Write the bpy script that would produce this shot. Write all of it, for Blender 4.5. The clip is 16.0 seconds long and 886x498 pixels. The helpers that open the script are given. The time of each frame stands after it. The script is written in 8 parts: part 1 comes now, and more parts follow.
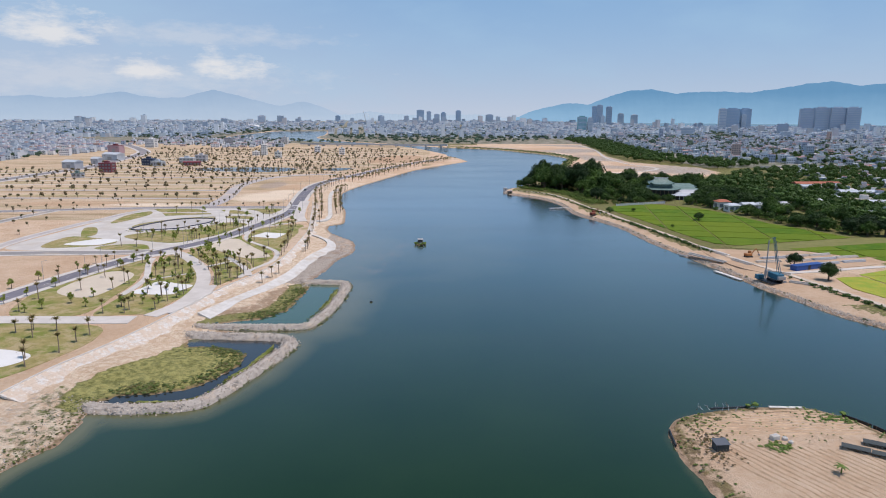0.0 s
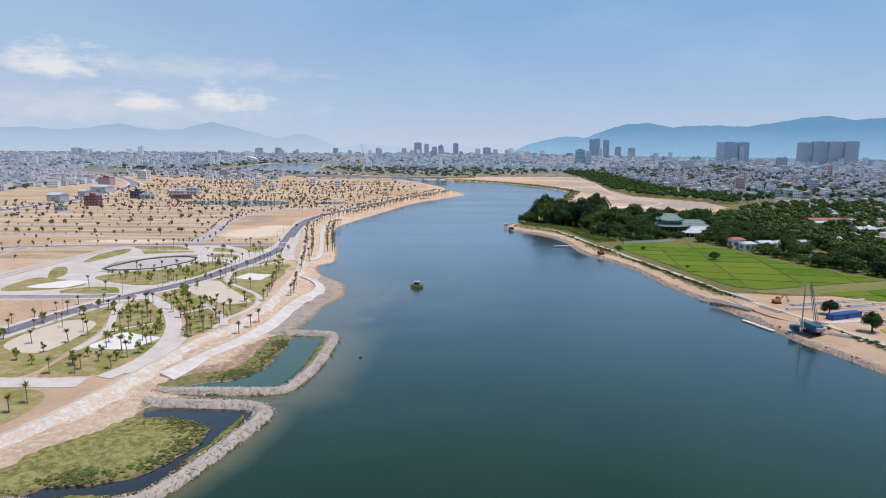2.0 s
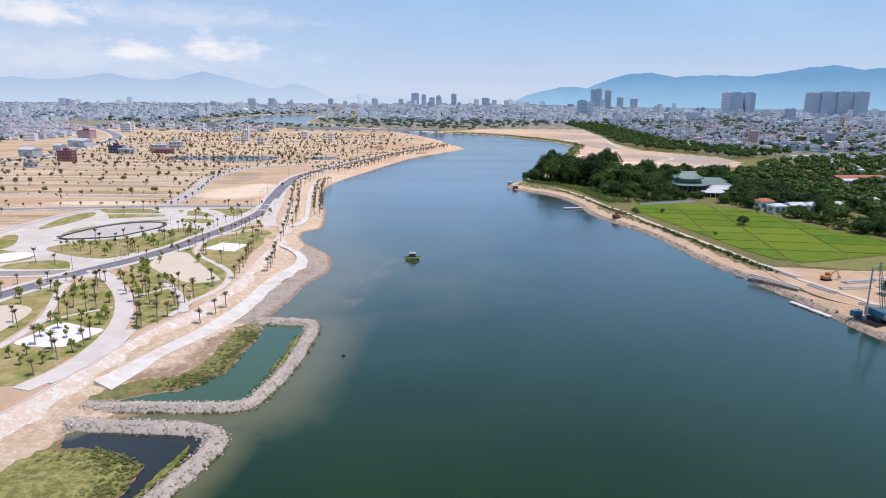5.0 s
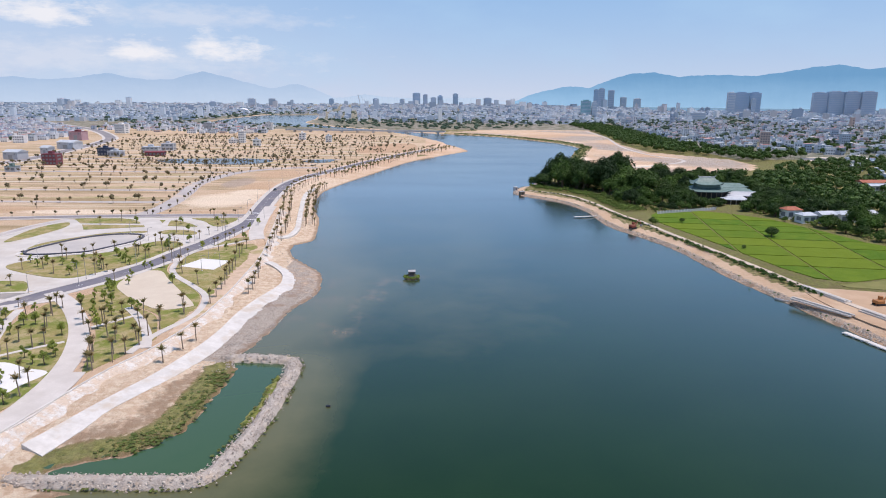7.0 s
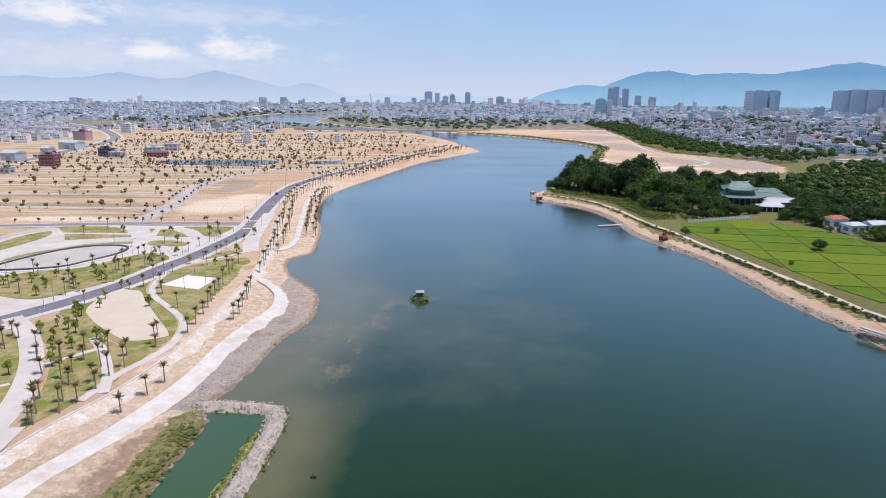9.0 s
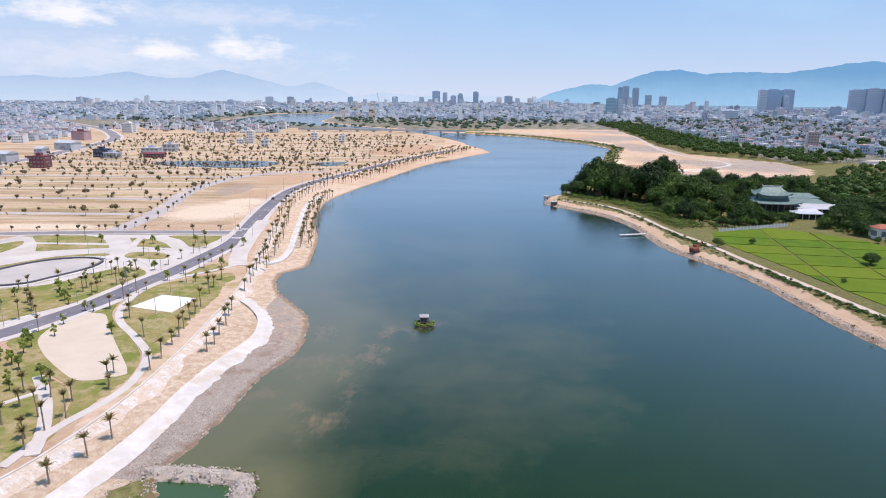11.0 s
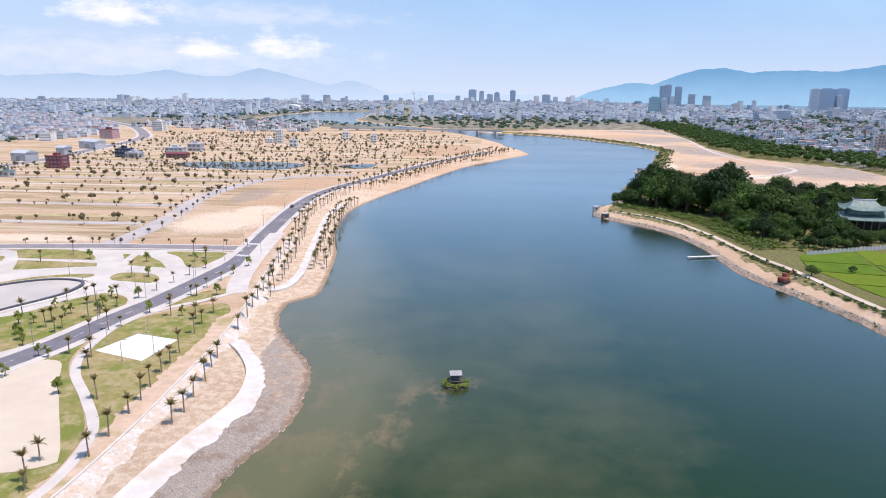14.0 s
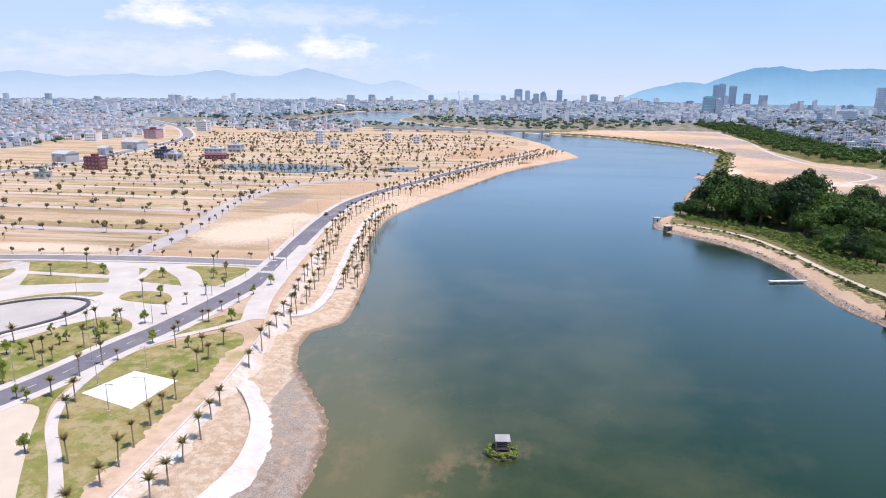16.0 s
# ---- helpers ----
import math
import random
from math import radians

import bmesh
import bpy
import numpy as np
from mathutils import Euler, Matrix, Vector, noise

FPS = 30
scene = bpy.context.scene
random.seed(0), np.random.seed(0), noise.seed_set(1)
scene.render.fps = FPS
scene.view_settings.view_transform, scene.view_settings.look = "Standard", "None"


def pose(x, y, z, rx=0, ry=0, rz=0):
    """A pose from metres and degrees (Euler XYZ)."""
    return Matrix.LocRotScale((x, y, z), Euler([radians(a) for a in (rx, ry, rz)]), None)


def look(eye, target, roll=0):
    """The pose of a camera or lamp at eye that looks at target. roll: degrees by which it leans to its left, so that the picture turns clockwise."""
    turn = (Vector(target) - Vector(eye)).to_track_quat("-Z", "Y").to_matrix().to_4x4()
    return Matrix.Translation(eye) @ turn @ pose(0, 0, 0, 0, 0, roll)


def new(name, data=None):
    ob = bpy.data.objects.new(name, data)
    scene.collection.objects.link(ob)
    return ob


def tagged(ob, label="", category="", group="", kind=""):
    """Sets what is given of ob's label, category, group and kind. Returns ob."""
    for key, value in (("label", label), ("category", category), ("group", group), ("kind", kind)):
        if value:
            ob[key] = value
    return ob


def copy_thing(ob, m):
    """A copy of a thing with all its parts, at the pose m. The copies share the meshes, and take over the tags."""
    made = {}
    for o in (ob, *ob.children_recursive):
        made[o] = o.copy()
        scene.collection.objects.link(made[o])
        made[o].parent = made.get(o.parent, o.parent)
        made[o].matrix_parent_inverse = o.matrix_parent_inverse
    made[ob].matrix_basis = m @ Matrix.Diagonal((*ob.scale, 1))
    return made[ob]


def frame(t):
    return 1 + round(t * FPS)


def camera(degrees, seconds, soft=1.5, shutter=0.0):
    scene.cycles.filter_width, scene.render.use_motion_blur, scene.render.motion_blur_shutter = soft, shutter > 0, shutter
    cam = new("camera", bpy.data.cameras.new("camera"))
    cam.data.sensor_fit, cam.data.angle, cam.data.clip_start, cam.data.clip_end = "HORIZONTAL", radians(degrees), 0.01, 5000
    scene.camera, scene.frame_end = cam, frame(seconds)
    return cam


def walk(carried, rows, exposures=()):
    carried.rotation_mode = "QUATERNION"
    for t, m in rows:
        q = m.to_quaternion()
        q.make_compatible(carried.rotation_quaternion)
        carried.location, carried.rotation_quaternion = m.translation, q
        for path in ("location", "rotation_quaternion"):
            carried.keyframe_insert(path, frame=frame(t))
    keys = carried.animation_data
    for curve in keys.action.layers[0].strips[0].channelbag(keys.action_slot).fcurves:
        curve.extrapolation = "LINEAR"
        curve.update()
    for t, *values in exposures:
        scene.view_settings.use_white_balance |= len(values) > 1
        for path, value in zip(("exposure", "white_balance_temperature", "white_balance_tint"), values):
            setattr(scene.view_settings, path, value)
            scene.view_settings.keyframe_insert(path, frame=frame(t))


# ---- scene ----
cam = camera(68.1, 16.0, soft=1.0)
PATH = [  # seconds, then place in metres and turn in degrees
    (0, 0.72, -0.42, 69.28, -11.830, -0.462, 0.19),
    (0.5, 0.65, 6.68, 69.27, -11.842, -0.526, 0.17),
    (0.6, 0.64, 8.09, 69.27, -11.842, -0.538, 0.19),
    (0.7, 0.62, 9.50, 69.27, -11.732, -0.550, 0.22),
    (0.8, 0.61, 10.91, 69.27, -10.687, -0.563, 0.24),
    (0.9, 0.59, 12.32, 69.27, -9.311, -0.575, 0.26),
    (1, 0.58, 13.73, 69.27, -9.091, -0.587, 0.28),
    (1.5, 0.43, 20.68, 69.26, -9.077, -0.630, 0.32),
    (2, 0.22, 27.48, 69.24, -9.066, -0.697, 0.38),
    (2.2, 0.16, 30.13, 69.22, -9.066, -0.741, 0.37),
    (2.3, 0.13, 31.46, 69.22, -9.108, -0.762, 0.36),
    (2.4, 0.10, 32.78, 69.21, -11.666, -0.784, 0.35),
    (2.5, 0.07, 34.11, 69.21, -13.260, -0.806, 0.34),
    (3, 0.02, 40.56, 69.19, -13.277, -0.826, 0.32),
    (3.5, 0.03, 46.97, 69.20, -13.246, -0.853, 0.38),
    (4, 0.10, 53.48, 69.19, -13.225, -0.881, 0.41),
    (4.5, 0.13, 60.17, 69.20, -13.216, -0.911, 0.40),
    (5, 0.09, 67.14, 69.21, -13.224, -0.926, 0.38),
    (7.5, 0.06, 103.60, 69.54, -13.238, -0.780, 0.35),
    (8, 0.07, 111.00, 69.54, -13.269, -0.817, 0.35),
    (8.1, 0.08, 112.49, 69.53, -13.282, -0.817, 0.33),
    (8.2, 0.09, 113.97, 69.52, -13.295, -0.623, 0.31),
    (8.3, 0.11, 115.46, 69.51, -13.309, -0.224, 0.30),
    (8.4, 0.12, 116.95, 69.50, -13.322, 0.141, 0.28),
    (8.5, 0.14, 118.43, 69.49, -13.335, 0.324, 0.26),
    (9, 0.21, 125.81, 69.38, -13.352, 0.246, 0.31),
    (11.5, -0.22, 162.32, 67.96, -13.416, 1.276, 0.27),
    (12, -0.46, 169.54, 67.83, -13.462, 1.687, 0.26),
    (12.5, -0.71, 176.80, 67.71, -13.501, 2.125, 0.28),
    (13, -1.04, 184.09, 67.58, -13.532, 2.615, 0.30),
    (13.5, -1.41, 191.52, 67.50, -13.535, 3.229, 0.36),
    (14, -1.88, 199.02, 67.43, -13.514, 3.972, 0.41),
    (14.5, -2.45, 206.47, 67.39, -13.515, 4.922, 0.44),
    (15, -3.08, 213.84, 67.38, -13.533, 6.114, 0.43),
    (15.5, -3.81, 221.13, 67.41, -13.552, 7.094, 0.42),
    (16, -4.65, 228.37, 67.43, -13.564, 7.834, 0.34),
]
walk(cam, [(t, pose(x, y, z, 90 + pitch, 0, yaw) @ pose(0, 0, 0, 0, 0, lean)) for t, x, y, z, pitch, yaw, lean in PATH],
     exposures=[(t, stops, 6500, tint) for t, stops, tint in ((0, -0.29, 10), (1, -0.24, 10), (2.2, -0.22, 11), (2.5, 0.03, 12.5), (3, 0.16, 13), (3.5, 0.16, 13), (5, -0.02, 13), (7.5, -0.08, 13), (9, -0.04, 13.5), (11.5, 0.09, 14), (12.5, 0.12, 14), (16, 0.19, 14))])

# ---- world, sun ----
SUN_FROM = Vector((2.0, -0.7, 6.0)).normalized()
world = bpy.data.worlds.new("sky")
scene.world = world
world.use_nodes = True
wt = world.node_tree
wt.nodes.clear()
sky = wt.nodes.new("ShaderNodeTexSky")
sky.sky_type, sky.sun_disc = "NISHITA", False
sky.sun_elevation = math.asin(SUN_FROM.z)
sky.sun_rotation = math.atan2(SUN_FROM.x, SUN_FROM.y)
sky.air_density, sky.dust_density, sky.ozone_density = 1.0, 0.25, 4.0
sky.altitude = 60
background = wt.nodes.new("ShaderNodeBackground")
background.inputs["Strength"].default_value = 0.11
world_out = wt.nodes.new("ShaderNodeOutputWorld")


def wnode(kind, **values):
    n = wt.nodes.new(kind)
    for k, v in values.items():
        n.inputs[k].default_value = v
    return n


def wmath(op, a, b=0.0):
    n = wt.nodes.new("ShaderNodeMath")
    n.operation = op
    for i, v in enumerate((a, b)):
        if isinstance(v, (int, float)):
            n.inputs[i].default_value = v
        else:
            wt.links.new(v, n.inputs[i])
    return n.outputs[0]


def wmix(f, a, b):
    n = wt.nodes.new("ShaderNodeMix")
    n.data_type = "RGBA"
    for i, v in ((0, f), (6, a), (7, b)):
        if isinstance(v, (int, float, tuple)):
            n.inputs[i].default_value = v
        else:
            wt.links.new(v, n.inputs[i])
    return n.outputs[2]


# clouds: soft veils all round, and cumulus heaps low over the western hills
coords = wt.nodes.new("ShaderNodeTexCoord")
split = wt.nodes.new("ShaderNodeSeparateXYZ")
wt.links.new(coords.outputs["Generated"], split.inputs[0])
dx, dy, dz = split.outputs
azimuth = wmath("ARCTAN2", dx, dy)
stretch = wt.nodes.new("ShaderNodeCombineXYZ")
wt.links.new(azimuth, stretch.inputs[0])
wt.links.new(wmath("MULTIPLY", dz, 2.6), stretch.inputs[1])
puff = wnode("ShaderNodeTexNoise", Scale=26.0, Detail=7.0, Roughness=0.62)
wt.links.new(stretch.outputs[0], puff.inputs["Vector"])
veil = wnode("ShaderNodeTexNoise", Scale=5.0, Detail=4.0, Roughness=0.55)
wt.links.new(stretch.outputs[0], veil.inputs["Vector"])


def heap(az, height, wide, tall, flat=0.35):
    """One heap of cumulus round an azimuth and height, ragged at its rim, flatter below."""
    u = wmath("DIVIDE", wmath("SUBTRACT", azimuth, az), wide)
    v = wmath("SUBTRACT", dz, height)
    up = wmath("DIVIDE", wmath("MAXIMUM", v, 0.0), tall)
    down = wmath("DIVIDE", wmath("MINIMUM", v, 0.0), tall * flat)
    r = wmath("ADD", wmath("POWER", u, 2.0), wmath("ADD", wmath("POWER", up, 2.0), wmath("POWER", down, 2.0)))
    shaped = wmath("SUBTRACT", 1.0, wmath("SQRT", r))
    ragged = wmath("ADD", shaped, wmath("MULTIPLY", wmath("SUBTRACT", puff.outputs[0], 0.5), 2.6))
    n = wt.nodes.new("ShaderNodeMath")
    n.operation, n.use_clamp = "MULTIPLY", True
    wt.links.new(ragged, n.inputs[0])
    n.inputs[1].default_value = 1.1
    return n.outputs[0]


HEAPS = ((-0.297, 0.053, 0.060, 0.030), (-0.41, 0.050, 0.050, 0.024), (-0.515, 0.092, 0.070, 0.040),
         (-0.90, 0.075, 0.16, 0.05), (-1.5, 0.12, 0.25, 0.06), (1.4, 0.1, 0.2, 0.05), (2.6, 0.12, 0.3, 0.06))
clouds = None
for h in HEAPS:
    m = heap(*h)
    clouds = m if clouds is None else wmath("MAXIMUM", clouds, m)
ramp = wt.nodes.new("ShaderNodeMapRange")
ramp.inputs[1].default_value, ramp.inputs[2].default_value, ramp.inputs[4].default_value = 0.45, 0.8, 0.4
wt.links.new(veil.outputs[0], ramp.inputs[0])
west = wt.nodes.new("ShaderNodeMapRange")
west.interpolation_type = "SMOOTHSTEP"
for i, v in enumerate((0.15, -0.55, -11.0, -5.0)):
    west.inputs[i + 1].default_value = v
wt.links.new(azimuth, west.inputs[0])
haze = wmath("MULTIPLY", wmath("POWER", 2.718, wmath("MULTIPLY", wmath("MAXIMUM", dz, 0.0), west.outputs[0])), 0.95)
clear = wmath("MULTIPLY", wmath("POWER", 2.718, wmath("MULTIPLY", wmath("MAXIMUM", dz, 0.0), -1.2)), 0.8)
col = wmix(clear, sky.outputs[0], (2.2, 4.7, 8.3, 1))
col = wmix(haze, col, (5.75, 6.5, 7.9, 1))
col = wmix(ramp.outputs[0], col, (4.4, 6.5, 8.5, 1))
# long flat bank of thin cloud under the heaps
bank = wmath("MAXIMUM", heap(-0.48, 0.045, 0.34, 0.030, 0.8), heap(-0.36, 0.10, 0.22, 0.020, 0.8))
col = wmix(wmath("MULTIPLY", bank, 0.42), col, (7.6, 7.8, 8.4, 1))
col = wmix(wmath("MULTIPLY", clouds, 0.85), col, (8.6, 8.6, 8.8, 1))
wt.links.new(col, background.inputs["Color"])
wt.links.new(background.outputs[0], world_out.inputs["Surface"])

sun = new("sun", bpy.data.lights.new("sun", "SUN"))
sun.data.energy, sun.data.angle, sun.data.color = 4.35, radians(0.6), (1.0, 0.895, 0.835)
sun.matrix_world = look(SUN_FROM * 300, (0, 0, 0))
tagged(sun, kind="structure")

# ---- materials ----


class Nodes:
    """A material under way."""

    def __init__(self, name, rough=0.8, spec=0.3, metal=0.0):
        self.mat = bpy.data.materials.new(name)
        self.mat.use_nodes = True
        self.t = self.mat.node_tree
        self.b = self.t.nodes["Principled BSDF"]
        self.b.inputs["Roughness"].default_value = rough
        self.b.inputs["Specular IOR Level"].default_value = spec
        self.b.inputs["Metallic"].default_value = metal
        self.place = self.t.nodes.new("ShaderNodeNewGeometry").outputs["Position"]

    def link(self, a, b):
        if isinstance(a, (int, float)):
            b.default_value = a
        elif isinstance(a, tuple):
            b.default_value = (*a, 1) if len(a) == 3 else a
        else:
            self.t.links.new(a, b)

    def noise(self, scale, detail=4.0, rough=0.55, vector=None, stretch=None):
        n = self.t.nodes.new("ShaderNodeTexNoise")
        n.inputs["Scale"].default_value, n.inputs["Detail"].default_value, n.inputs["Roughness"].default_value = scale, detail, rough
        v = vector or self.place
        if stretch:
            mp = self.t.nodes.new("ShaderNodeMapping")
            mp.inputs["Scale"].default_value = stretch
            self.t.links.new(v, mp.inputs[0])
            v = mp.outputs[0]
        self.t.links.new(v, n.inputs["Vector"])
        return n.outputs[0]

    def voronoi(self, scale, feature="F1"):
        n = self.t.nodes.new("ShaderNodeTexVoronoi")
        n.feature = feature
        n.inputs["Scale"].default_value = scale
        self.t.links.new(self.place, n.inputs["Vector"])
        return n.outputs["Distance"]

    def span(self, v, lo, hi, a=0.0, b=1.0):
        n = self.t.nodes.new("ShaderNodeMapRange")
        for i, x in enumerate((v, lo, hi, a, b)):
            self.link(x, n.inputs[i])
        return n.outputs[0]

    def math(self, op, a, b=0.0):
        n = self.t.nodes.new("ShaderNodeMath")
        n.operation = op
        self.link(a, n.inputs[0])
        self.link(b, n.inputs[1])
        return n.outputs[0]

    def mix(self, f, a, b, blend="MIX"):
        n = self.t.nodes.new("ShaderNodeMix")
        n.data_type, n.blend_type = "RGBA", blend
        self.link(f, n.inputs[0])
        self.link(a, n.inputs[6])
        self.link(b, n.inputs[7])
        return n.outputs[2]

    def ramp(self, f, stops, constant=False):
        n = self.t.nodes.new("ShaderNodeValToRGB")
        n.color_ramp.interpolation = "CONSTANT" if constant else "LINEAR"
        while len(n.color_ramp.elements) < len(stops):
            n.color_ramp.elements.new(0.5)
        for e, (at, c) in zip(n.color_ramp.elements, stops):
            e.position, e.color = at, (*c, 1)
        self.link(f, n.inputs[0])
        return n.outputs[0]

    def attribute(self, name):
        n = self.t.nodes.new("ShaderNodeAttribute")
        n.attribute_name = name
        return n.outputs["Fac"]

    def island(self):
        return self.t.nodes.new("ShaderNodeNewGeometry").outputs["Random Per Island"]

    def each(self):
        return self.t.nodes.new("ShaderNodeObjectInfo").outputs["Random"]

    def bump(self, height, strength=0.4, distance=0.1):
        n = self.t.nodes.new("ShaderNodeBump")
        n.inputs["Strength"].default_value, n.inputs["Distance"].default_value = strength, distance
        self.link(height, n.inputs["Height"])
        self.t.links.new(n.outputs[0], self.b.inputs["Normal"])

    def done(self, colour):
        self.link(colour, self.b.inputs["Base Color"])
        return self.mat


def surface(name, light, dark, coarse=0.3, fine=3.0, rough=0.85, bump=0.3, depth=0.06, spec=0.25, stain=None):
    """A plain weathered surface: two tones at two scales, fine relief, and stains if given."""
    n = Nodes(name, rough, spec)
    a = n.span(n.noise(coarse, 5), 0.35, 0.65)
    b = n.noise(fine, 6, 0.65)
    c = n.mix(a, dark, light)
    c = n.mix(n.span(b, 0.3, 0.7, 0.0, 0.45), c, tuple(v * 0.72 for v in light))
    if stain:
        c = n.mix(n.span(n.noise(coarse * 0.37, 6, 0.7), 0.52, 0.66, 0.0, 0.8), c, stain)
    n.bump(b, bump, depth)
    return n.done(c)


def plain(name, colour, rough=0.6, metal=0.0, vary=0.25):
    n = Nodes(name, rough, 0.4, metal)
    f = n.noise(1.7, 5, 0.6)
    return n.done(n.mix(n.span(f, 0.35, 0.7, 0.0, vary), colour, tuple(c * 0.55 for c in colour)))


M_PAVE = surface("pale_concrete", (0.61, 0.57, 0.53), (0.50, 0.46, 0.43), 0.12, 2.0, 0.85, 0.15, stain=(0.48, 0.42, 0.36))
M_PATH = surface("path_concrete", (0.61, 0.565, 0.53), (0.52, 0.475, 0.44), 0.2, 3.0, 0.85, 0.1)
M_WHITE = surface("white_concrete", (0.66, 0.63, 0.60), (0.54, 0.51, 0.48), 0.35, 1.5, 0.8, 0.3, stain=(0.50, 0.42, 0.34))
M_STREET = surface("pale_new_street", (0.50, 0.455, 0.44), (0.40, 0.365, 0.36), 0.08, 1.5, 0.9, 0.15, stain=(0.55, 0.45, 0.36))
M_WORN = surface("worn_asphalt", (0.27, 0.25, 0.26), (0.21, 0.195, 0.21), 0.1, 2.0, 0.9, 0.15, stain=(0.36, 0.31, 0.28))
M_LEVEE = surface("dusty_levee_concrete", (0.60, 0.515, 0.43), (0.50, 0.41, 0.33), 0.15, 2.0, 0.9, 0.2, stain=(0.52, 0.40, 0.29))
M_COURT = surface("white_court", (0.74, 0.725, 0.71), (0.68, 0.66, 0.64), 0.1, 4.0, 0.8, 0.05)
M_SANDPIT = surface("beige_sand", (0.61, 0.53, 0.43), (0.56, 0.475, 0.385), 0.2, 5.0, 0.95, 0.2)
M_ASPHALT = surface("asphalt", (0.20, 0.19, 0.22), (0.155, 0.15, 0.175), 0.2, 4.0, 0.85, 0.15, stain=(0.27, 0.24, 0.23))
M_DUST = surface("dusty_asphalt", (0.34, 0.31, 0.29), (0.24, 0.23, 0.23), 0.1, 2.0, 0.9, 0.15, stain=(0.46, 0.38, 0.30))
M_KERB = plain("kerb", (0.62, 0.60, 0.57), 0.8)
M_PAINT = plain("road_paint", (0.8, 0.8, 0.78), 0.7)
M_ROCK = surface("grey_rock", (0.50, 0.445, 0.395), (0.33, 0.29, 0.26), 0.6, 3.5, 0.9, 1.0, 0.25, stain=(0.50, 0.40, 0.31))
M_TRUNK = surface("palm_bark", (0.33, 0.26, 0.20), (0.20, 0.155, 0.12), 2.0, 9.0, 0.95, 0.5)
M_BARK = surface("tree_bark", (0.15, 0.11, 0.08), (0.08, 0.06, 0.045), 2.0, 9.0, 0.95, 0.5)
M_STEEL = plain("grey_steel", (0.32, 0.33, 0.35), 0.5, 0.4)
M_TEAL = plain("teal_paint", (0.03, 0.13, 0.20), 0.45)
M_BLUE = plain("blue_sheet", (0.02, 0.08, 0.30), 0.5)
M_DARK = plain("dark_opening", (0.02, 0.022, 0.027), 0.3)
M_RED = plain("red_brick_paint", (0.20, 0.06, 0.075), 0.8)
M_PINK = surface("faded_pink_sheet", (0.50, 0.34, 0.37), (0.40, 0.26, 0.29), 0.2, 2.0, 0.8, 0.1)
M_NAVY = plain("navy_paint", (0.035, 0.05, 0.10), 0.6)
M_GREYWALL = surface("grey_wall", (0.50, 0.51, 0.54), (0.42, 0.43, 0.46), 0.2, 2.0, 0.85, 0.1)
M_WHITEWALL = surface("white_wall", (0.78, 0.77, 0.76), (0.70, 0.69, 0.68), 0.15, 2.0, 0.8, 0.1)
M_TILE = surface("green_tile", (0.20, 0.27, 0.25), (0.10, 0.165, 0.155), 0.6, 4.0, 0.5, 0.4, 0.08)
M_TIN = surface("pale_tin", (0.55, 0.58, 0.62), (0.42, 0.45, 0.50), 0.3, 2.0, 0.45, 0.1)
M_REDTILE = surface("red_tile", (0.42, 0.16, 0.10), (0.30, 0.10, 0.07), 0.5, 3.0, 0.8, 0.4)
M_ORANGE = plain("orange_paint", (0.38, 0.16, 0.05), 0.5)
M_NET = plain("black_netting", (0.06, 0.07, 0.072), 0.9)
M_WOOD = surface("weathered_wood", (0.22, 0.18, 0.14), (0.12, 0.10, 0.08), 1.0, 8.0, 0.9, 0.4)
M_GLASS = plain("tinted_glass", (0.05, 0.09, 0.13), 0.12, 0.0, 0.1)


def leaf_material(name, light, dark, dry=None, thin=0.0):
    n = Nodes(name, 0.6, 0.25)
    c = n.mix(n.each(), dark, light)
    c = n.mix(n.span(n.island(), 0, 1, 0.0, 0.3 if thin else 0.6), c, tuple(v * 0.5 for v in dark))
    if dry:
        c = n.mix(n.span(n.noise(0.9, 3), 0.5, 0.62, 0.0, 0.85), c, dry)
    if thin:
        glow = n.t.nodes.new("ShaderNodeBsdfTranslucent")
        both = n.t.nodes.new("ShaderNodeMixShader")
        both.inputs[0].default_value = thin
        n.link(c, glow.inputs["Color"])
        n.link(n.b.outputs[0], both.inputs[1])
        n.link(glow.outputs[0], both.inputs[2])
        n.link(both.outputs[0], n.t.nodes["Material Output"].inputs["Surface"])
    return n.done(c)


M_LEAF = leaf_material("broad_leaves", (0.080, 0.155, 0.020), (0.013, 0.037, 0.008))
# Leaf green greyed and lightened, so distance haze sits in the colour.
M_HAZYLEAF = leaf_material("hazy_leaves", (0.085, 0.135, 0.085), (0.055, 0.095, 0.06))
M_GROVE = leaf_material("grove_leaves", (0.06, 0.118, 0.016), (0.032, 0.07, 0.011))
M_BRIGHTLEAF = leaf_material("fresh_leaves", (0.19, 0.26, 0.045), (0.085, 0.14, 0.028))
M_PALM = leaf_material("palm_fronds", (0.25, 0.215, 0.085), (0.15, 0.14, 0.05), (0.34, 0.225, 0.12), 0.3)
M_SAPLING = leaf_material("sapling_leaves", (0.38, 0.43, 0.10), (0.24, 0.30, 0.07), None, 0.35)
M_YOUNG = leaf_material("street_tree_leaves", (0.13, 0.115, 0.055), (0.075, 0.072, 0.032), (0.22, 0.145, 0.09), 0.2)


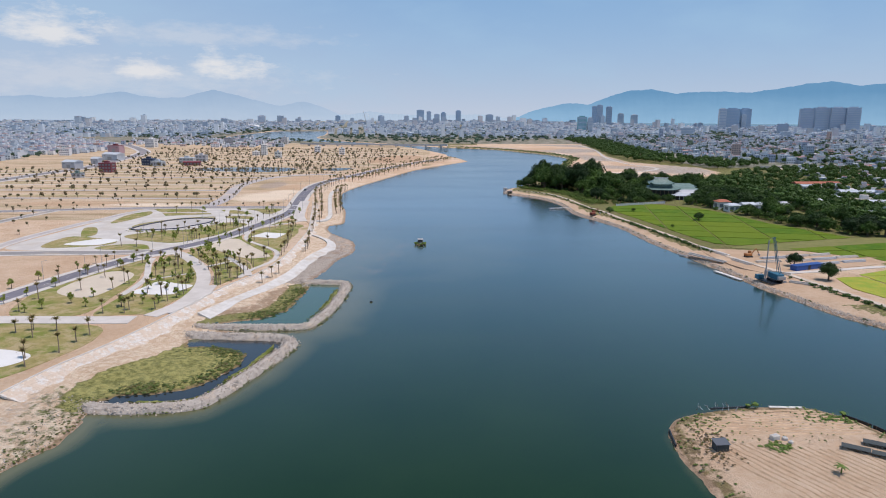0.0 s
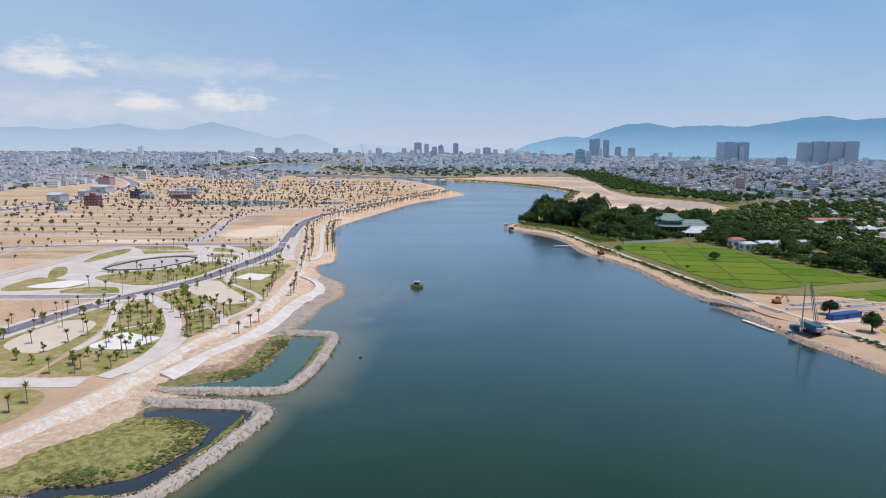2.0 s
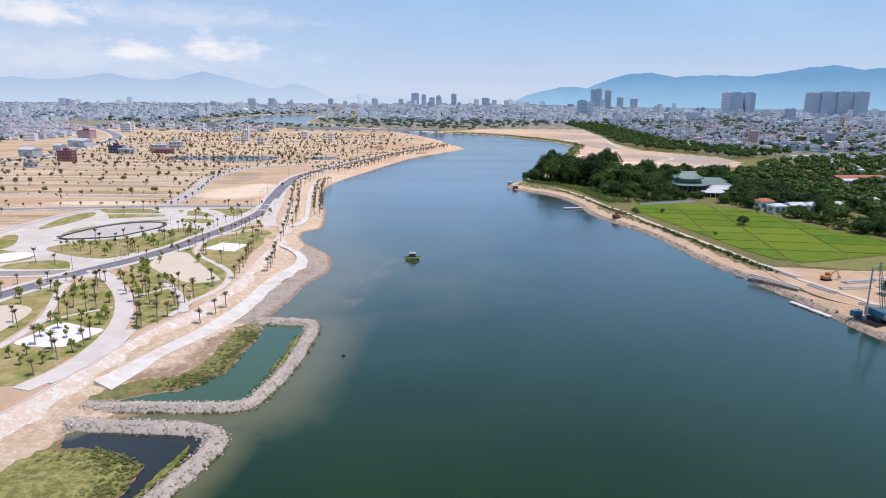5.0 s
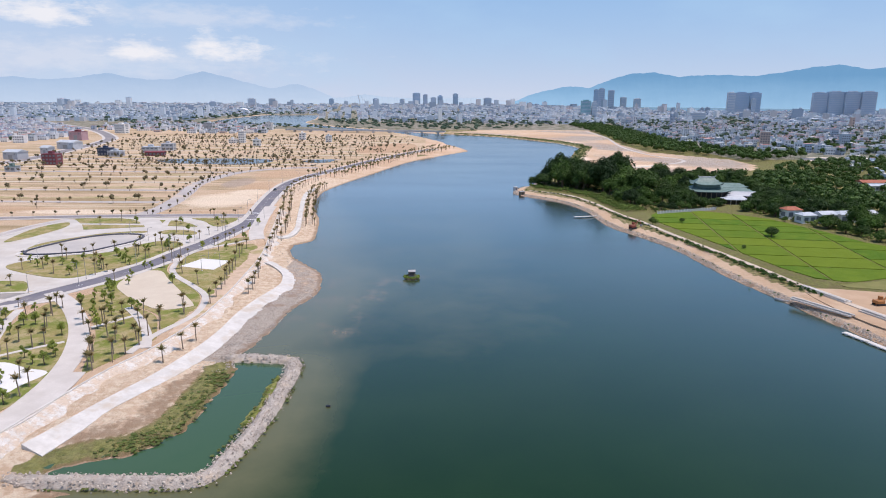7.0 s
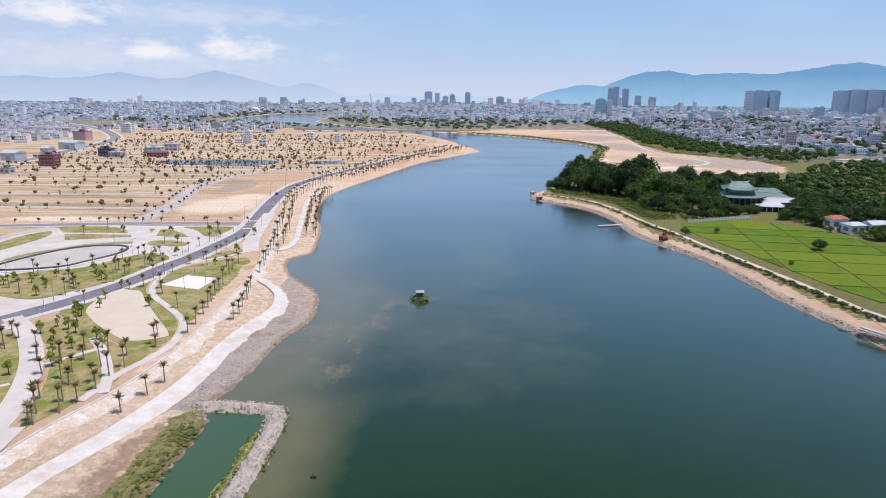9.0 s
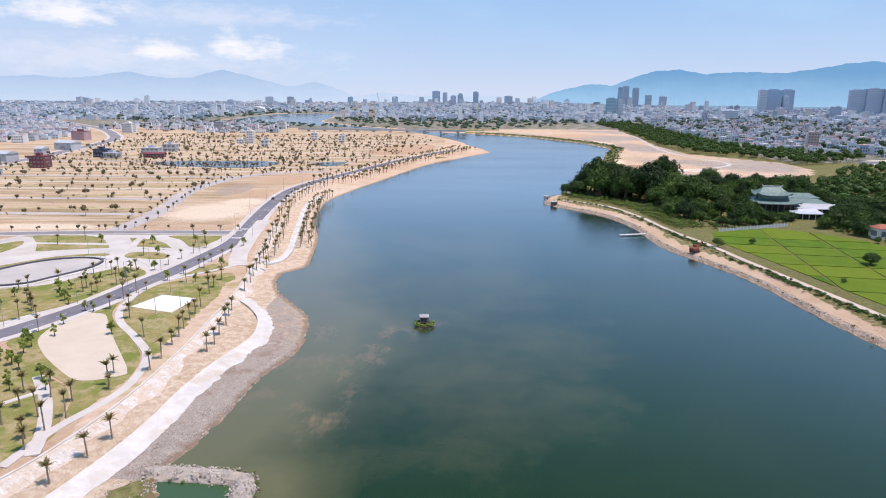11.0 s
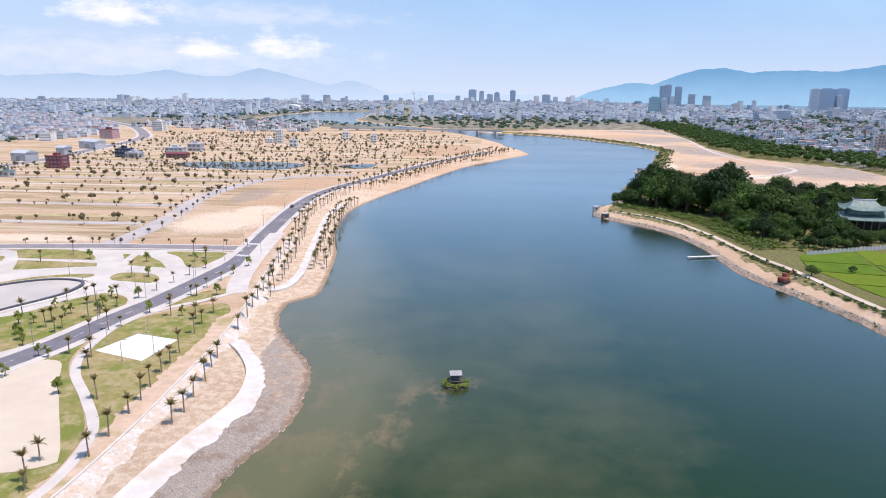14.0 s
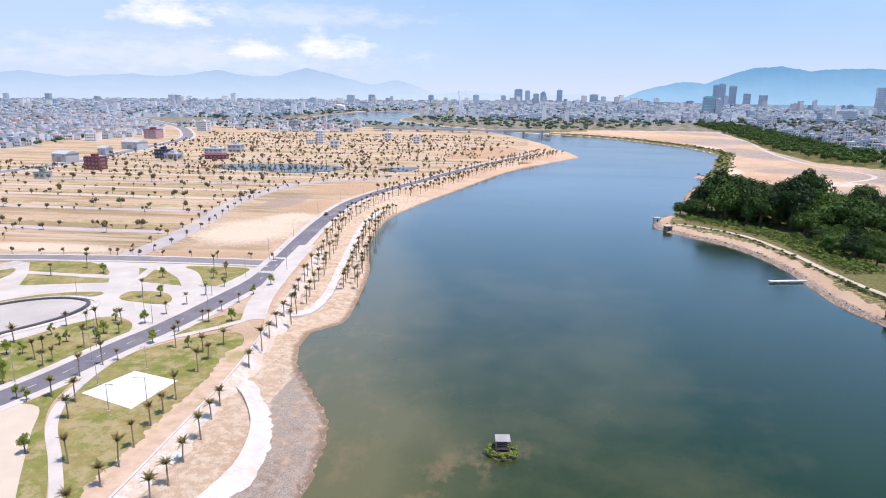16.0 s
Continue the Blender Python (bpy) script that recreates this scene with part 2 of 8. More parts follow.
def lawn_material():
    n = Nodes("lawn", 0.95, 0.1)
    big, mid, fine = n.noise(0.09, 5, 0.6), n.noise(0.5, 5, 0.65), n.noise(5.0, 4, 0.7)
    c = n.mix(n.span(mid, 0.3, 0.7), (0.26, 0.22, 0.08), (0.41, 0.32, 0.155))
    c = n.mix(n.span(big, 0.42, 0.6, 0.0, 0.85), c, (0.17, 0.21, 0.04))
    c = n.mix(n.span(n.noise(0.21, 6, 0.7), 0.48, 0.60, 0.0, 0.7), c, (0.48, 0.37, 0.23))
    c = n.mix(n.span(fine, 0.3, 0.75, 0.0, 0.4), c, (0.07, 0.10, 0.03))
    n.bump(fine, 0.6, 0.15)
    return n.done(c)


def rice_material():
    n = Nodes("rice", 0.9, 0.15)
    c = n.mix(n.each(), (0.06, 0.14, 0.008), (0.16, 0.205, 0.015))
    c = n.mix(n.span(n.noise(0.16, 5, 0.6), 0.4, 0.65, 0.0, 0.6), c, (0.17, 0.23, 0.02))
    f = n.noise(3.0, 5, 0.7)
    c = n.mix(n.span(f, 0.3, 0.7, 0.0, 0.5), c, (0.05, 0.11, 0.008))
    n.bump(f, 0.8, 0.3)
    return n.done(c)


def ground_material():
    """Sandy earth; zones of scrub, grey rubble and town ground come from the sheet's own attributes, broken up by noise."""
    n = Nodes("sandy_earth", 0.95, 0.1)
    huge, big, mid, fine = n.noise(0.012, 5), n.noise(0.07, 6, 0.62), n.noise(0.6, 6, 0.65), n.noise(4.0, 5, 0.7)
    c = n.mix(n.span(big, 0.36, 0.64), (0.54, 0.37, 0.265), (0.67, 0.505, 0.40))
    c = n.mix(n.span(mid, 0.4, 0.7, 0.0, 0.55), c, (0.71, 0.58, 0.475))
    c = n.mix(n.span(huge, 0.45, 0.65, 0.0, 0.5), c, (0.54, 0.35, 0.24))
    c = n.mix(n.span(fine, 0.45, 0.75, 0.0, 0.45), c, (0.46, 0.34, 0.25))
    streak = n.noise(0.10, 6, 0.65, stretch=(0.10, 1.0, 1.0))
    c = n.mix(n.math("MULTIPLY", n.attribute("plots"), n.span(n.noise(0.03, 5, 0.6), 0.3, 0.7, 0.35, 0.8)), c, (0.54, 0.42, 0.32))
    c = n.mix(n.math("MULTIPLY", n.span(streak, 0.47, 0.58, 0.0, 0.8), n.attribute("plots")), c, (0.32, 0.245, 0.14))
    pale = n.noise(0.16, 6, 0.65, stretch=(0.08, 1.0, 1.0))
    c = n.mix(n.math("MULTIPLY", n.span(pale, 0.55, 0.66, 0.0, 0.6), n.attribute("plots")), c, (0.70, 0.58, 0.48))
    ruts = n.noise(1.1, 4, 0.6, stretch=(1.0, 0.07, 1.0))
    clods = n.noise(0.33, 7, 0.75)
    c = n.mix(n.math("MULTIPLY", n.span(ruts, 0.52, 0.64, 0.0, 0.3), n.attribute("strip")), c, (0.44, 0.32, 0.235))
    c = n.mix(n.math("MULTIPLY", n.span(clods, 0.53, 0.66, 0.0, 0.4), n.attribute("strip")), c, (0.46, 0.335, 0.245))
    c = n.mix(n.math("MULTIPLY", n.span(n.noise(0.5, 6, 0.7), 0.45, 0.59, 0.1, 0.85), n.attribute("strip")), c, (0.74, 0.63, 0.53))

    c = n.mix(1.0, c, (1.0, 0.985, 0.91), "MULTIPLY")

    def zone(name, lo=0.35, hi=0.6, amount=0.9):
        v = n.math("ADD", n.attribute(name), n.math("MULTIPLY", n.math("SUBTRACT", mid, 0.5), 0.9))
        return n.span(v, lo, hi, 0.0, amount)

    c = n.mix(zone("tan", 0.3, 0.6, 0.75), c, n.mix(mid, (0.46, 0.30, 0.19), (0.62, 0.43, 0.29)))
    c = n.mix(zone("pale", 0.3, 0.7, 0.8), c, n.mix(fine, (0.84, 0.715, 0.57), (0.74, 0.60, 0.46)))
    c = n.mix(zone("spoil", 0.3, 0.5, 0.7), c, n.mix(fine, (0.30, 0.235, 0.195), (0.46, 0.37, 0.31)))
    rubble = n.mix(n.span(fine, 0.38, 0.62), (0.25, 0.215, 0.19), (0.52, 0.455, 0.40))
    rubble = n.mix(n.span(n.noise(0.11, 6, 0.7), 0.55, 0.63, 0.0, 0.7), rubble, (0.28, 0.19, 0.14))
    rubble = n.mix(n.span(n.noise(0.4, 6, 0.75), 0.55, 0.66, 0.0, 0.6), rubble, (0.60, 0.53, 0.47))
    earth = n.math("SUBTRACT", n.noise(0.25, 6, 0.7), n.math("MULTIPLY", n.attribute("stony"), 0.17))
    rubble = n.mix(n.span(earth, 0.45, 0.6), rubble, n.mix(n.span(mid, 0.4, 0.6), (0.54, 0.41, 0.315), (0.40, 0.30, 0.23)))
    c = n.mix(zone("rubble"), c, rubble)
    scrub = n.mix(n.span(n.noise(0.9, 5, 0.7), 0.35, 0.65), (0.055, 0.085, 0.02), (0.22, 0.23, 0.06))
    scrub = n.mix(n.span(n.noise(0.35, 5, 0.7), 0.45, 0.62, 0.0, 0.7), scrub, (0.13, 0.10, 0.06))
    grass = n.mix(n.span(n.noise(0.6, 6, 0.7), 0.40, 0.60), (0.12, 0.14, 0.03), (0.36, 0.34, 0.11))
    scrub = n.mix(n.attribute("marsh"), scrub, grass)
    c = n.mix(zone("scrub", 0.4, 0.55), c, scrub)
    c = n.mix(zone("wet", 0.45, 0.7, 0.7), c, (0.25, 0.16, 0.10))
    town = n.mix(n.span(big, 0.4, 0.6), (0.10, 0.12, 0.07), (0.30, 0.28, 0.25))
    c = n.mix(n.span(n.attribute("town"), 0.3, 0.7, 0.0, 0.9), c, town)
    n.bump(n.math("ADD", n.math("MULTIPLY", mid, 1.8), fine), 0.9, 0.5)
    return n.done(c)


def water_material():
    n = Nodes("river_water", 0.5, 0.0)
    big = n.noise(0.02, 5, 0.6)
    deep = n.mix(n.span(big, 0.35, 0.65), (0.007, 0.0265, 0.0075), (0.011, 0.034, 0.0092))
    silt = n.math("ADD", n.attribute("silt"), n.math("MULTIPLY", n.math("SUBTRACT", n.noise(0.035, 6, 0.65), 0.5), 0.75))
    c = n.mix(n.span(silt, 0.2, 0.85, 0.0, 0.85), deep, (0.135, 0.130, 0.062))
    bars = n.math("MULTIPLY", n.attribute("bars"), n.span(n.noise(0.12, 6, 0.7, stretch=(1.0, 0.6, 1.0)), 0.50, 0.66))
    c = n.mix(n.math("MULTIPLY", bars, 0.65), c, (0.24, 0.165, 0.09))
    c = n.mix(n.math("MULTIPLY", n.attribute("pool"), 0.92), c, (0.012, 0.014, 0.018))
    c = n.mix(n.math("MULTIPLY", n.attribute("greenpool"), 0.85), c, (0.03, 0.085, 0.035))
    rip = n.math("ADD", n.noise(0.9, 3, 0.6, stretch=(1.0, 1.6, 1.0)), n.math("MULTIPLY", n.noise(3.5, 2, 0.6), 0.35))
    n.bump(rip, 0.045, 0.35)
    gloss = n.t.nodes.new("ShaderNodeBsdfGlossy")
    n.link(n.span(n.noise(0.02, 5, 0.65, stretch=(0.22, 1.0, 1.0)), 0.35, 0.7, 0.09, 0.27), gloss.inputs["Roughness"])
    n.t.links.new(n.b.inputs["Normal"].links[0].from_socket, gloss.inputs["Normal"])
    facing = n.t.nodes.new("ShaderNodeLayerWeight").outputs["Facing"]
    both = n.t.nodes.new("ShaderNodeMixShader")
    n.link(n.math("MINIMUM", n.math("MULTIPLY", n.math("POWER", facing, 4.2), 1.7), 0.9), both.inputs[0])
    n.link(n.b.outputs[0], both.inputs[1])
    n.link(gloss.outputs[0], both.inputs[2])
    n.link(both.outputs[0], n.t.nodes["Material Output"].inputs["Surface"])
    return n.done(c)


M_LAWN, M_RICE, M_GROUND, M_WATER = lawn_material(), rice_material(), ground_material(), water_material()

# ---- helpers for shapes ----
rnd = random.Random(7)


def spline(points, step=2.0, closed=False):
    """A smooth line (Catmull-Rom) through a few control points, as an array with about that spacing."""
    p = [np.array(q, float) for q in points]
    out, n = [], len(p)
    for i in range(n if closed else n - 1):
        if closed:
            a, b, c, d = p[i - 1], p[i], p[(i + 1) % n], p[(i + 2) % n]
        else:
            a, b, c, d = p[max(i - 1, 0)], p[i], p[i + 1], p[min(i + 2, n - 1)]
        m = max(1, int(np.linalg.norm(c - b) / step))
        for k in range(m):
            t = k / m
            out.append(0.5 * (2 * b + (c - a) * t + (2 * a - 5 * b + 4 * c - d) * t * t + (3 * b - a - 3 * c + d) * t ** 3))
    if not closed:
        out.append(p[-1])
    return np.array(out)


def mesh_of(name, verts, faces, mat, smooth=False):
    me = bpy.data.meshes.new(name)
    me.from_pydata([tuple(map(float, v)) for v in verts], [], faces)
    for m in (mat if isinstance(mat, (list, tuple)) else [mat]):
        me.materials.append(m)
    if smooth:
        me.polygons.foreach_set("use_smooth", [True] * len(me.polygons))
    return me


def part(name, bm, material, parent, label=""):
    """Link a bmesh (or a mesh) as one object under a thing."""
    if isinstance(bm, bmesh.types.BMesh):
        me = bpy.data.meshes.new(name)
        bm.to_mesh(me)
        bm.free()
        me.materials.append(material)
    else:
        me = bm
    ob = new(name, me)
    ob.parent = parent
    return tagged(ob, label)


def thing(name, x, y, z, label, category, group="", turn=0.0, kind=""):
    ob = new(name)
    ob.matrix_world = pose(x, y, z, 0, 0, turn)
    return tagged(ob, label, category, group, kind)


def box(bm, x0, y0, z0, x1, y1, z1, bevel=0.0, m=None):
    r = bmesh.ops.create_cube(bm, size=1.0, matrix=Matrix.LocRotScale(
        ((x0 + x1) / 2, (y0 + y1) / 2, (z0 + z1) / 2), None, (abs(x1 - x0), abs(y1 - y0), abs(z1 - z0))))
    if bevel:
        es = list({e for v in r["verts"] for e in v.link_edges})
        bmesh.ops.bevel(bm, geom=es, offset=bevel, segments=1, affect="EDGES")
    if m is not None:
        bmesh.ops.transform(bm, matrix=m, verts=r["verts"] if not bevel else bm.verts)
    return bm


def boxes(*rows, bevel=0.0):
    bm = bmesh.new()
    for r in rows:
        box(bm, *r, bevel=bevel)
    return bm


def tube(bm, a, b, ra, rb, seg=8):
    a, b = Vector(a), Vector(b)
    q = (b - a).to_track_quat("Z", "Y").to_matrix().to_4x4()
    bmesh.ops.create_cone(bm, cap_ends=True, segments=seg, radius1=ra, radius2=rb, depth=(b - a).length,
                          matrix=Matrix.Translation((a + b) / 2) @ q)
    return bm


def tubes(*rows):
    bm = bmesh.new()
    for r in rows:
        tube(bm, *r)
    return bm


def ribbon_mesh(name, line, width, z, thick, mat, z_right=None):
    """A flat strip with edges along a smooth line."""
    line = np.asarray(line, float)
    d = np.gradient(line, axis=0)
    d /= np.linalg.norm(d, axis=1)[:, None] + 1e-9
    nrm = np.stack([-d[:, 1], d[:, 0]], 1)
    w = np.broadcast_to(np.asarray(width, float), (len(line),))[:, None] / 2
    zl = np.broadcast_to(np.asarray(z, float), (len(line),))
    zr = zl if z_right is None else np.broadcast_to(np.asarray(z_right, float), (len(line),))
    verts, faces = [], []
    for k, (a, b) in enumerate(zip(line + nrm * w, line - nrm * w)):
        verts += [(*a, zl[k]), (*b, zr[k]), (*a, zl[k] - thick), (*b, zr[k] - thick)]
    for k in range(len(line) - 1):
        i, j = 4 * k, 4 * k + 4
        faces += [(i, i + 1, j + 1, j), (i + 2, i, j, j + 2), (i + 1, i + 3, j + 3, j + 1)]
    n = 4 * (len(line) - 1)
    faces += [(0, 2, 3, 1), (n, n + 1, n + 3, n + 2)]
    return mesh_of(name, verts, faces, mat)


def patch_mesh(name, outline, z, thick, mat):
    """A filled flat area with a skirt."""
    outline = np.asarray(outline, float)
    area = np.sum(outline[:, 0] * np.roll(outline[:, 1], -1) - outline[:, 1] * np.roll(outline[:, 0], -1))
    if area < 0:
        outline = outline[::-1]
    n = len(outline)
    zs = np.broadcast_to(np.asarray(z, float), (n,))
    from mathutils.geometry import tessellate_polygon
    tris = tessellate_polygon([[Vector((x, y, 0)) for x, y in outline]])
    verts = [(x, y, h) for (x, y), h in zip(outline, zs)] + [(x, y, h - thick) for (x, y), h in zip(outline, zs)]
    faces = []
    for a, b, c in tris:
        pa, pb, pc = outline[a], outline[b], outline[c]
        up = (pb[0] - pa[0]) * (pc[1] - pa[1]) - (pb[1] - pa[1]) * (pc[0] - pa[0]) > 0
        faces.append((a, b, c) if up else (a, c, b))
    faces += [(i, i + n, (i + 1) % n + n, (i + 1) % n) for i in range(n)]
    return mesh_of(name, verts, faces, mat)


def laid(name, mesh, label, category, group="", kind=""):
    return tagged(new(name, mesh), label, category, group, kind)


def inside(points, poly):
    """Which of the points lie in the polygon."""
    x, y = points[:, 0], points[:, 1]
    hit = np.zeros(len(points), bool)
    for a, b in zip(poly, np.roll(poly, -1, 0)):
        if a[1] != b[1]:
            cross = (a[1] > y) != (b[1] > y)
            hit ^= cross & (x < (b[0] - a[0]) * (y - a[1]) / (b[1] - a[1]) + a[0])
    return hit


def distance(points, line, closed=False):
    """How far the points are from a line."""
    best = np.full(len(points), 1e9)
    pairs = zip(line, np.roll(line, -1, 0)) if closed else zip(line[:-1], line[1:])
    for a, b in pairs:
        ab = b - a
        t = np.clip(((points - a) @ ab) / (ab @ ab + 1e-9), 0, 1)
        d = points - a - t[:, None] * ab
        best = np.minimum(best, d[:, 0] ** 2 + d[:, 1] ** 2)
    return np.sqrt(best)


def smooth01(x, a, b):
    t = np.clip((x - a) / (b - a), 0, 1)
    return t * t * (3 - 2 * t)


# ---- plan: banks ----
WEST_BANK = [(-100, -400), (-90, 40), (-86, 100), (-84.5, 116), (-82, 122), (-79.6, 127), (-79.6, 136), (-81, 142), (-82, 147.6),
             (-77, 152), (-68.7, 153), (-63, 155), (-58.4, 161), (-54, 172), (-54.5, 180), (-66, 186.5), (-74, 187),
             (-76, 192), (-70, 198), (-64, 200.5), (-72, 203), (-72, 208), (-66, 211), (-58, 213.5), (-52.4, 223), (-51.3, 237),
             (-51, 255), (-54, 262), (-51, 270.6), (-48.8, 282), (-46.5, 304), (-42, 318), (-41.5, 327), (-44.8, 348), (-52, 360),
             (-62.3, 377)]
WEST_BANK_NORTH = [(-65.5, 388), (-66, 398), (-59, 407), (-60.5, 430), (-65.5, 465), (-72, 490), (-77, 515), (-80, 545), (-80, 575),
                   (-71, 622), (-58, 672), (-26, 792), (10, 870), (40, 928), (42, 944), (30, 1008), (5, 1085), (-17, 1159), (-44, 1235),
                   (-85, 1323), (-180, 1450), (-330, 1580), (-480, 1690), (-570, 1850), (-570, 2350)]
EAST_BANK = [(300, -400), (170, 100), (153, 185), (147.6, 203), (141.5, 214), (138, 225), (135, 238), (130.5, 253), (130, 261),
             (128.5, 278), (125, 294), (121, 319), (116, 347.7), (112, 391.6), (103, 423), (97, 440), (94.2, 458), (94.4, 475),
             (94.4, 487), (91, 508), (85, 527), (78, 538), (63, 557), (57.9, 567), (59.4, 582), (64, 594), (80, 620), (98, 687),
             (116, 731), (130, 770), (124, 789), (138, 800), (155, 848), (177, 927), (196, 992), (190, 1050), (176, 1103),
             (119, 1212), (42, 1295), (-30, 1350), (-220, 1560), (-320, 1760), (-340, 2000), (-390, 2350)]
west_line = spline(WEST_BANK + WEST_BANK_NORTH, 6.0)
east_line = spline(EAST_BANK, 6.0)
river = np.vstack([west_line, east_line[::-1]])
ISLAND = [(52.5, 107), (51.5, 113.6), (50.8, 121), (51.2, 130), (52.8, 135), (57, 139.5), (65.5, 143), (76, 145), (88, 145), (94, 141.2),
          (98, 135), (104, 120), (108, 100), (100, 84), (80, 78), (60, 88)]
island = spline(ISLAND, 2.0, True)
# edge of the raised park: the revetment that looks to the river
PARK_EDGE = [(-112, 90), (-108, 125), (-103.2, 145.6), (-99.8, 163), (-94, 180), (-88.7, 201), (-84.6, 224), (-80, 246), (-74.5, 262), (-70.7, 284),
             (-69.8, 310), (-70.6, 335), (-72, 362), (-75.5, 388), (-80, 415), (-86.2, 454), (-92, 486), (-99, 520), (-103, 560),
             (-100, 610), (-90, 650), (-74, 700), (-50, 790), (-10, 890), (15, 950)]
park_edge = spline(PARK_EDGE, 4.0)
SEA = np.array([(620, 3300), (4900, 2100), (4900, 4900), (500, 4900)], float)
WEST_ROAD = [(-422, 560), (-421, 693), (-416, 782), (-440, 915), (-460, 1020), (-500, 1126), (-625, 1326), (-780, 1510), (-960, 1710)]
west_road = spline(WEST_ROAD, 15.0)
POOL_1 = [(-86, 143), (-60, 149), (-55, 158), (-50, 172), (-45, 187), (-47, 192), (-60, 193), (-73, 192), (-77, 187), (-81, 174), (-88.5, 163), (-90, 152)]
POOL_2 = [(-78, 205), (-43, 206), (-39, 222), (-38, 258), (-55, 260), (-66, 240)]


GROYNE_1 = [(-83, 144.5), (-70, 143.8), (-58, 146), (-54, 152), (-50.5, 162), (-47, 174), (-44, 185), (-44.6, 190.5), (-49, 193.5), (-60, 194.5), (-78, 196)]
GROYNE_2 = [(-78, 204), (-66, 203.8), (-54, 203.6), (-43, 204.5), (-39.5, 214), (-37.2, 228), (-36.4, 242), (-36.6, 257), (-40, 260.3), (-56, 261.5)]


# bare soil of other colours: centre and half sizes
PALE = [(-136, 515, 28, 34), (-128, 548, 16, 18), (-205, 470, 40, 9), (210, 745, 40, 16), (160, 830, 14, 40), (190, 1060, 30, 60), (280, 790, 30, 12)]
TAN = [(-128, 580, 16, 28), (-130, 655, 26, 30), (-132, 466, 30, 9), (175, 768, 28, 26), (210, 1210, 70, 80), (-260, 475, 60, 14), (245, 870, 16, 40)]
SPOIL = [(232, 1000, 26, 80), (220, 822, 40, 26), (285, 786, 40, 10), (250, 1180, 25, 60), (290, 770, 40, 14), (-150, 600, 12, 30)]


def blobs(p, spots):
    best = np.zeros(len(p))
    for cx, cy, a, b in spots:
        best = np.maximum(best, np.clip(1.3 - np.hypot((p[:, 0] - cx) / a, (p[:, 1] - cy) / b), 0, 1))
    return best


def land_height(p):
    """Height of the ground, and the zones on it, at an array of places."""
    n = len(p)
    x, y = p[:, 0], p[:, 1]
    d = np.where(y < 2420, distance(p, river, True), 500.0)
    wet = inside(p, river)
    d = np.where(wet, -d, d)
    west = x < np.interp(y, west_line[:, 1], west_line[:, 0]) + 40
    west &= y < 1400
    west[(x > -20) & (y < 860)] = False
    low = np.interp(d, [0, 4, 10, 17, 24], [0.0, 0.55, 1.0, 1.75, 2.0])
    edge_x = np.interp(y, park_edge[:, 1], park_edge[:, 0])
    step = smooth01(edge_x - x, -0.6, 3.0)
    west_z = low + (3.0 - np.minimum(low, 3.0)) * step
    pool2 = inside(p, spline(POOL_2, 3, True))
    marsh = (inside(p, spline(POOL_1, 3, True)) | inside(p, spline(POOL_2, 3, True))) & ~wet
    west_z = np.where(marsh, np.minimum(west_z, 0.10 + 0.03 * d + 0.004 * np.maximum(d, 0) ** 2), west_z)
    east_z = np.interp(d, [0, 1.5, 5, 9, 3000], [0.0, 0.7, 1.3, 2.0, 2.0])
    z = np.where(west, west_z, east_z)
    z = np.where(y > 1380, np.interp(d, [0, 12, 40], [0, 1.5, 2.8]), z)
    z = np.where(wet, np.maximum(-3.0, d * 0.16 - 0.05), z)
    isl = inside(p, island)
    di = distance(p, island, True)
    near_i = di < 40
    z = np.where(near_i & isl, np.interp(di, [0, 1.5, 6], [0, 0.7, 1.1]), np.where(near_i & wet, np.maximum(z, -di * 0.3), z))
    sea = inside(p, SEA)
    z = np.where(sea, -2.0, z)
    zones = {}
    far_mud = west & (d > 0) & (x > edge_x + 12)
    zones["rubble"] = np.where(far_mud & (y > 258) & (y < 395), np.interp(d, [0, 1, 11, 15], [0.75, 0.95, 0.85, 0.0]), 0.0)
    zones["rubble"] = np.maximum(zones["rubble"], np.where(~west & (d > 0) & (y < 620), np.interp(d, [0, 2.5, 4.5], [0.85, 0.7, 0.0]), 0.0))
    zones["wet"] = np.where(pool2 & (d > 6), np.interp(d, [6, 9, 13, 17], [0.3, 0.75, 0.6, 0.1]), np.where(d > 0, np.interp(d, [0, 1.5, 4], [0.9, 0.6, 0.0]), np.where(isl, np.interp(di, [0, 1.0, 4.0, 9.0], [0.85, 0.62, 0.5, 0.28]), 0.6)))
    scrub = np.where(marsh, np.where(pool2, np.interp(d, [0, 1, 7, 10], [0.5, 0.8, 0.75, 0.0]), 0.85), 0.0)
    scrub = np.where(isl, np.interp(di, [0, 1, 4, 7], [0.2, 0.55, 0.45, 0.0]), scrub)
    scrub = np.where(west & ~marsh & (y < 160) & (d > 0) & (d < 14), 0.42, scrub)
    back = ~west & ~wet & ~isl & (y < 1380)
    sandflat = back & (y > 655) & inside(p, np.array([(90, 640), (150, 668), (230, 678), (292, 704), (316, 735), (326, 772), (322, 815), (263, 908), (263, 1018), (297, 1322),
                                                     (300, 1600), (120, 1400), (0, 1330), (42, 1295), (119, 1212), (176, 1103), (196, 992), (177, 927), (155, 848), (116, 731)], float))
    scrub = np.where(back & (d > 15) & (y < 5000), 0.75, scrub)
    scrub = np.where(back & (d <= 15) & (d > 7.5), 0.55, scrub)
    scrub = np.where(back & (d <= 2.5) & (y < 620), 0.35, scrub)
    scrub = np.where(sandflat, np.interp(d, [0, 8, 18, 24], [0.85, 0.8, 0.3, 0.0]), scrub)
    site = back & (d < 75) & (x > 120) & (y > 225) & (y < 318)
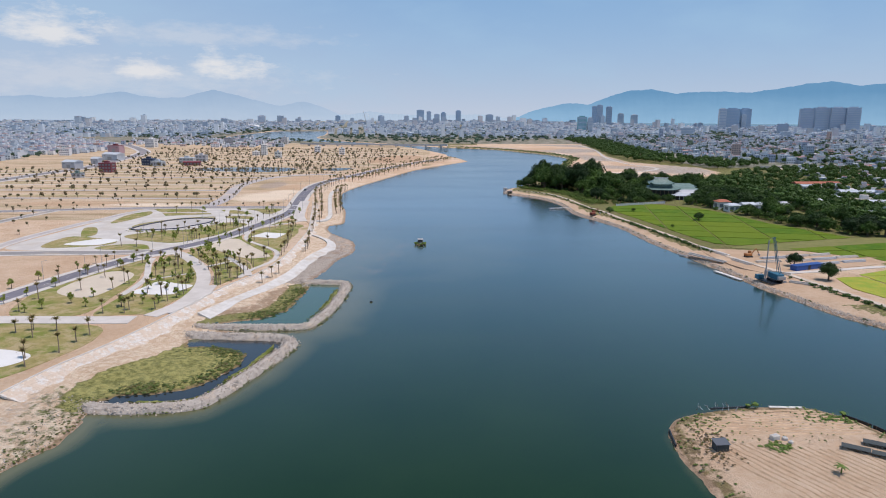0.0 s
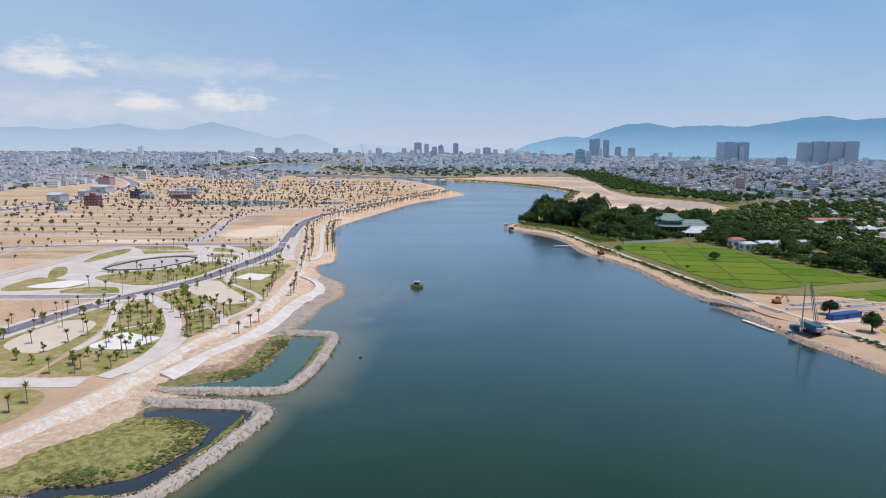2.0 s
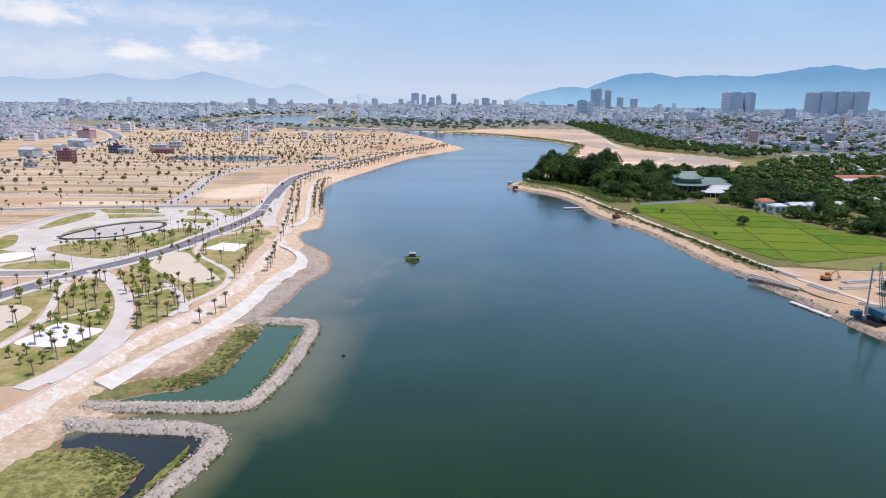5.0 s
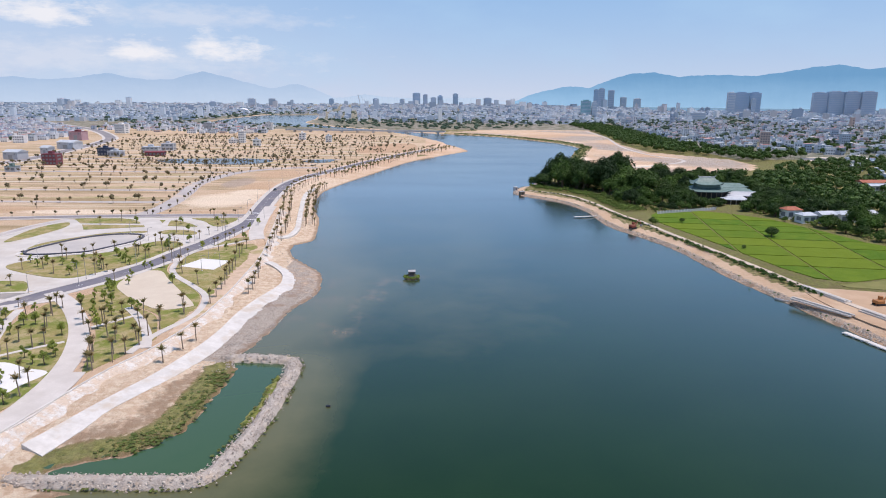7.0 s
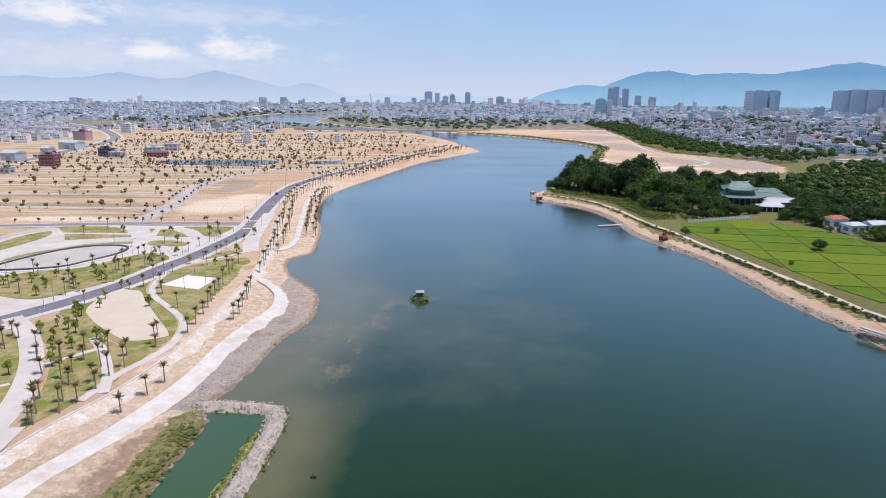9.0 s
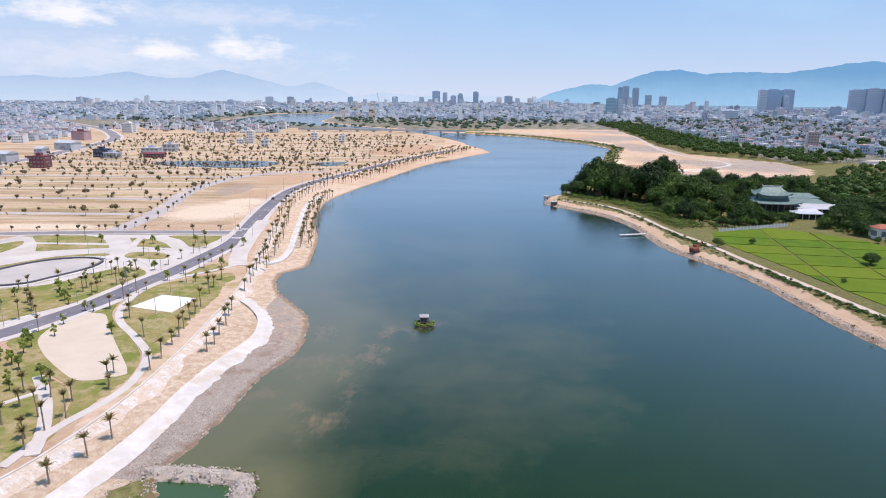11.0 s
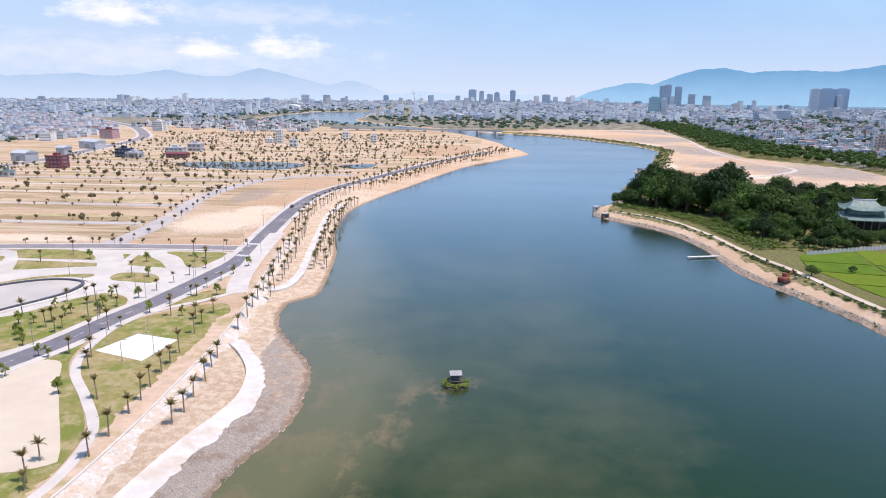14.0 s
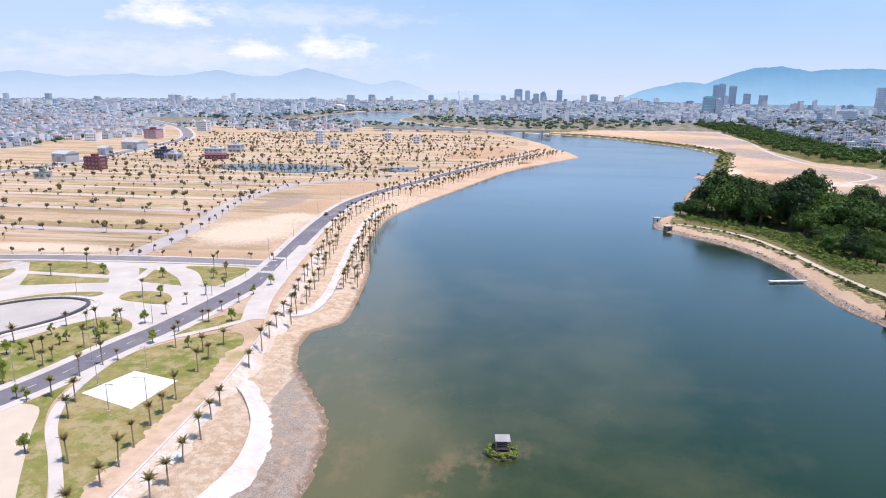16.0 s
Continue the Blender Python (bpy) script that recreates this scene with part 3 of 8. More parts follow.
    scrub = np.where(site, np.where(d < 45, 0.0, 0.35), scrub)
    scrub = np.where((y >= 1380) & ~wet, 0.45, scrub)
    scrub = np.where((y >= 1380) & ~wet & (d > 120), 0.25, scrub)
    zones["scrub"] = scrub
    zones["rubble"] = np.where(sandflat & (d > 24), 0.42 + 0.5 * wave(p, 0.02, 1.0), zones["rubble"])
    zones["rubble"] = np.where(west & (y < 152) & (d > 0) & (d < 18), 0.40, zones["rubble"])
    side = distance(p, west_road)
    road_x = np.interp(y, west_road[:, 1], west_road[:, 0])
    town = np.where((x < road_x - 150) & (y > 760), 1.0, 0.0)
    town = np.where((x > 330) & (y > 820), 1.0, town)
    town = np.where((y > 1400) & (d > 10), 1.0, town)
    zones["town"] = np.where(sandflat, 0.0, town)
    zones["plots"] = np.where(west & (y > 400) & (x < np.where(y < 720, -150, road_far(y) - 12)), 1.0, 0.0)
    zones["plots"] = np.where(west & (y > 452) & (y <= 720) & (x >= -150) & (x < road_far(y) - 10), 0.6, zones["plots"])
    zones["pale"], zones["tan"], zones["spoil"] = blobs(p, PALE), blobs(p, TAN), blobs(p, SPOIL)
    zones["marsh"] = np.where(marsh & ~pool2, 1.0, np.where(marsh, 0.45, 0.0))
    zones["strip"] = np.where(west & (x > edge_x - 1) & (y < 640) & (d > 0.5), 1.0, 0.0)
    zones["stony"] = np.where(west & (d > 0), np.interp(y, [305, 330], [1.0, 0.0]), np.where(sandflat, 0.45, 0.0))
    return z, zones, d, wet


def road_far(y):
    """The main road's x at a given y."""
    return np.interp(y, [417, 465, 505, 553, 598, 640, 700, 780, 880, 930], [-100, -100.5, -105.5, -110, -111, -104, -86, -62, -25, 0])


def axis(stops):
    """Grid lines: (position, spacing there) pairs."""
    out, (at, _) = [], stops[0]
    while at < stops[-1][0]:
        out.append(at)
        at += float(np.interp(at, [s[0] for s in stops], [s[1] for s in stops]))
    return np.array(out + [stops[-1][0]])


def sheet(name, xs, ys, fn, mat):
    gx, gy = np.meshgrid(xs, ys)
    p = np.stack([gx.ravel(), gy.ravel()], 1)
    z, attrs = fn(p)
    nx, ny = len(xs), len(ys)
    i = np.arange(nx * ny).reshape(ny, nx)
    quads = np.stack([i[:-1, :-1], i[:-1, 1:], i[1:, 1:], i[1:, :-1]], -1).reshape(-1, 4)
    me = bpy.data.meshes.new(name)
    me.vertices.add(len(p))
    me.vertices.foreach_set("co", np.column_stack([p, z]).astype(np.float32).ravel())
    me.loops.add(quads.size)
    me.loops.foreach_set("vertex_index", quads.astype(np.int32).ravel())
    me.polygons.add(len(quads))
    me.polygons.foreach_set("loop_start", np.arange(0, quads.size, 4, dtype=np.int32))
    me.polygons.foreach_set("loop_total", np.full(len(quads), 4, np.int32))
    me.update(calc_edges=True)
    me.polygons.foreach_set("use_smooth", np.ones(len(quads), bool))
    for k, v in attrs.items():
        me.attributes.new(k, "FLOAT", "POINT").data.foreach_set("value", v.astype(np.float32))
    me.materials.append(mat)
    return new(name, me)


def wave(p, s, k=0.0):
    """Cheap smooth unevenness."""
    x, y = p[:, 0] * s + k, p[:, 1] * s - k
    return (np.sin(x * 1.3 + 1.7 * np.sin(y * 0.7)) + np.sin(y * 1.7 + 1.3 * np.sin(x * 0.9 + 2)) + 0.6 * np.sin(2.9 * x + 2.3 * y)) / 2.6


def ground_fn(p):
    z, zones, d, wet = land_height(p)
    edge_x = np.interp(p[:, 1], park_edge[:, 1], park_edge[:, 0])
    loose = ~((p[:, 0] < edge_x + 0.5) & (p[:, 1] < 460)) & (np.abs(d) > 0.0)
    rough = (0.10 * wave(p, 0.35) + 0.07 * wave(p, 1.3, 2.0)) * np.clip(np.abs(d) / 3, 0.25, 1)
    rough *= np.where((p[:, 1] > 450) & (p[:, 0] < edge_x), 0.0, 1.0)
    z = z + np.where(loose, rough, 0)
    z = z + zones["rubble"] * (0.16 * wave(p, 2.6, 1.0) + 0.22 * zones["stony"] * wave(p, 0.9, 4.0))
    boggy = zones["scrub"] * (p[:, 0] < -48) * (p[:, 1] > 140) * (p[:, 1] < 262) * (d > -6) * np.where(p[:, 1] > 200, 1.0, 0.35)
    z = z + boggy * (0.30 * wave(p, 0.8, 3.0) + 0.12 * wave(p, 2.1))
    return z, zones


xs = axis([(-4750, 260), (-1200, 60), (-320, 9), (-130, 1.5), (-30, 1.3), (0, 3.5), (45, 1.8), (160, 2.0), (320, 9), (1200, 60), (4750, 260)])
ys = axis([(-420, 40), (60, 4), (90, 1.4), (400, 1.4), (600, 3.5), (1000, 7), (1500, 20), (2500, 80), (4800, 260)])
tagged(sheet("ground", xs, ys, ground_fn, M_GROUND), "sandy earth, rubble and scrub of both river banks", "ground", kind="structure")


def water_fn(p):
    x, y = p[:, 0], p[:, 1]
    dw = distance(p, west_line)
    reach = np.interp(y, [100, 180, 250, 330, 420, 520, 700], [5, 9, 24, 45, 42, 20, 7])
    silt = np.clip(1.15 - dw / reach, 0, 1) * np.where(x > 100, 0, 1)
    silt = np.maximum(silt, np.clip(0.35 - distance(p, island, True) / 10, 0, 1))
    silt = np.maximum(silt, np.clip(0.5 - distance(p, east_line) / 9, 0, 1))
    silt = np.maximum(silt, np.clip(1.15 - distance(p, spline(GROYNE_1, 4)) / 11, 0, 0.8))
    silt = np.maximum(silt, np.clip(1.15 - distance(p, spline(GROYNE_2, 4)) / 21, 0, 0.85))
    cloudy = smooth01(y, 215, 310) * (1 - smooth01(y, 430, 560)) * (1 - smooth01(x, 10, 85)) * 0.38
    silt = np.maximum(silt, np.where(x > -90, cloudy, 0))
    spit = spline([(-8.5, 341), (-16, 335), (-20, 326), (-24, 312), (-27, 296), (-29, 280)], 3.0)
    bars = np.clip(1.2 - distance(p, spit) / 7.5, 0, 1)
    bars = np.maximum(bars, np.clip(0.9 - dw / 30, 0, 0.55) * ((y > 285) & (y < 420)))
    pool = np.where(inside(p, spline(POOL_1, 3, True)), 1.0, 0.0)
    green = np.where(inside(p, spline(POOL_2, 3, True)), 1.0, 0.0)
    return np.zeros(len(p)), {"silt": silt, "bars": bars, "pool": pool, "greenpool": green}


wx = axis([(-4750, 300), (-600, 60), (-120, 2.0), (30, 3.0), (160, 6), (600, 60), (4750, 300)])
wy = axis([(-420, 60), (80, 3), (420, 3), (700, 8), (1500, 40), (4800, 300)])
tagged(sheet("water", wx, wy, water_fn, M_WATER), "calm green river water, silty along the bank", "river", kind="structure")

# ---- west bank: roads and paths ----
Z = 3.0


def road(name, pts, width, mat, z, label, walk_w=0.0, step=3.0, kind="structure"):
    line = spline(pts, step)
    ob = laid(name, ribbon_mesh(name, line, width, z, 0.3, mat), label, "road", "", kind)
    if walk_w:
        d = np.gradient(line, axis=0)
        d /= np.linalg.norm(d, axis=1)[:, None]
        nrm = np.stack([-d[:, 1], d[:, 0]], 1)
        for s in (1, -1):
            laid("pavement", ribbon_mesh("pavement", line + nrm * s * (width + walk_w) / 2, walk_w, z + 0.12, 0.4, M_PATH),
                 "pale concrete pavement beside the road", "pavement", "", "structure")
    return line


MAIN = [(-172, 150), (-163, 195), (-156, 227), (-150.5, 253), (-142.5, 283), (-131.5, 310), (-121.5, 328), (-113, 350), (-108.5, 372),
        (-104, 390), (-100, 417), (-98, 438), (-100.5, 465), (-105.5, 505), (-110, 553), (-111, 598), (-104, 640), (-86, 700), (-62, 780), (-25, 880), (0, 930)]
main_line = road("road", MAIN, 7.6, M_ASPHALT, Z + 0.10, "dark asphalt road with pale pavements", 2.6)
ROAD_NORTH = [(-102, 458.5), (-125, 458.5), (-160, 457), (-197, 453), (-230, 448), (-257, 443), (-300, 434), (-380, 420)]
road("road", ROAD_NORTH, 7.0, M_WORN, Z + 0.09, "grey asphalt road north of the park", 1.6)
road("road", [(-258, 439), (-261.5, 420), (-265, 394), (-270, 350), (-276, 300)], 6.0, M_DUST, Z + 0.08, "dusty road beside the empty plots", 1.4)
road("road", [(-196, 446), (-203.8, 426), (-207.3, 404), (-212.3, 384), (-217, 346), (-217, 320), (-214, 306)], 4.2, M_STREET, Z + 0.085, "pale road round the oval park", 1.6)
ROAD_SOUTH = [(-138, 308), (-155, 306), (-180, 305), (-205, 303), (-240, 301)]
road("road", ROAD_SOUTH, 7.0, M_DUST, Z + 0.085, "grey park road", 1.8)
STREET = [(-163, 461.5), (-162, 484), (-165, 515), (-171, 550), (-176, 575), (-178, 615), (-166, 672), (-132, 703), (-108, 706)]
road("road", STREET, 10.5, M_STREET, Z + 0.07, "dusty new street between building plots", 0)
road("road", WEST_ROAD, 14.0, M_WORN, Z + 0.07, "grey access road at the edge of the town", 4.0, step=12.0)

# lane dashes and the two crossings
dash = bmesh.new()
seg = spline(MAIN, 3.0)
for k in range(4, len(seg) - 2, 3):
    a, b = Vector((*seg[k], Z + 0.125)), Vector((*seg[k + 1], Z + 0.125))
    s = (b - a).normalized().cross(Vector((0, 0, 1))) * 0.055
    dash.faces.new([dash.verts.new(v) for v in (a + s, b + s, b - s, a - s)])
me = bpy.data.meshes.new("lane_line")
dash.to_mesh(me)
dash.free()
me.materials.append(M_PAINT)
laid("lane_line", me, "white dashed lane line on the asphalt", "road marking", "", "stuff")
for cx, cy, turn in ((-100.9, 467, -4), (-99.2, 447, -3)):
    crossing = thing("zebra_crossing", cx, cy, Z + 0.10, "white striped zebra crossing on the asphalt", "road marking", "crossings", turn)
    for k in range(9):
        part("stripe", boxes((-3.5 + k * 0.82, -1.3, 0.0, -3.1 + k * 0.82, 1.3, 0.022)), M_PAINT, crossing)

# paved plaza round the oval basin
PLAZA = [(-105, 445), (-110, 452.5), (-150, 452), (-178, 450), (-193, 446), (-201, 424), (-204.5, 398), (-210, 356), (-213, 325), (-205, 312), (-160, 311), (-140, 313), (-130, 323), (-121, 343),
         (-114, 364), (-110, 386), (-106, 408)]
laid("plaza", patch_mesh("plaza", spline(PLAZA, 3, True), Z + 0.06, 0.3, M_PAVE), "pale paved plaza of a new park", "plaza", "", "structure")


layer = 0.0


def lawn(pts, z=Z + 0.14, mat=M_LAWN, name="lawn", label="patchy green-brown lawn in the park", smooth=True):
    global layer
    layer = (layer + 0.0045) % 0.03
    z = z + layer
    return laid(name, patch_mesh(name, spline(pts, 1.5, True) if smooth else np.array(pts, float), z, 0.3, mat), label, name.replace("_", " "), "", "structure")


LAWNS_PLAZA = [
    [(-193, 445.5), (-191.5, 449), (-171, 449.6), (-162, 446), (-155, 438), (-153.5, 434.8), (-166, 434.6), (-184.6, 434.8)],
    [(-147.8, 445), (-137.9, 428.7), (-120.8, 426.3), (-126.9, 434.6), (-135.7, 442.4)],
    [(-131.7, 449), (-127, 450.8), (-109, 450.8), (-106.6, 446), (-107.1, 438), (-109.2, 427.8), (-114.4, 429.6), (-120, 438), (-124.6, 443.6)],
    [(-132, 409.5), (-133.5, 417.5), (-122.6, 418), (-116, 412), (-117, 407)],
    [(-178, 384), (-169, 400), (-158, 411), (-143, 415.5), (-142, 411), (-155, 407), (-165, 397.5), (-173, 380), (-172.5, 362)],
    [(-168, 348), (-158, 362), (-140, 370.5), (-132, 386), (-124.5, 394), (-114.5, 388.5), (-112.5, 376), (-119, 353), (-126, 341), (-135, 330), (-155, 337)],
    [(-166, 314), (-165, 323), (-149, 326), (-141, 316), (-143, 312.5)],
    [(-202, 371), (-196.5, 374), (-186, 353), (-190, 346)],
    [(-197, 345), (-182, 343), (-165, 333), (-170, 322), (-195, 318)],
    [(-200, 420), (-193, 437), (-187, 425), (-190, 400), (-196, 390)],
    [(-182, 431.3), (-163.4, 430.7), (-149.8, 430.2), (-147.4, 426), (-174.5, 418.3)],
]
for k, pts in enumerate(LAWNS_PLAZA):
    lawn(pts, smooth=k not in (0, 1, 10))
lawn([(-181, 337), (-174, 340), (-165.5, 336.5), (-168, 327), (-173, 323), (-188, 325)], Z + 0.17, M_COURT, "sand_court", "white sand court in a lawn")

LAWNS_EAST = [
    [(-86, 387), (-98, 377), (-103.2, 366), (-101.3, 347.5), (-95.5, 334), (-85.5, 322), (-76, 309), (-72.4, 297), (-72.6, 320), (-74, 345), (-76, 368), (-79.5, 384)],
    [(-86, 402), (-92, 401), (-96, 396), (-100.5, 384), (-106, 372), (-108, 362), (-116.5, 334), (-119, 318), (-110, 310), (-96, 298), (-85, 289), (-79, 276), (-76, 281),
     (-75.5, 295), (-79, 309), (-88.5, 322.5), (-99, 335), (-104.7, 347), (-107, 367), (-101, 379.5), (-88, 390)],
    [(-118.9, 306), (-108, 312), (-98, 299), (-86, 289), (-79.5, 275), (-77.5, 266.5), (-83.6, 249.5), (-86, 246.5), (-94, 269), (-105, 288)],
    [(-124, 281), (-124.3, 302), (-115.5, 295), (-101.6, 269), (-93.4, 248), (-91.4, 233), (-94, 220), (-94, 210.5), (-104, 208.5), (-113.5, 208.5), (-114.5, 231), (-113, 244), (-120, 262)],
    [(-149, 251), (-144.5, 284), (-135, 300), (-130, 288), (-123, 268), (-118.5, 250), (-117.5, 232), (-118, 208.5), (-139, 207), (-147, 225)],
    [(-140, 150), (-118, 148), (-110, 155), (-104.5, 167), (-100.8, 185), (-108, 197.5), (-140, 197)],
]
for pts in LAWNS_EAST:
    lawn(pts, Z + 0.08)
lawn([(-112.6, 322), (-112.7, 338), (-105, 340.5), (-98, 330), (-90, 318), (-78.5, 301), (-78, 297), (-86, 294), (-94.5, 300), (-105.5, 311)], Z + 0.13, M_SANDPIT, "sand_pit", "smooth beige sand pit in a lawn")
lawn([(-112.6, 235), (-112, 243), (-109.5, 252), (-100.5, 248.5), (-94, 246), (-96, 239), (-98.5, 233)], Z + 0.13, M_COURT, "sand_court", "white sand court in a lawn")
lawn([(-141, 236), (-142, 253), (-136.5, 268), (-125, 264), (-122.5, 245), (-126, 229)], Z + 0.13, M_SANDPIT, "sand_pit", "smooth beige sand pit in a lawn")
lawn([(-125, 158), (-113, 164), (-112, 172), (-126, 176), (-132, 166)], Z + 0.13, M_COURT, "sand_court", "white sand court in a lawn")
lawn([(-100.2, 347.5), (-95.6, 360), (-82.9, 356.5), (-85.2, 342.3)], Z + 0.13, M_COURT, "sports_court", "bright white square sports court", False)


def path(pts, width, z=Z + 0.15, mat=M_PATH, name="path", label="pale concrete footpath through the lawns"):
    global layer
    layer = (layer + 0.007) % 0.05
    z = z + layer + 0.02
    return laid(name, ribbon_mesh(name, spline(pts, 2.0), width, z, 0.3, mat), label, "path", "", "structure")


path([(-82.5, 401), (-90.5, 389.5), (-99, 380), (-104.5, 367), (-102.6, 347.3), (-97, 334.5), (-87, 322.4), (-77.5, 309.5), (-74, 296), (-74.5, 285), (-78.5, 272), (-80, 258)], 2.2)
path([(-130, 312), (-119, 301), (-109, 287.5), (-101, 274), (-94.5, 259), (-90.8, 246), (-89.3, 234), (-89.6, 220), (-94, 207)], 5.5)
path([(-87.3, 246), (-86.2, 235), (-87, 223), (-91, 211)], 5.0)
path([(-97, 296), (-88.5, 284.8), (-81, 272), (-77, 262)], 2.6)
path([(-99.5, 277.5), (-91.5, 288.2)], 1.6)
path([(-115.3, 232), (-115.5, 246), (-118, 260), (-126.3, 281), (-130, 294)], 2.6)
path([(-117, 250.5), (-110.7, 258), (-101, 266.3)], 1.4)
path([(-150, 203), (-135, 203), (-115, 202.8), (-98, 203)], 7.5)
path([(-141, 293), (-131, 300), (-124, 305)], 4.0)
path([(-110, 388), (-116, 397), (-122, 404), (-135, 421), (-141, 437), (-143, 449)], 3.0, Z + 0.10)
# bare planting strips inside the park edge
M_SOIL = surface("bare_brown_soil", (0.62, 0.465, 0.35), (0.47, 0.345, 0.25), 0.3, 2.5, 0.95, 0.5, stain=(0.32, 0.27, 0.11))
for lo, hi, wide in ((268, 386, 6.5), (388, 470, 3.0)):
    rim = spline([q for q in PARK_EDGE if 140 < q[1] < 500], 0.5)
    rim = rim[(rim[:, 1] > lo) & (rim[:, 1] < hi)]
    k = np.arange(len(rim))
    grit = np.random.default_rng(6)
    torn = sum(np.convolve(grit.normal(0, 1, len(rim) + 80), np.ones(m) / m ** 0.6, "same")[40:-40] * g for m, g in ((40, 0.10), (9, 0.10), (3, 0.10)))
    w = wide * np.clip(np.minimum(k, k[::-1]) / 24, 0.1, 1) * np.clip(0.75 + torn * 0.5, 0.25, 1.4)
    side = rim - np.array([0.9, 0.0])
    outline = np.vstack([side, (side - np.stack([np.maximum(w, 0.3), 0 * w], 1))[::-1]])
    laid("planting_strip", patch_mesh("planting_strip", outline, Z + 0.128, 0.3, M_SOIL),
         "bare brown soil strip under the palms", "soil", "", "structure")
# wide pavement between the main road and the revetment
path([(-83, 398), (-88, 415), (-92, 438), (-95.5, 462), (-99, 490)], 7.0, Z + 0.12, M_PATH, "pavement", "wide white pavement along the road")

# oval basin with its low dark rim
OVAL = [(-174, 374), (-169, 365), (-150, 369.5), (-143.5, 378.5), (-137.3, 392), (-139.2, 404.5), (-152, 406.5), (-165, 397)]
oval = spline(OVAL, 1.5, True)
basin = thing("pond_basin", -157, 387, Z, "oval dry basin with a low dark rim and pale floor", "basin")
m = patch_mesh("floor", oval, Z + 0.20, 0.3, surface("basin_floor", (0.55, 0.50, 0.46), (0.44, 0.41, 0.39), 0.08, 1.0, 0.6, 0.1))
p = part("floor", m, None, basin)
p.matrix_parent_inverse = basin.matrix_world.inverted()
loop = np.vstack([oval, oval[:2]])
m = ribbon_mesh("rim", loop, 0.9, Z + 0.75, 1.0, plain("dark_stone_rim", (0.09, 0.09, 0.11), 0.6))
p = part("rim", m, None, basin)
p.matrix_parent_inverse = basin.matrix_world.inverted()
cen = oval.mean(0)
m = ribbon_mesh("terrace", cen + (loop - cen) * 1.10, 1.7, Z + 0.32, 0.5, M_WHITE)
p = part("terrace", m, None, basin, "white stone terrace round the rim")
p.matrix_parent_inverse = basin.matrix_world.inverted()

# revetment: sloped white slabs below the park edge, then the lower promenade
edge = spline([q for q in PARK_EDGE if 140 < q[1] < 500], 1.7)
n_slab = len(edge) - 1


def revet_material():
    n = Nodes("dusty_slab", 0.9, 0.2)
    c = n.mix(n.each(), (0.58, 0.545, 0.51), (0.67, 0.64, 0.61))
    c = n.mix(n.span(n.noise(0.30, 7, 0.75), 0.43, 0.53, 0.0, 0.9), c, (0.60, 0.475, 0.37))
    c = n.mix(n.span(n.noise(1.3, 6, 0.75), 0.52, 0.62, 0.0, 0.7), c, (0.46, 0.37, 0.30))
    c = n.mix(n.span(n.noise(0.8, 6, 0.75), 0.56, 0.64, 0.0, 0.8), c, (0.72, 0.69, 0.66))
    n.bump(n.noise(1.6, 6, 0.7), 0.9, 0.35)
    return n.done(c)


M_REVET = revet_material()
revet = thing("revetment", -75, 300, 2.0, "sloped white concrete revetment slabs, half buried in dusty soil", "retaining wall", "", 0, "structure")
edge_d = np.gradient(edge, axis=0)
edge_d /= np.linalg.norm(edge_d, axis=1)[:, None]
edge_n = np.stack([edge_d[:, 1], -edge_d[:, 0]], 1)
k = np.arange(len(edge))
reach = 3.2 + 0.9 * np.sin(k * 0.31) + 0.8 * np.sin(k * 0.83 + 1) + 1.6 * np.clip((222 - edge[:, 1]) / 12, 0, 1)
toe = edge + edge_n * reach[:, None]
toe_z = land_height(toe)[0] - 0.10 + 0.12 * np.sin(k * 1.9)
for k in range(n_slab):
    v = [(*(edge[k] - edge_n[k] * 0.5), 3.22), (*(edge[k + 1] - edge_n[k + 1] * 0.5), 3.22), (*toe[k + 1], toe_z[k + 1]), (*toe[k], toe_z[k])]
    c = np.mean(v, 0)
    v = [tuple(c + (np.array(q) - c) * (0.985, 0.985, 1.0)) for q in v]
    v += [(x, y, z - 0.5) for x, y, z in v]
    me = mesh_of("slab", v, [(0, 3, 2, 1), (4, 5, 6, 7), (0, 1, 5, 4), (1, 2, 6, 5), (2, 3, 7, 6), (3, 0, 4, 7)], M_REVET)
    ob = part("slab", me, None, revet)
    ob.matrix_parent_inverse = revet.matrix_world.inverted()
cope = ribbon_mesh("coping", edge + np.array([-0.55, 0.0]), 0.45, Z + 0.42, 0.7, M_WHITE)
ob = part("coping", cope, None, revet, "white coping along the park edge")
ob.matrix_parent_inverse = revet.matrix_world.inverted()

PROM_OUT = [(-78.5, 213), (-75.8, 220.5), (-73.2, 229), (-69.5, 239), (-66.3, 247.5), (-62.5, 263), (-60.5, 277), (-59.8, 292), (-57.6, 308), (-54.8, 320),
            (-54.2, 330), (-57.4, 342.5), (-64.5, 354.3), (-70.3, 360.3)]
prom = spline(PROM_OUT, 1.2)
wide = np.interp(np.arange(len(prom)), [0, len(prom) * 0.6, len(prom) - 1], [4.6, 4.2, 2.8])
grit = np.random.default_rng(4)
rag = np.convolve(grit.normal(0, 1.0, len(prom) + 8), np.ones(5) / 5, "same")[4:-4] + 0.35 * grit.normal(0, 1.0, len(prom))
lobe = np.clip(0.25 + rag * np.interp(prom[:, 1], [270, 312], [0.15, 0.9]) + np.interp(prom[:, 1], [285, 315], [0.0, 0.5]), 0, 2.2)
prom_d = np.gradient(prom, axis=0)
prom_d /= np.linalg.norm(prom_d, axis=1)[:, None]
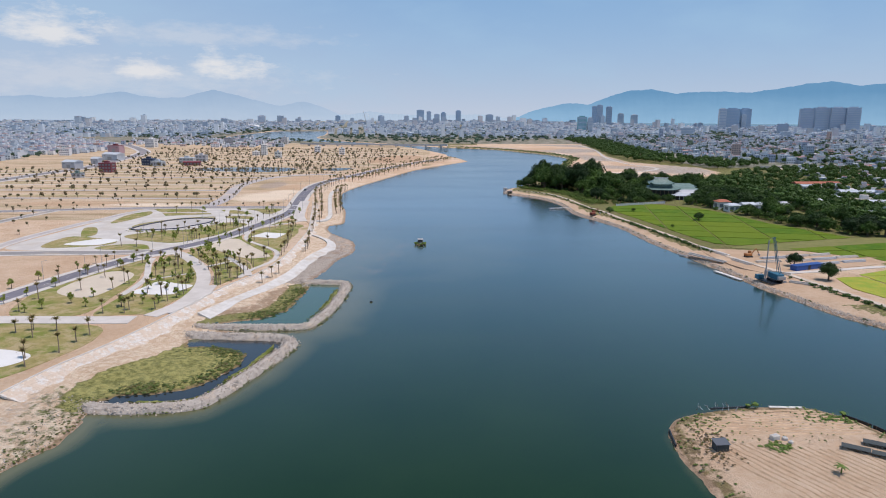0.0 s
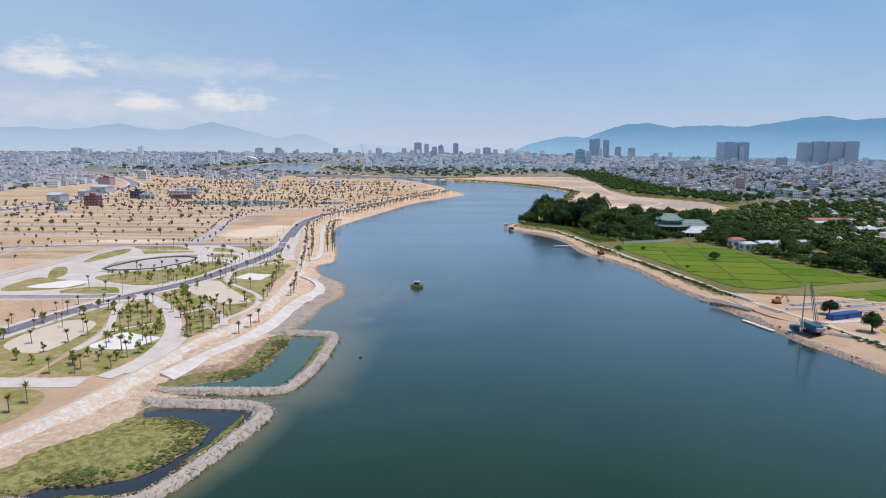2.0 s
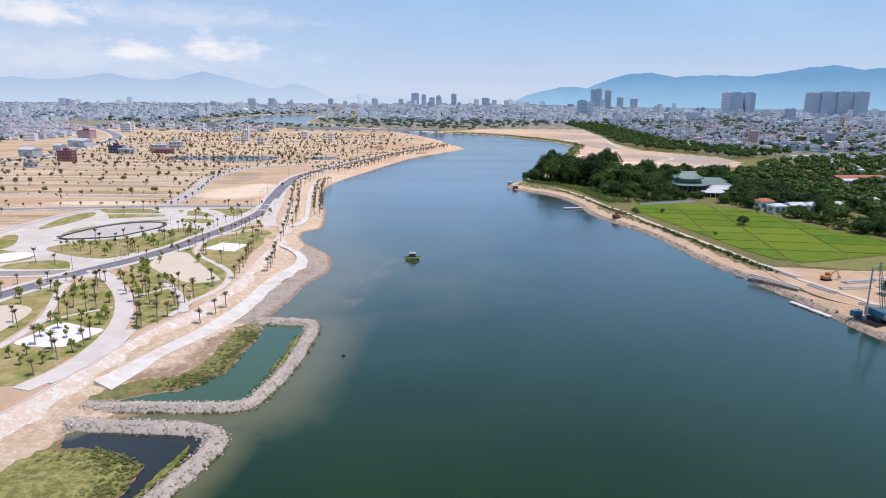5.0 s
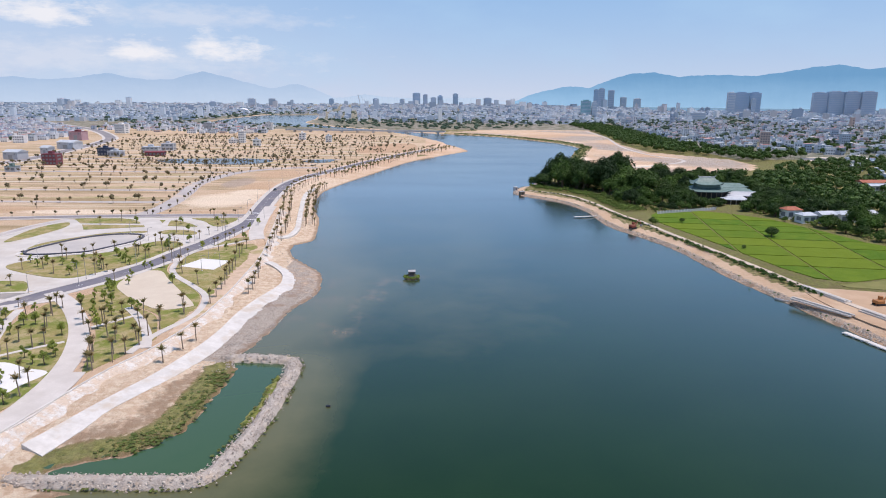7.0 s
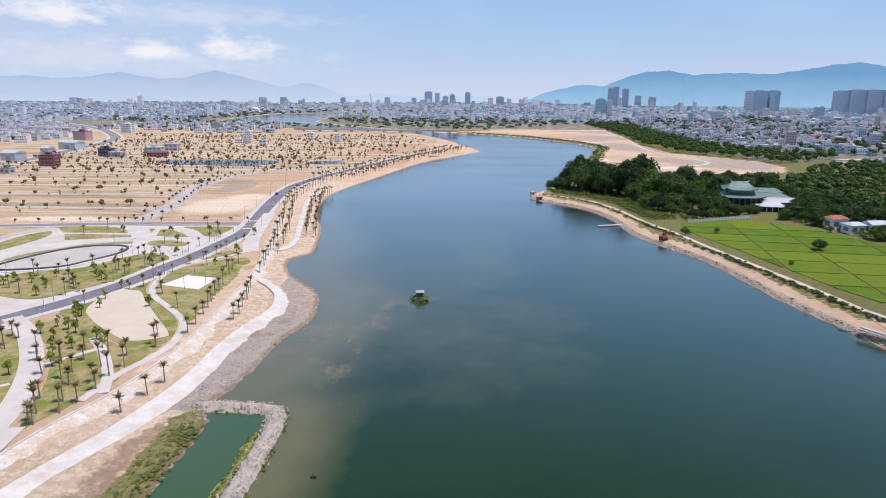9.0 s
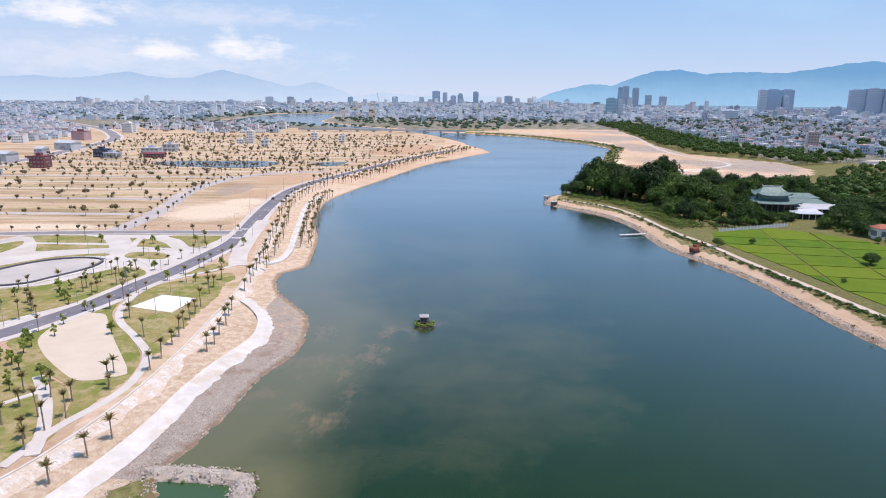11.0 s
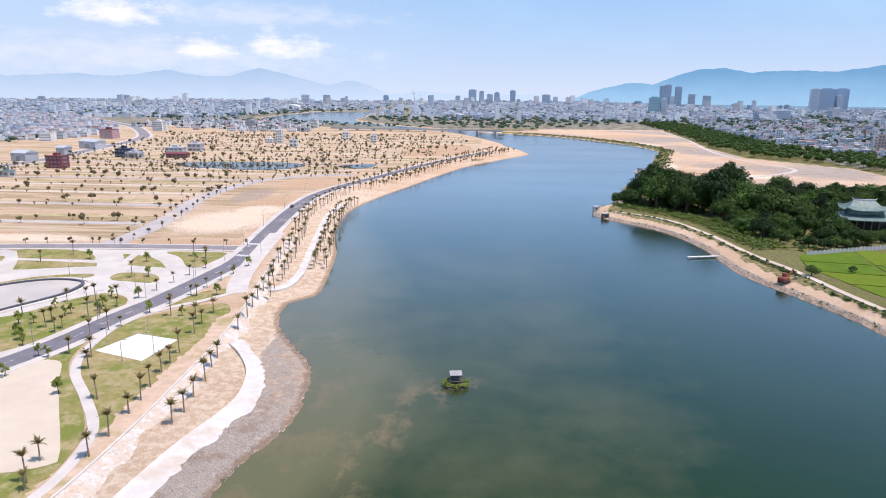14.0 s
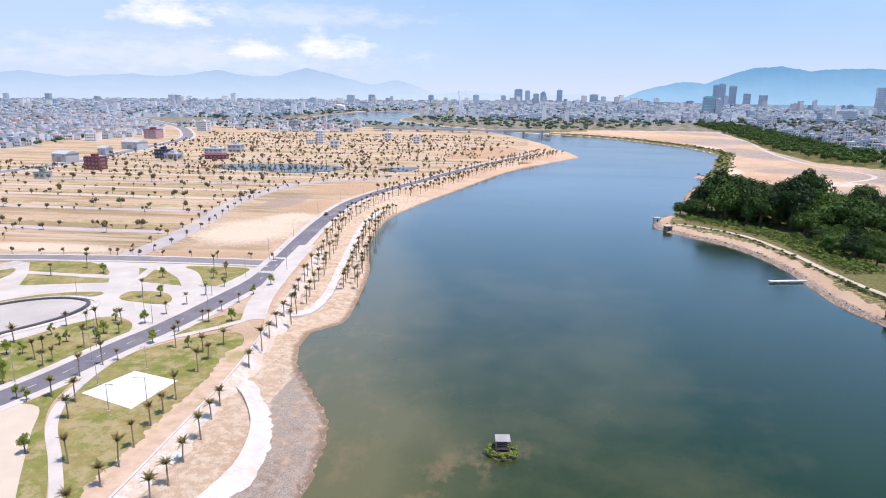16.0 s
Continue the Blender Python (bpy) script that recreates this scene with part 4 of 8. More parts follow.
prom_r = np.stack([prom_d[:, 1], -prom_d[:, 0]], 1)
prom_s = prom + prom_r * (lobe / 2 - 0.2)[:, None]
wide = wide + lobe
outer_z = land_height(prom_s + prom_r * (wide / 2)[:, None])[0] + 0.10
laid("promenade", ribbon_mesh("promenade", prom_s, wide, 2.24, 0.9, M_WHITE, z_right=np.minimum(outer_z, 2.0)), "white lower promenade slab sloping to the mud", "promenade", "", "structure")
PROM_N = [(-75.6, 407), (-71, 410.5), (-70.2, 420), (-71, 432), (-76, 462), (-81, 493), (-86, 525), (-89, 553), (-88, 580)]
prom_n = spline(PROM_N, 2.5)
laid("promenade", ribbon_mesh("promenade", prom_n, 2.6 + 0.4 * np.sin(np.arange(len(prom_n)) * 1.7), 2.22, 0.9, M_WHITE, z_right=1.8),
     "white lower promenade slab sloping to the mud", "promenade", "", "structure")


# ---- rock groynes ----
def groyne(pts, top, half, label):
    line = spline(pts, 1.6)
    cx, cy = line.mean(0)
    g = thing("rock_groyne", cx, cy, 0, label, "groyne", "groynes")
    d = np.gradient(line, axis=0)
    d /= np.linalg.norm(d, axis=1)[:, None]
    nr = np.stack([-d[:, 1], d[:, 0]], 1)
    verts, faces = [], []
    prof = ((-1.0, -0.8), (-0.75, 0.15), (-0.5, 0.65), (-0.25, 0.95), (0.0, 1.05), (0.25, 0.97), (0.5, 0.65), (0.75, 0.15), (1.0, -0.8))
    for k, (c, q) in enumerate(zip(line, nr)):
        taper = min(1.0, 0.5 + 0.25 * min(k, len(line) - 1 - k))
        for u, h in prof:
            s = u * half * taper * rnd.uniform(0.88, 1.1)
            verts.append((*(c + q * s - (cx, cy)), h * top * rnd.uniform(0.85, 1.12)))
    m = len(prof)
    for k in range(len(line) - 1):
        for j in range(m - 1):
            faces.append((k * m + j, k * m + j + 1, (k + 1) * m + j + 1, (k + 1) * m + j))
    part("core", mesh_of("core", verts, faces, M_ROCK), None, g)
    stones_v, stones_f = [], []
    for k in range(int(len(line) * 60)):
        i = rnd.randrange(len(line))
        u = rnd.uniform(-0.92, 0.92)
        h = np.interp(u, [a for a, _ in prof], [b for _, b in prof]) * top
        c = line[i] + nr[i] * u * half + (rnd.uniform(-1, 1), rnd.uniform(-1, 1)) - np.array((cx, cy))
        r = 0.07 + 0.26 * rnd.random() ** 2
        base = len(stones_v)
        ring = [(c[0] + r * math.cos(t + k) * rnd.uniform(0.7, 1.2), c[1] + r * math.sin(t + k) * rnd.uniform(0.7, 1.2)) for t in (0, 1.3, 2.5, 3.8, 5.0)]
        stones_v += [(x, y, h - r * 0.45) for x, y in ring] + [(x * 0.55 + c[0] * 0.45, y * 0.55 + c[1] * 0.45, h + r * rnd.uniform(0.12, 0.45)) for x, y in ring]
        stones_f += [(base + j, base + (j + 1) % 5, base + 5 + (j + 1) % 5, base + 5 + j) for j in range(5)] + [tuple(base + 5 + j for j in range(5))]
    ob = part("rubble", mesh_of("rubble", stones_v, stones_f, M_STONE), None, g, "loose grey stones")
    tagged(ob, kind="stuff")
    return g


def stone_material():
    n = Nodes("loose_stone", 0.9, 0.2)
    c = n.ramp(n.island(), [(0.0, (0.27, 0.23, 0.20)), (0.4, (0.44, 0.38, 0.33)), (0.8, (0.54, 0.46, 0.39)), (1.0, (0.64, 0.57, 0.50))])
    return n.done(n.mix(n.span(n.noise(3.0), 0.35, 0.7, 0, 0.35), c, (0.26, 0.22, 0.19)))


M_STONE = stone_material()
n = Nodes("grey_broken_stone", 0.9, 0.2)
M_GREYSTONE = n.done(n.ramp(n.island(), [(0.0, (0.26, 0.22, 0.195)), (0.5, (0.44, 0.39, 0.35)), (1.0, (0.58, 0.52, 0.47))]))
groyne(GROYNE_1, 1.45, 3.0,
       "curved groyne of grey rubble rock round a pool")
groyne(GROYNE_2, 1.35, 2.7,
       "angular groyne of grey rubble rock round a pool")

n = Nodes("bank_grass", 0.95, 0.1)
M_BANKGRASS = n.done(n.mix(n.span(n.noise(0.7, 6, 0.7), 0.4, 0.6), (0.10, 0.13, 0.025), n.mix(n.noise(3.0, 5), (0.20, 0.22, 0.05), (0.36, 0.31, 0.13))))
grit = np.random.default_rng(8)
for pts in ([(-54.8, 160), (-52.6, 166), (-50.8, 173), (-49.2, 181), (-48.6, 187)], [(-74, 147.6), (-64, 147.9), (-58, 150.4)], [(-40.6, 224), (-39.4, 236), (-39.2, 250)]):
    line = spline(pts, 0.7)
    w = 1.1 + 1.3 * np.abs(np.sin(np.arange(len(line)) * 0.17 + 0.4)) + grit.normal(0, 0.3, len(line))
    laid("grass_bank", ribbon_mesh("grass_bank", line + grit.normal(0, 0.12, line.shape), np.clip(w, 0.3, 3) * np.clip(np.minimum(np.arange(len(line)), np.arange(len(line))[::-1]) / 4, 0.15, 1), 0.12, 0.5, M_BANKGRASS, z_right=0.85),
         "strip of wild grass inside the groyne", "grass", "", "structure")

# loose rubble on the mud flat below the promenade
rr = random.Random(5)
sv, sf = [], []
for k in range(5200):
    y = rr.uniform(252, 326) if k < 3600 else rr.uniform(326, 392) if k < 4100 else rr.uniform(100, 150)
    d = 0.2 + 11 * rr.random() ** 1.6
    x = float(np.interp(y, west_line[:, 1], west_line[:, 0])) - d
    h = float(np.interp(d, [0, 4, 10, 17], [0.0, 0.55, 1.0, 1.75])) + 0.02
    r = 0.04 + 0.2 * rr.random() ** 2.2
    if math.sin(x * 0.9 + 2 * math.sin(y * 0.31)) + math.sin(y * 0.7 + x * 0.3) < -0.2:
        continue
    b = len(sv)
    ring = [(x + r * math.cos(t + k) * rr.uniform(0.7, 1.2), y + r * math.sin(t + k) * rr.uniform(0.7, 1.2)) for t in (0, 1.3, 2.5, 3.8, 5.0)]
    sv += [(u, v, h - r * 0.4) for u, v in ring] + [(u * 0.5 + x * 0.5, v * 0.5 + y * 0.5, h + r * rr.uniform(0.3, 0.8)) for u, v in ring]
    sf += [(b + j, b + (j + 1) % 5, b + 5 + (j + 1) % 5, b + 5 + j) for j in range(5)] + [tuple(b + 5 + j for j in range(5))]
laid("rubble", mesh_of("rubble", sv, sf, M_GREYSTONE), "loose grey rubble on the muddy shore", "rubble", "", "stuff")
sv, sf = [], []
for k in range(3600):
    y = rr.uniform(180, 600)
    d = 0.1 + 3.4 * rr.random() ** 1.4
    x = float(np.interp(y, east_line[:, 1], east_line[:, 0])) + d
    h = float(np.interp(d, [0, 1.5, 5], [0.0, 0.7, 1.3])) + 0.02
    r = rr.uniform(0.12, 0.42)
    b = len(sv)
    ring = [(x + r * math.cos(t + k) * rr.uniform(0.7, 1.2), y + r * math.sin(t + k) * rr.uniform(0.7, 1.2)) for t in (0, 1.3, 2.5, 3.8, 5.0)]
    sv += [(u, v, h - r * 0.4) for u, v in ring] + [(u * 0.5 + x * 0.5, v * 0.5 + y * 0.5, h + r * rr.uniform(0.3, 0.8)) for u, v in ring]
    sf += [(b + j, b + (j + 1) % 5, b + 5 + (j + 1) % 5, b + 5 + j) for j in range(5)] + [tuple(b + 5 + j for j in range(5))]
laid("riprap", mesh_of("riprap", sv, sf, M_STONE), "brown-grey stones along the eastern shore", "stones", "", "stuff")

# ---- distance: hills ----


# Emissive hill colour paints in the distance haze, paler towards the foot.
def hazy_hill_material(name, low, high, glow):
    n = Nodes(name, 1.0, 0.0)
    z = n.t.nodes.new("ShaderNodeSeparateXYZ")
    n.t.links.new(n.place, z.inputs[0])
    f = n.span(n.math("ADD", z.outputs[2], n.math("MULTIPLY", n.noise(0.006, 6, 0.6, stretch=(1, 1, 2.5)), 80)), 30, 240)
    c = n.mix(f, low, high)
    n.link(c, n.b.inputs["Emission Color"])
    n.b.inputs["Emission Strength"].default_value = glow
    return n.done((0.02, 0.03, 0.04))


def hills(name, crest, radius, mat, label, seed):
    """A far range: crest heights (metres above the plain) by azimuth (degrees from north), with ragged spurs below."""
    r = random.Random(seed)
    az = np.linspace(crest[0][0], crest[-1][0], 260)
    top = np.interp(az, [c[0] for c in crest], [c[1] for c in crest])
    k = np.arange(len(az))
    top = top + 1.6 * np.sin(k * 0.9 + seed) + 1.2 * np.sin(k * 2.3)
    verts, faces = [], []
    rows = ((0, 1.0), (60, 0.72), (130, 0.5), (190, 0.25), (230, -0.6))
    for back, f in rows:
        for i, a in enumerate(az):
            q = radius - back + r.uniform(-12, 12)
            z = top[i] * f if f > 0 else -30.0
            verts.append((q * math.sin(radians(a)), 110 + q * math.cos(radians(a)), z + (r.uniform(-3, 3) if 0 < f < 1 else 0)))
    n = len(az)
    for j in range(len(rows) - 1):
        for i in range(n - 1):
            faces.append((j * n + i, (j + 1) * n + i, (j + 1) * n + i + 1, j * n + i + 1))
    return laid(name, mesh_of(name, verts, faces, mat, True), label, "hills", "", "structure")


EAST_HILLS = [(6.7, 25), (8.4, 82), (10.7, 124), (11.4, 132), (13.0, 121), (14.4, 169), (16.1, 213), (18.1, 223), (19.9, 193), (21.3, 203), (23.4, 205),
              (25.4, 196), (27.7, 222), (29.5, 249), (31.3, 260), (32.7, 232), (33.7, 237), (36.3, 257), (39.4, 190), (44, 100), (60, 30)]
WEST_HILLS = [(-70, 20), (-55, 110), (-44.5, 80), (-41.9, 138), (-39.1, 171), (-36.2, 140), (-32.9, 156), (-31.6, 161), (-30.2, 147), (-28.3, 155), (-25.7, 192),
              (-24.3, 167), (-23.1, 154), (-21.3, 156), (-18.9, 211), (-17.4, 184), (-15.3, 139), (-13.5, 103), (-12.1, 133), (-11.2, 133), (-9.3, 78), (-7.9, 20)]
MID_HILLS = [(-11, 30), (-9, 46), (-7.5, 48), (-6.0, 71), (-4.1, 52), (-0.7, 42), (3.6, 51), (6.0, 25), (9, 10)]
hills("hills_west", WEST_HILLS, 4720, hazy_hill_material("west_haze", (0.56, 0.67, 0.82), (0.37, 0.51, 0.71), 1.0), "pale blue hazy mountain range far off", 3)
hills("hills_middle", MID_HILLS, 4740, hazy_hill_material("middle_haze", (0.56, 0.67, 0.82), (0.38, 0.53, 0.72), 1.0), "faint blue hills behind the towers", 5)
hills("hills_east", EAST_HILLS, 4700, hazy_hill_material("east_haze", (0.33, 0.55, 0.77), (0.15, 0.34, 0.57), 1.0), "wooded mountain beyond the bay in painted blue haze", 9)

# ---- plants ----
def frond(verts, faces, yaw, lean, length, droop, pairs=9, base=(0, 0, 0)):
    """One feathered palm leaf: a bent rib with leaflets on both sides."""
    out = Vector((math.cos(yaw), math.sin(yaw), 0))
    side = Vector((-math.sin(yaw), math.cos(yaw), 0))
    pts, a, p = [], lean, Vector(base)
    for k in range(pairs + 1):
        pts.append(p.copy())
        d = out * math.sin(a) + Vector((0, 0, math.cos(a)))
        p = p + d * (length / pairs)
        a += droop / pairs
    for k in range(1, pairs + 1):
        f = k / pairs
        w = 0.55 * math.sin(math.pi * min(0.95, 0.25 + 0.75 * f)) * length * 0.42
        fwd = (pts[k] - pts[k - 1]).normalized()
        for s in (-1, 1):
            b = len(verts)
            tip = pts[k] + side * s * w + fwd * w * 0.55 - Vector((0, 0, w * 0.35))
            verts += [tuple(pts[k - 1]), tuple(pts[k]), tuple(tip)]
            faces.append((b, b + 1, b + 2))


def palm(seed, height, spread, label):
    r = random.Random(seed)
    t = thing("palm_tree", 0, 0, 0, label, "palm tree", "park palms")
    bm = bmesh.new()
    lean = (r.uniform(-0.25, 0.25), r.uniform(-0.25, 0.25))
    prev, prev_r = Vector((0, 0, -0.15)), 0.19
    for k in range(1, 5):
        f = k / 4
        q = Vector((lean[0] * f * f, lean[1] * f * f, height * f))
        tube(bm, prev, q, prev_r, 0.17 - 0.05 * f, 7)
        prev, prev_r = q, 0.17 - 0.05 * f
    part("trunk", bm, M_TRUNK, t)
    verts, faces = [], []
    n = 26
    for k in range(n):
        lean_a = r.uniform(0.1, 1.1) * spread
        frond(verts, faces, k * 2.4 + r.uniform(-0.3, 0.3), lean_a, r.uniform(1.3, 2.1), r.uniform(0.6, 1.8) * spread, base=prev)
    part("crown", mesh_of("crown", verts, faces, M_PALM), None, t, "tufted fronds, green and dry brown")
    return t


def leaf_cloud(verts, faces, r, centre, radii, count, size, flat=0.35):
    """Small leaf sprays over the outside of a lobe."""
    for _ in range(count):
        d = Vector((r.gauss(0, 1), r.gauss(0, 1), r.gauss(0, 1) + 0.25)).normalized()
        c = Vector(centre) + Vector((d.x * radii[0], d.y * radii[1], d.z * radii[2])) * r.uniform(0.68, 1.12)
        nrm = (d + Vector((r.uniform(-1, 1), r.uniform(-1, 1), r.uniform(-0.3, 1.0))) * 0.7).normalized()
        u = nrm.orthogonal().normalized()
        u = (u * math.cos(r.uniform(0, 6.28)) + nrm.cross(u) * math.sin(r.uniform(0, 6.28))).normalized()
        v = nrm.cross(u)
        s = size * r.uniform(0.6, 1.3)
        b = len(verts)
        verts += [tuple(c - u * s), tuple(c - v * s * 0.55 + nrm * s * flat * 0.5), tuple(c + u * s - nrm * s * flat), tuple(c + v * s * 0.55 + nrm * s * flat * 0.5)]
        faces.append((b, b + 1, b + 2, b + 3))


ICO_V, ICO_F = None, None


def lump(verts, faces, r, centre, radii):
    """A rough solid lobe that stops the light inside a crown."""
    global ICO_V, ICO_F
    if ICO_V is None:
        bm = bmesh.new()
        bmesh.ops.create_icosphere(bm, subdivisions=1, radius=1.0)
        ICO_V = [v.co.copy() for v in bm.verts]
        ICO_F = [tuple(v.index for v in f.verts) for f in bm.faces]
        bm.free()
    b = len(verts)
    for v in ICO_V:
        k = r.uniform(0.75, 1.1)
        verts.append((centre[0] + v.x * radii[0] * k, centre[1] + v.y * radii[1] * k, centre[2] + v.z * radii[2] * k))
    faces += [tuple(b + i for i in f) for f in ICO_F]


def broadleaf(seed, height, width, label, mat, lobes=13, leaves=95, size=0.42, name="tree", category="tree", group="bank trees"):
    r = random.Random(seed)
    t = thing(name, 0, 0, 0, label, category, group)
    bm = bmesh.new()
    fork = Vector((r.uniform(-0.3, 0.3), r.uniform(-0.3, 0.3), height * 0.35))
    tube(bm, (0, 0, -0.2), fork, width * 0.055, width * 0.04, 7)
    verts, faces = [], []
    for k in range(lobes):
        a = k * 2.4
        q = math.sqrt((k + 0.5) / lobes)
        c = Vector((math.cos(a) * q * width * 0.36, math.sin(a) * q * width * 0.36,
                    height * (0.74 - 0.30 * q * q + r.uniform(-0.10, 0.12))))
        s = width * r.uniform(0.14, 0.30)
        radii = (s, s, s * r.uniform(0.75, 1.0))
        if k % 2 == 0:
            tube(bm, fork, c - Vector((0, 0, s * 0.3)), width * 0.025, width * 0.010, 5)
        lump(verts, faces, r, c, tuple(v * 0.66 for v in radii))
        leaf_cloud(verts, faces, r, c, radii, leaves, size)
    part("trunk", bm, M_BARK, t)
    part("crown", mesh_of("crown", verts, faces, mat), None, t)
    return t


def woods(name, spots, mat, label, category, lobes=3, leaves=34, trunk=True):
    """Many trees too far to tell apart, in one mesh. spots: x, y, ground, height, width."""
    r = random.Random(len(spots))
    verts, faces, idx = [], [], []
    for x, y, z, h, w in spots:
        if trunk:
            b = len(verts)
            for k in range(4):
                verts.append((x + 0.12 * math.cos(k * 1.57), y + 0.12 * math.sin(k * 1.57), z - 0.1))
            for k in range(4):
                verts.append((x + 0.08 * math.cos(k * 1.57), y + 0.08 * math.sin(k * 1.57), z + h * 0.6))
            faces += [(b + k, b + (k + 1) % 4, b + 4 + (k + 1) % 4, b + 4 + k) for k in range(4)]
            idx += [1] * 4
        n0 = len(faces)
        for k in range(lobes):
            a = r.uniform(0, 6.28)
            q = 0 if lobes == 1 else r.uniform(0.1, 0.3) * w
            c = (x + math.cos(a) * q, y + math.sin(a) * q, z + h * r.uniform(0.55, 0.78))
            s = w * (0.5 if lobes == 1 else r.uniform(0.24, 0.36))
            radii = (s, s, min(s, h * 0.3))
            lump(verts, faces, r, c, tuple(v * 0.8 for v in radii))
            leaf_cloud(verts, faces, r, c, radii, leaves, w * 0.085)
        idx += [0] * (len(faces) - n0)
    me = mesh_of(name, verts, faces, [mat, M_BARK])
    me.polygons.foreach_set("material_index", idx)
    return laid(name, me, label, category, "", "stuff")


PALMS = [palm(11, 4.1, 0.9, "young transplanted palm with a tufted crown"), palm(12, 5.0, 0.75, "tall slender palm with upright fronds"),
         palm(13, 3.5, 1.05, "short palm with drooping fronds")]
SAPLINGS = [broadleaf(71, 4.2, 2.3, "young green park tree on a thin trunk", M_SAPLING, 6, 60, 0.20, "young_tree", "tree", "young park trees"),
            broadleaf(72, 3.4, 2.0, "small bushy green park tree", M_SAPLING, 5, 60, 0.20, "young_tree", "tree", "young park trees")]
sapling_used = [False, False]
palm_count = 0


palm_seen = []


def plant_palm(x, y, z=Z, k=None, s=1.0):
    global palm_count
    if any((x - u) ** 2 + (y - v) ** 2 < 4.0 for u, v in palm_seen):
        return
    palm_seen.append((x, y))
    if x < -84 and y < 440 and rnd.random() < (0.5 if x < -92 else 0.3):
        j = rnd.randrange(2)
        m = pose(x, y, z, 0, 0, rnd.uniform(0, 360)) @ Matrix.Diagonal((1, 1, 1.15, 1))
        if not sapling_used[j]:
            SAPLINGS[j].matrix_world, sapling_used[j] = m, True
        else:
            copy_thing(SAPLINGS[j], pose(0, 0, 0)).matrix_basis = m
        return
    k = rnd.randrange(3) if k is None else k
    m = pose(x, y, z, rnd.uniform(-3, 3), rnd.uniform(-3, 3), rnd.uniform(0, 360)) @ Matrix.Diagonal((s, s, s * rnd.uniform(0.9, 1.12), 1))
    if palm_count < 3:
        k = palm_count
        PALMS[k].matrix_world = m
    else:
        ob = copy_thing(PALMS[k], pose(0, 0, 0))
        ob.matrix_basis = m
    palm_count += 1


# palms of the park, by lawn
for x, y in ((-98.5, 343.4), (-78.3, 347.8), (-77.6, 341.5), (-77.2, 336.5), (-75.8, 328.6), (-74.6, 322.2), (-74, 316.3), (-84, 321.9), (-95.2, 336.8), (-93.8, 323.6),
             (-80.6, 361.5), (-81.9, 369), (-82.4, 378.2), (-85.2, 372.8), (-90.3, 375), (-93.5, 374.5), (-72.5, 300.3), (-72.9, 307.3), (-78, 291.6), (-79.2, 276.6),
             (-81.9, 283.7), (-84.8, 276.5), (-92.7, 293.4), (-94.8, 287.3), (-110.1, 314), (-103.9, 299.7), (-111.8, 343), (-105.3, 345), (-106.1, 355.1), (-104.9, 361.7)):
    plant_palm(x, y)
for x, y in ((-83.9, 247.5), (-81.4, 252.5), (-80.4, 257.6), (-79.6, 263.9), (-86, 252), (-88.4, 255.4), (-95.5, 278.1), (-89.5, 259), (-82.1, 268), (-96.9, 272),
             (-105.2, 284), (-107.5, 295.1), (-107.7, 302.6), (-98.5, 288.1), (-113.5, 299), (-98.3, 282), (-101.5, 292), (-90, 273), (-87, 266), (-112, 305), (-103, 280)):
    plant_palm(x, y)
for x, y in ((-95.5, 214.8), (-94.7, 216.4), (-97.4, 221.6), (-95.2, 224.4), (-93.8, 229), (-93.6, 238), (-100.2, 231.1), (-101.3, 240), (-107.1, 262), (-97.6, 255.5),
             (-113.3, 266.2), (-119.1, 272), (-104.7, 227), (-112.9, 253), (-108.5, 254), (-100.7, 251), (-116.8, 280), (-121.7, 284), (-118, 290), (-105, 264), (-110, 273),
             (-104, 214), (-109, 219), (-122, 240), (-119.6, 248), (-124, 276), (-128, 284), (-120, 297)):
    plant_palm(x, y)
for x, y in ((-119.6, 185.7), (-111.7, 169.2), (-104.9, 173.5), (-104.7, 182), (-103.8, 188), (-107.9, 163), (-127.4, 190.2), (-123.5, 192.8), (-119, 155), (-131, 182),
             (-116, 192), (-140, 212), (-134, 215), (-143, 262), (-136, 276), (-128, 222)):
    plant_palm(x, y)
for x, y in ((-116.2, 370.7), (-123.2, 362.3), (-124.1, 371.8), (-117.2, 377), (-117.8, 380.9), (-122.3, 384.6), (-121.2, 391), (-117.9, 389), (-124, 353), (-129, 365),
             (-131, 378), (-134, 350), (-138, 343), (-140, 360), (-129, 344), (-147, 349), (-150, 358), (-155, 346), (-143, 336), (-136, 334), (-161, 352), (-127, 335),
             (-126, 412), (-121, 414), (-110, 437), (-114, 436), (-118, 444), (-112, 441), (-166, 441), (-172, 430), (-156, 436), (-132, 434), (-149, 320), (-157, 321)):
    plant_palm(x, y)
for x, y in ((-69.8, 255.2), (-68, 264.1), (-66.8, 270.8), (-65.3, 326.9), (-64.1, 319.9), (-64.4, 315), (-66, 334.8), (-67.8, 342.5), (-69, 348.7)):
    plant_palm(x, y, 2.0)
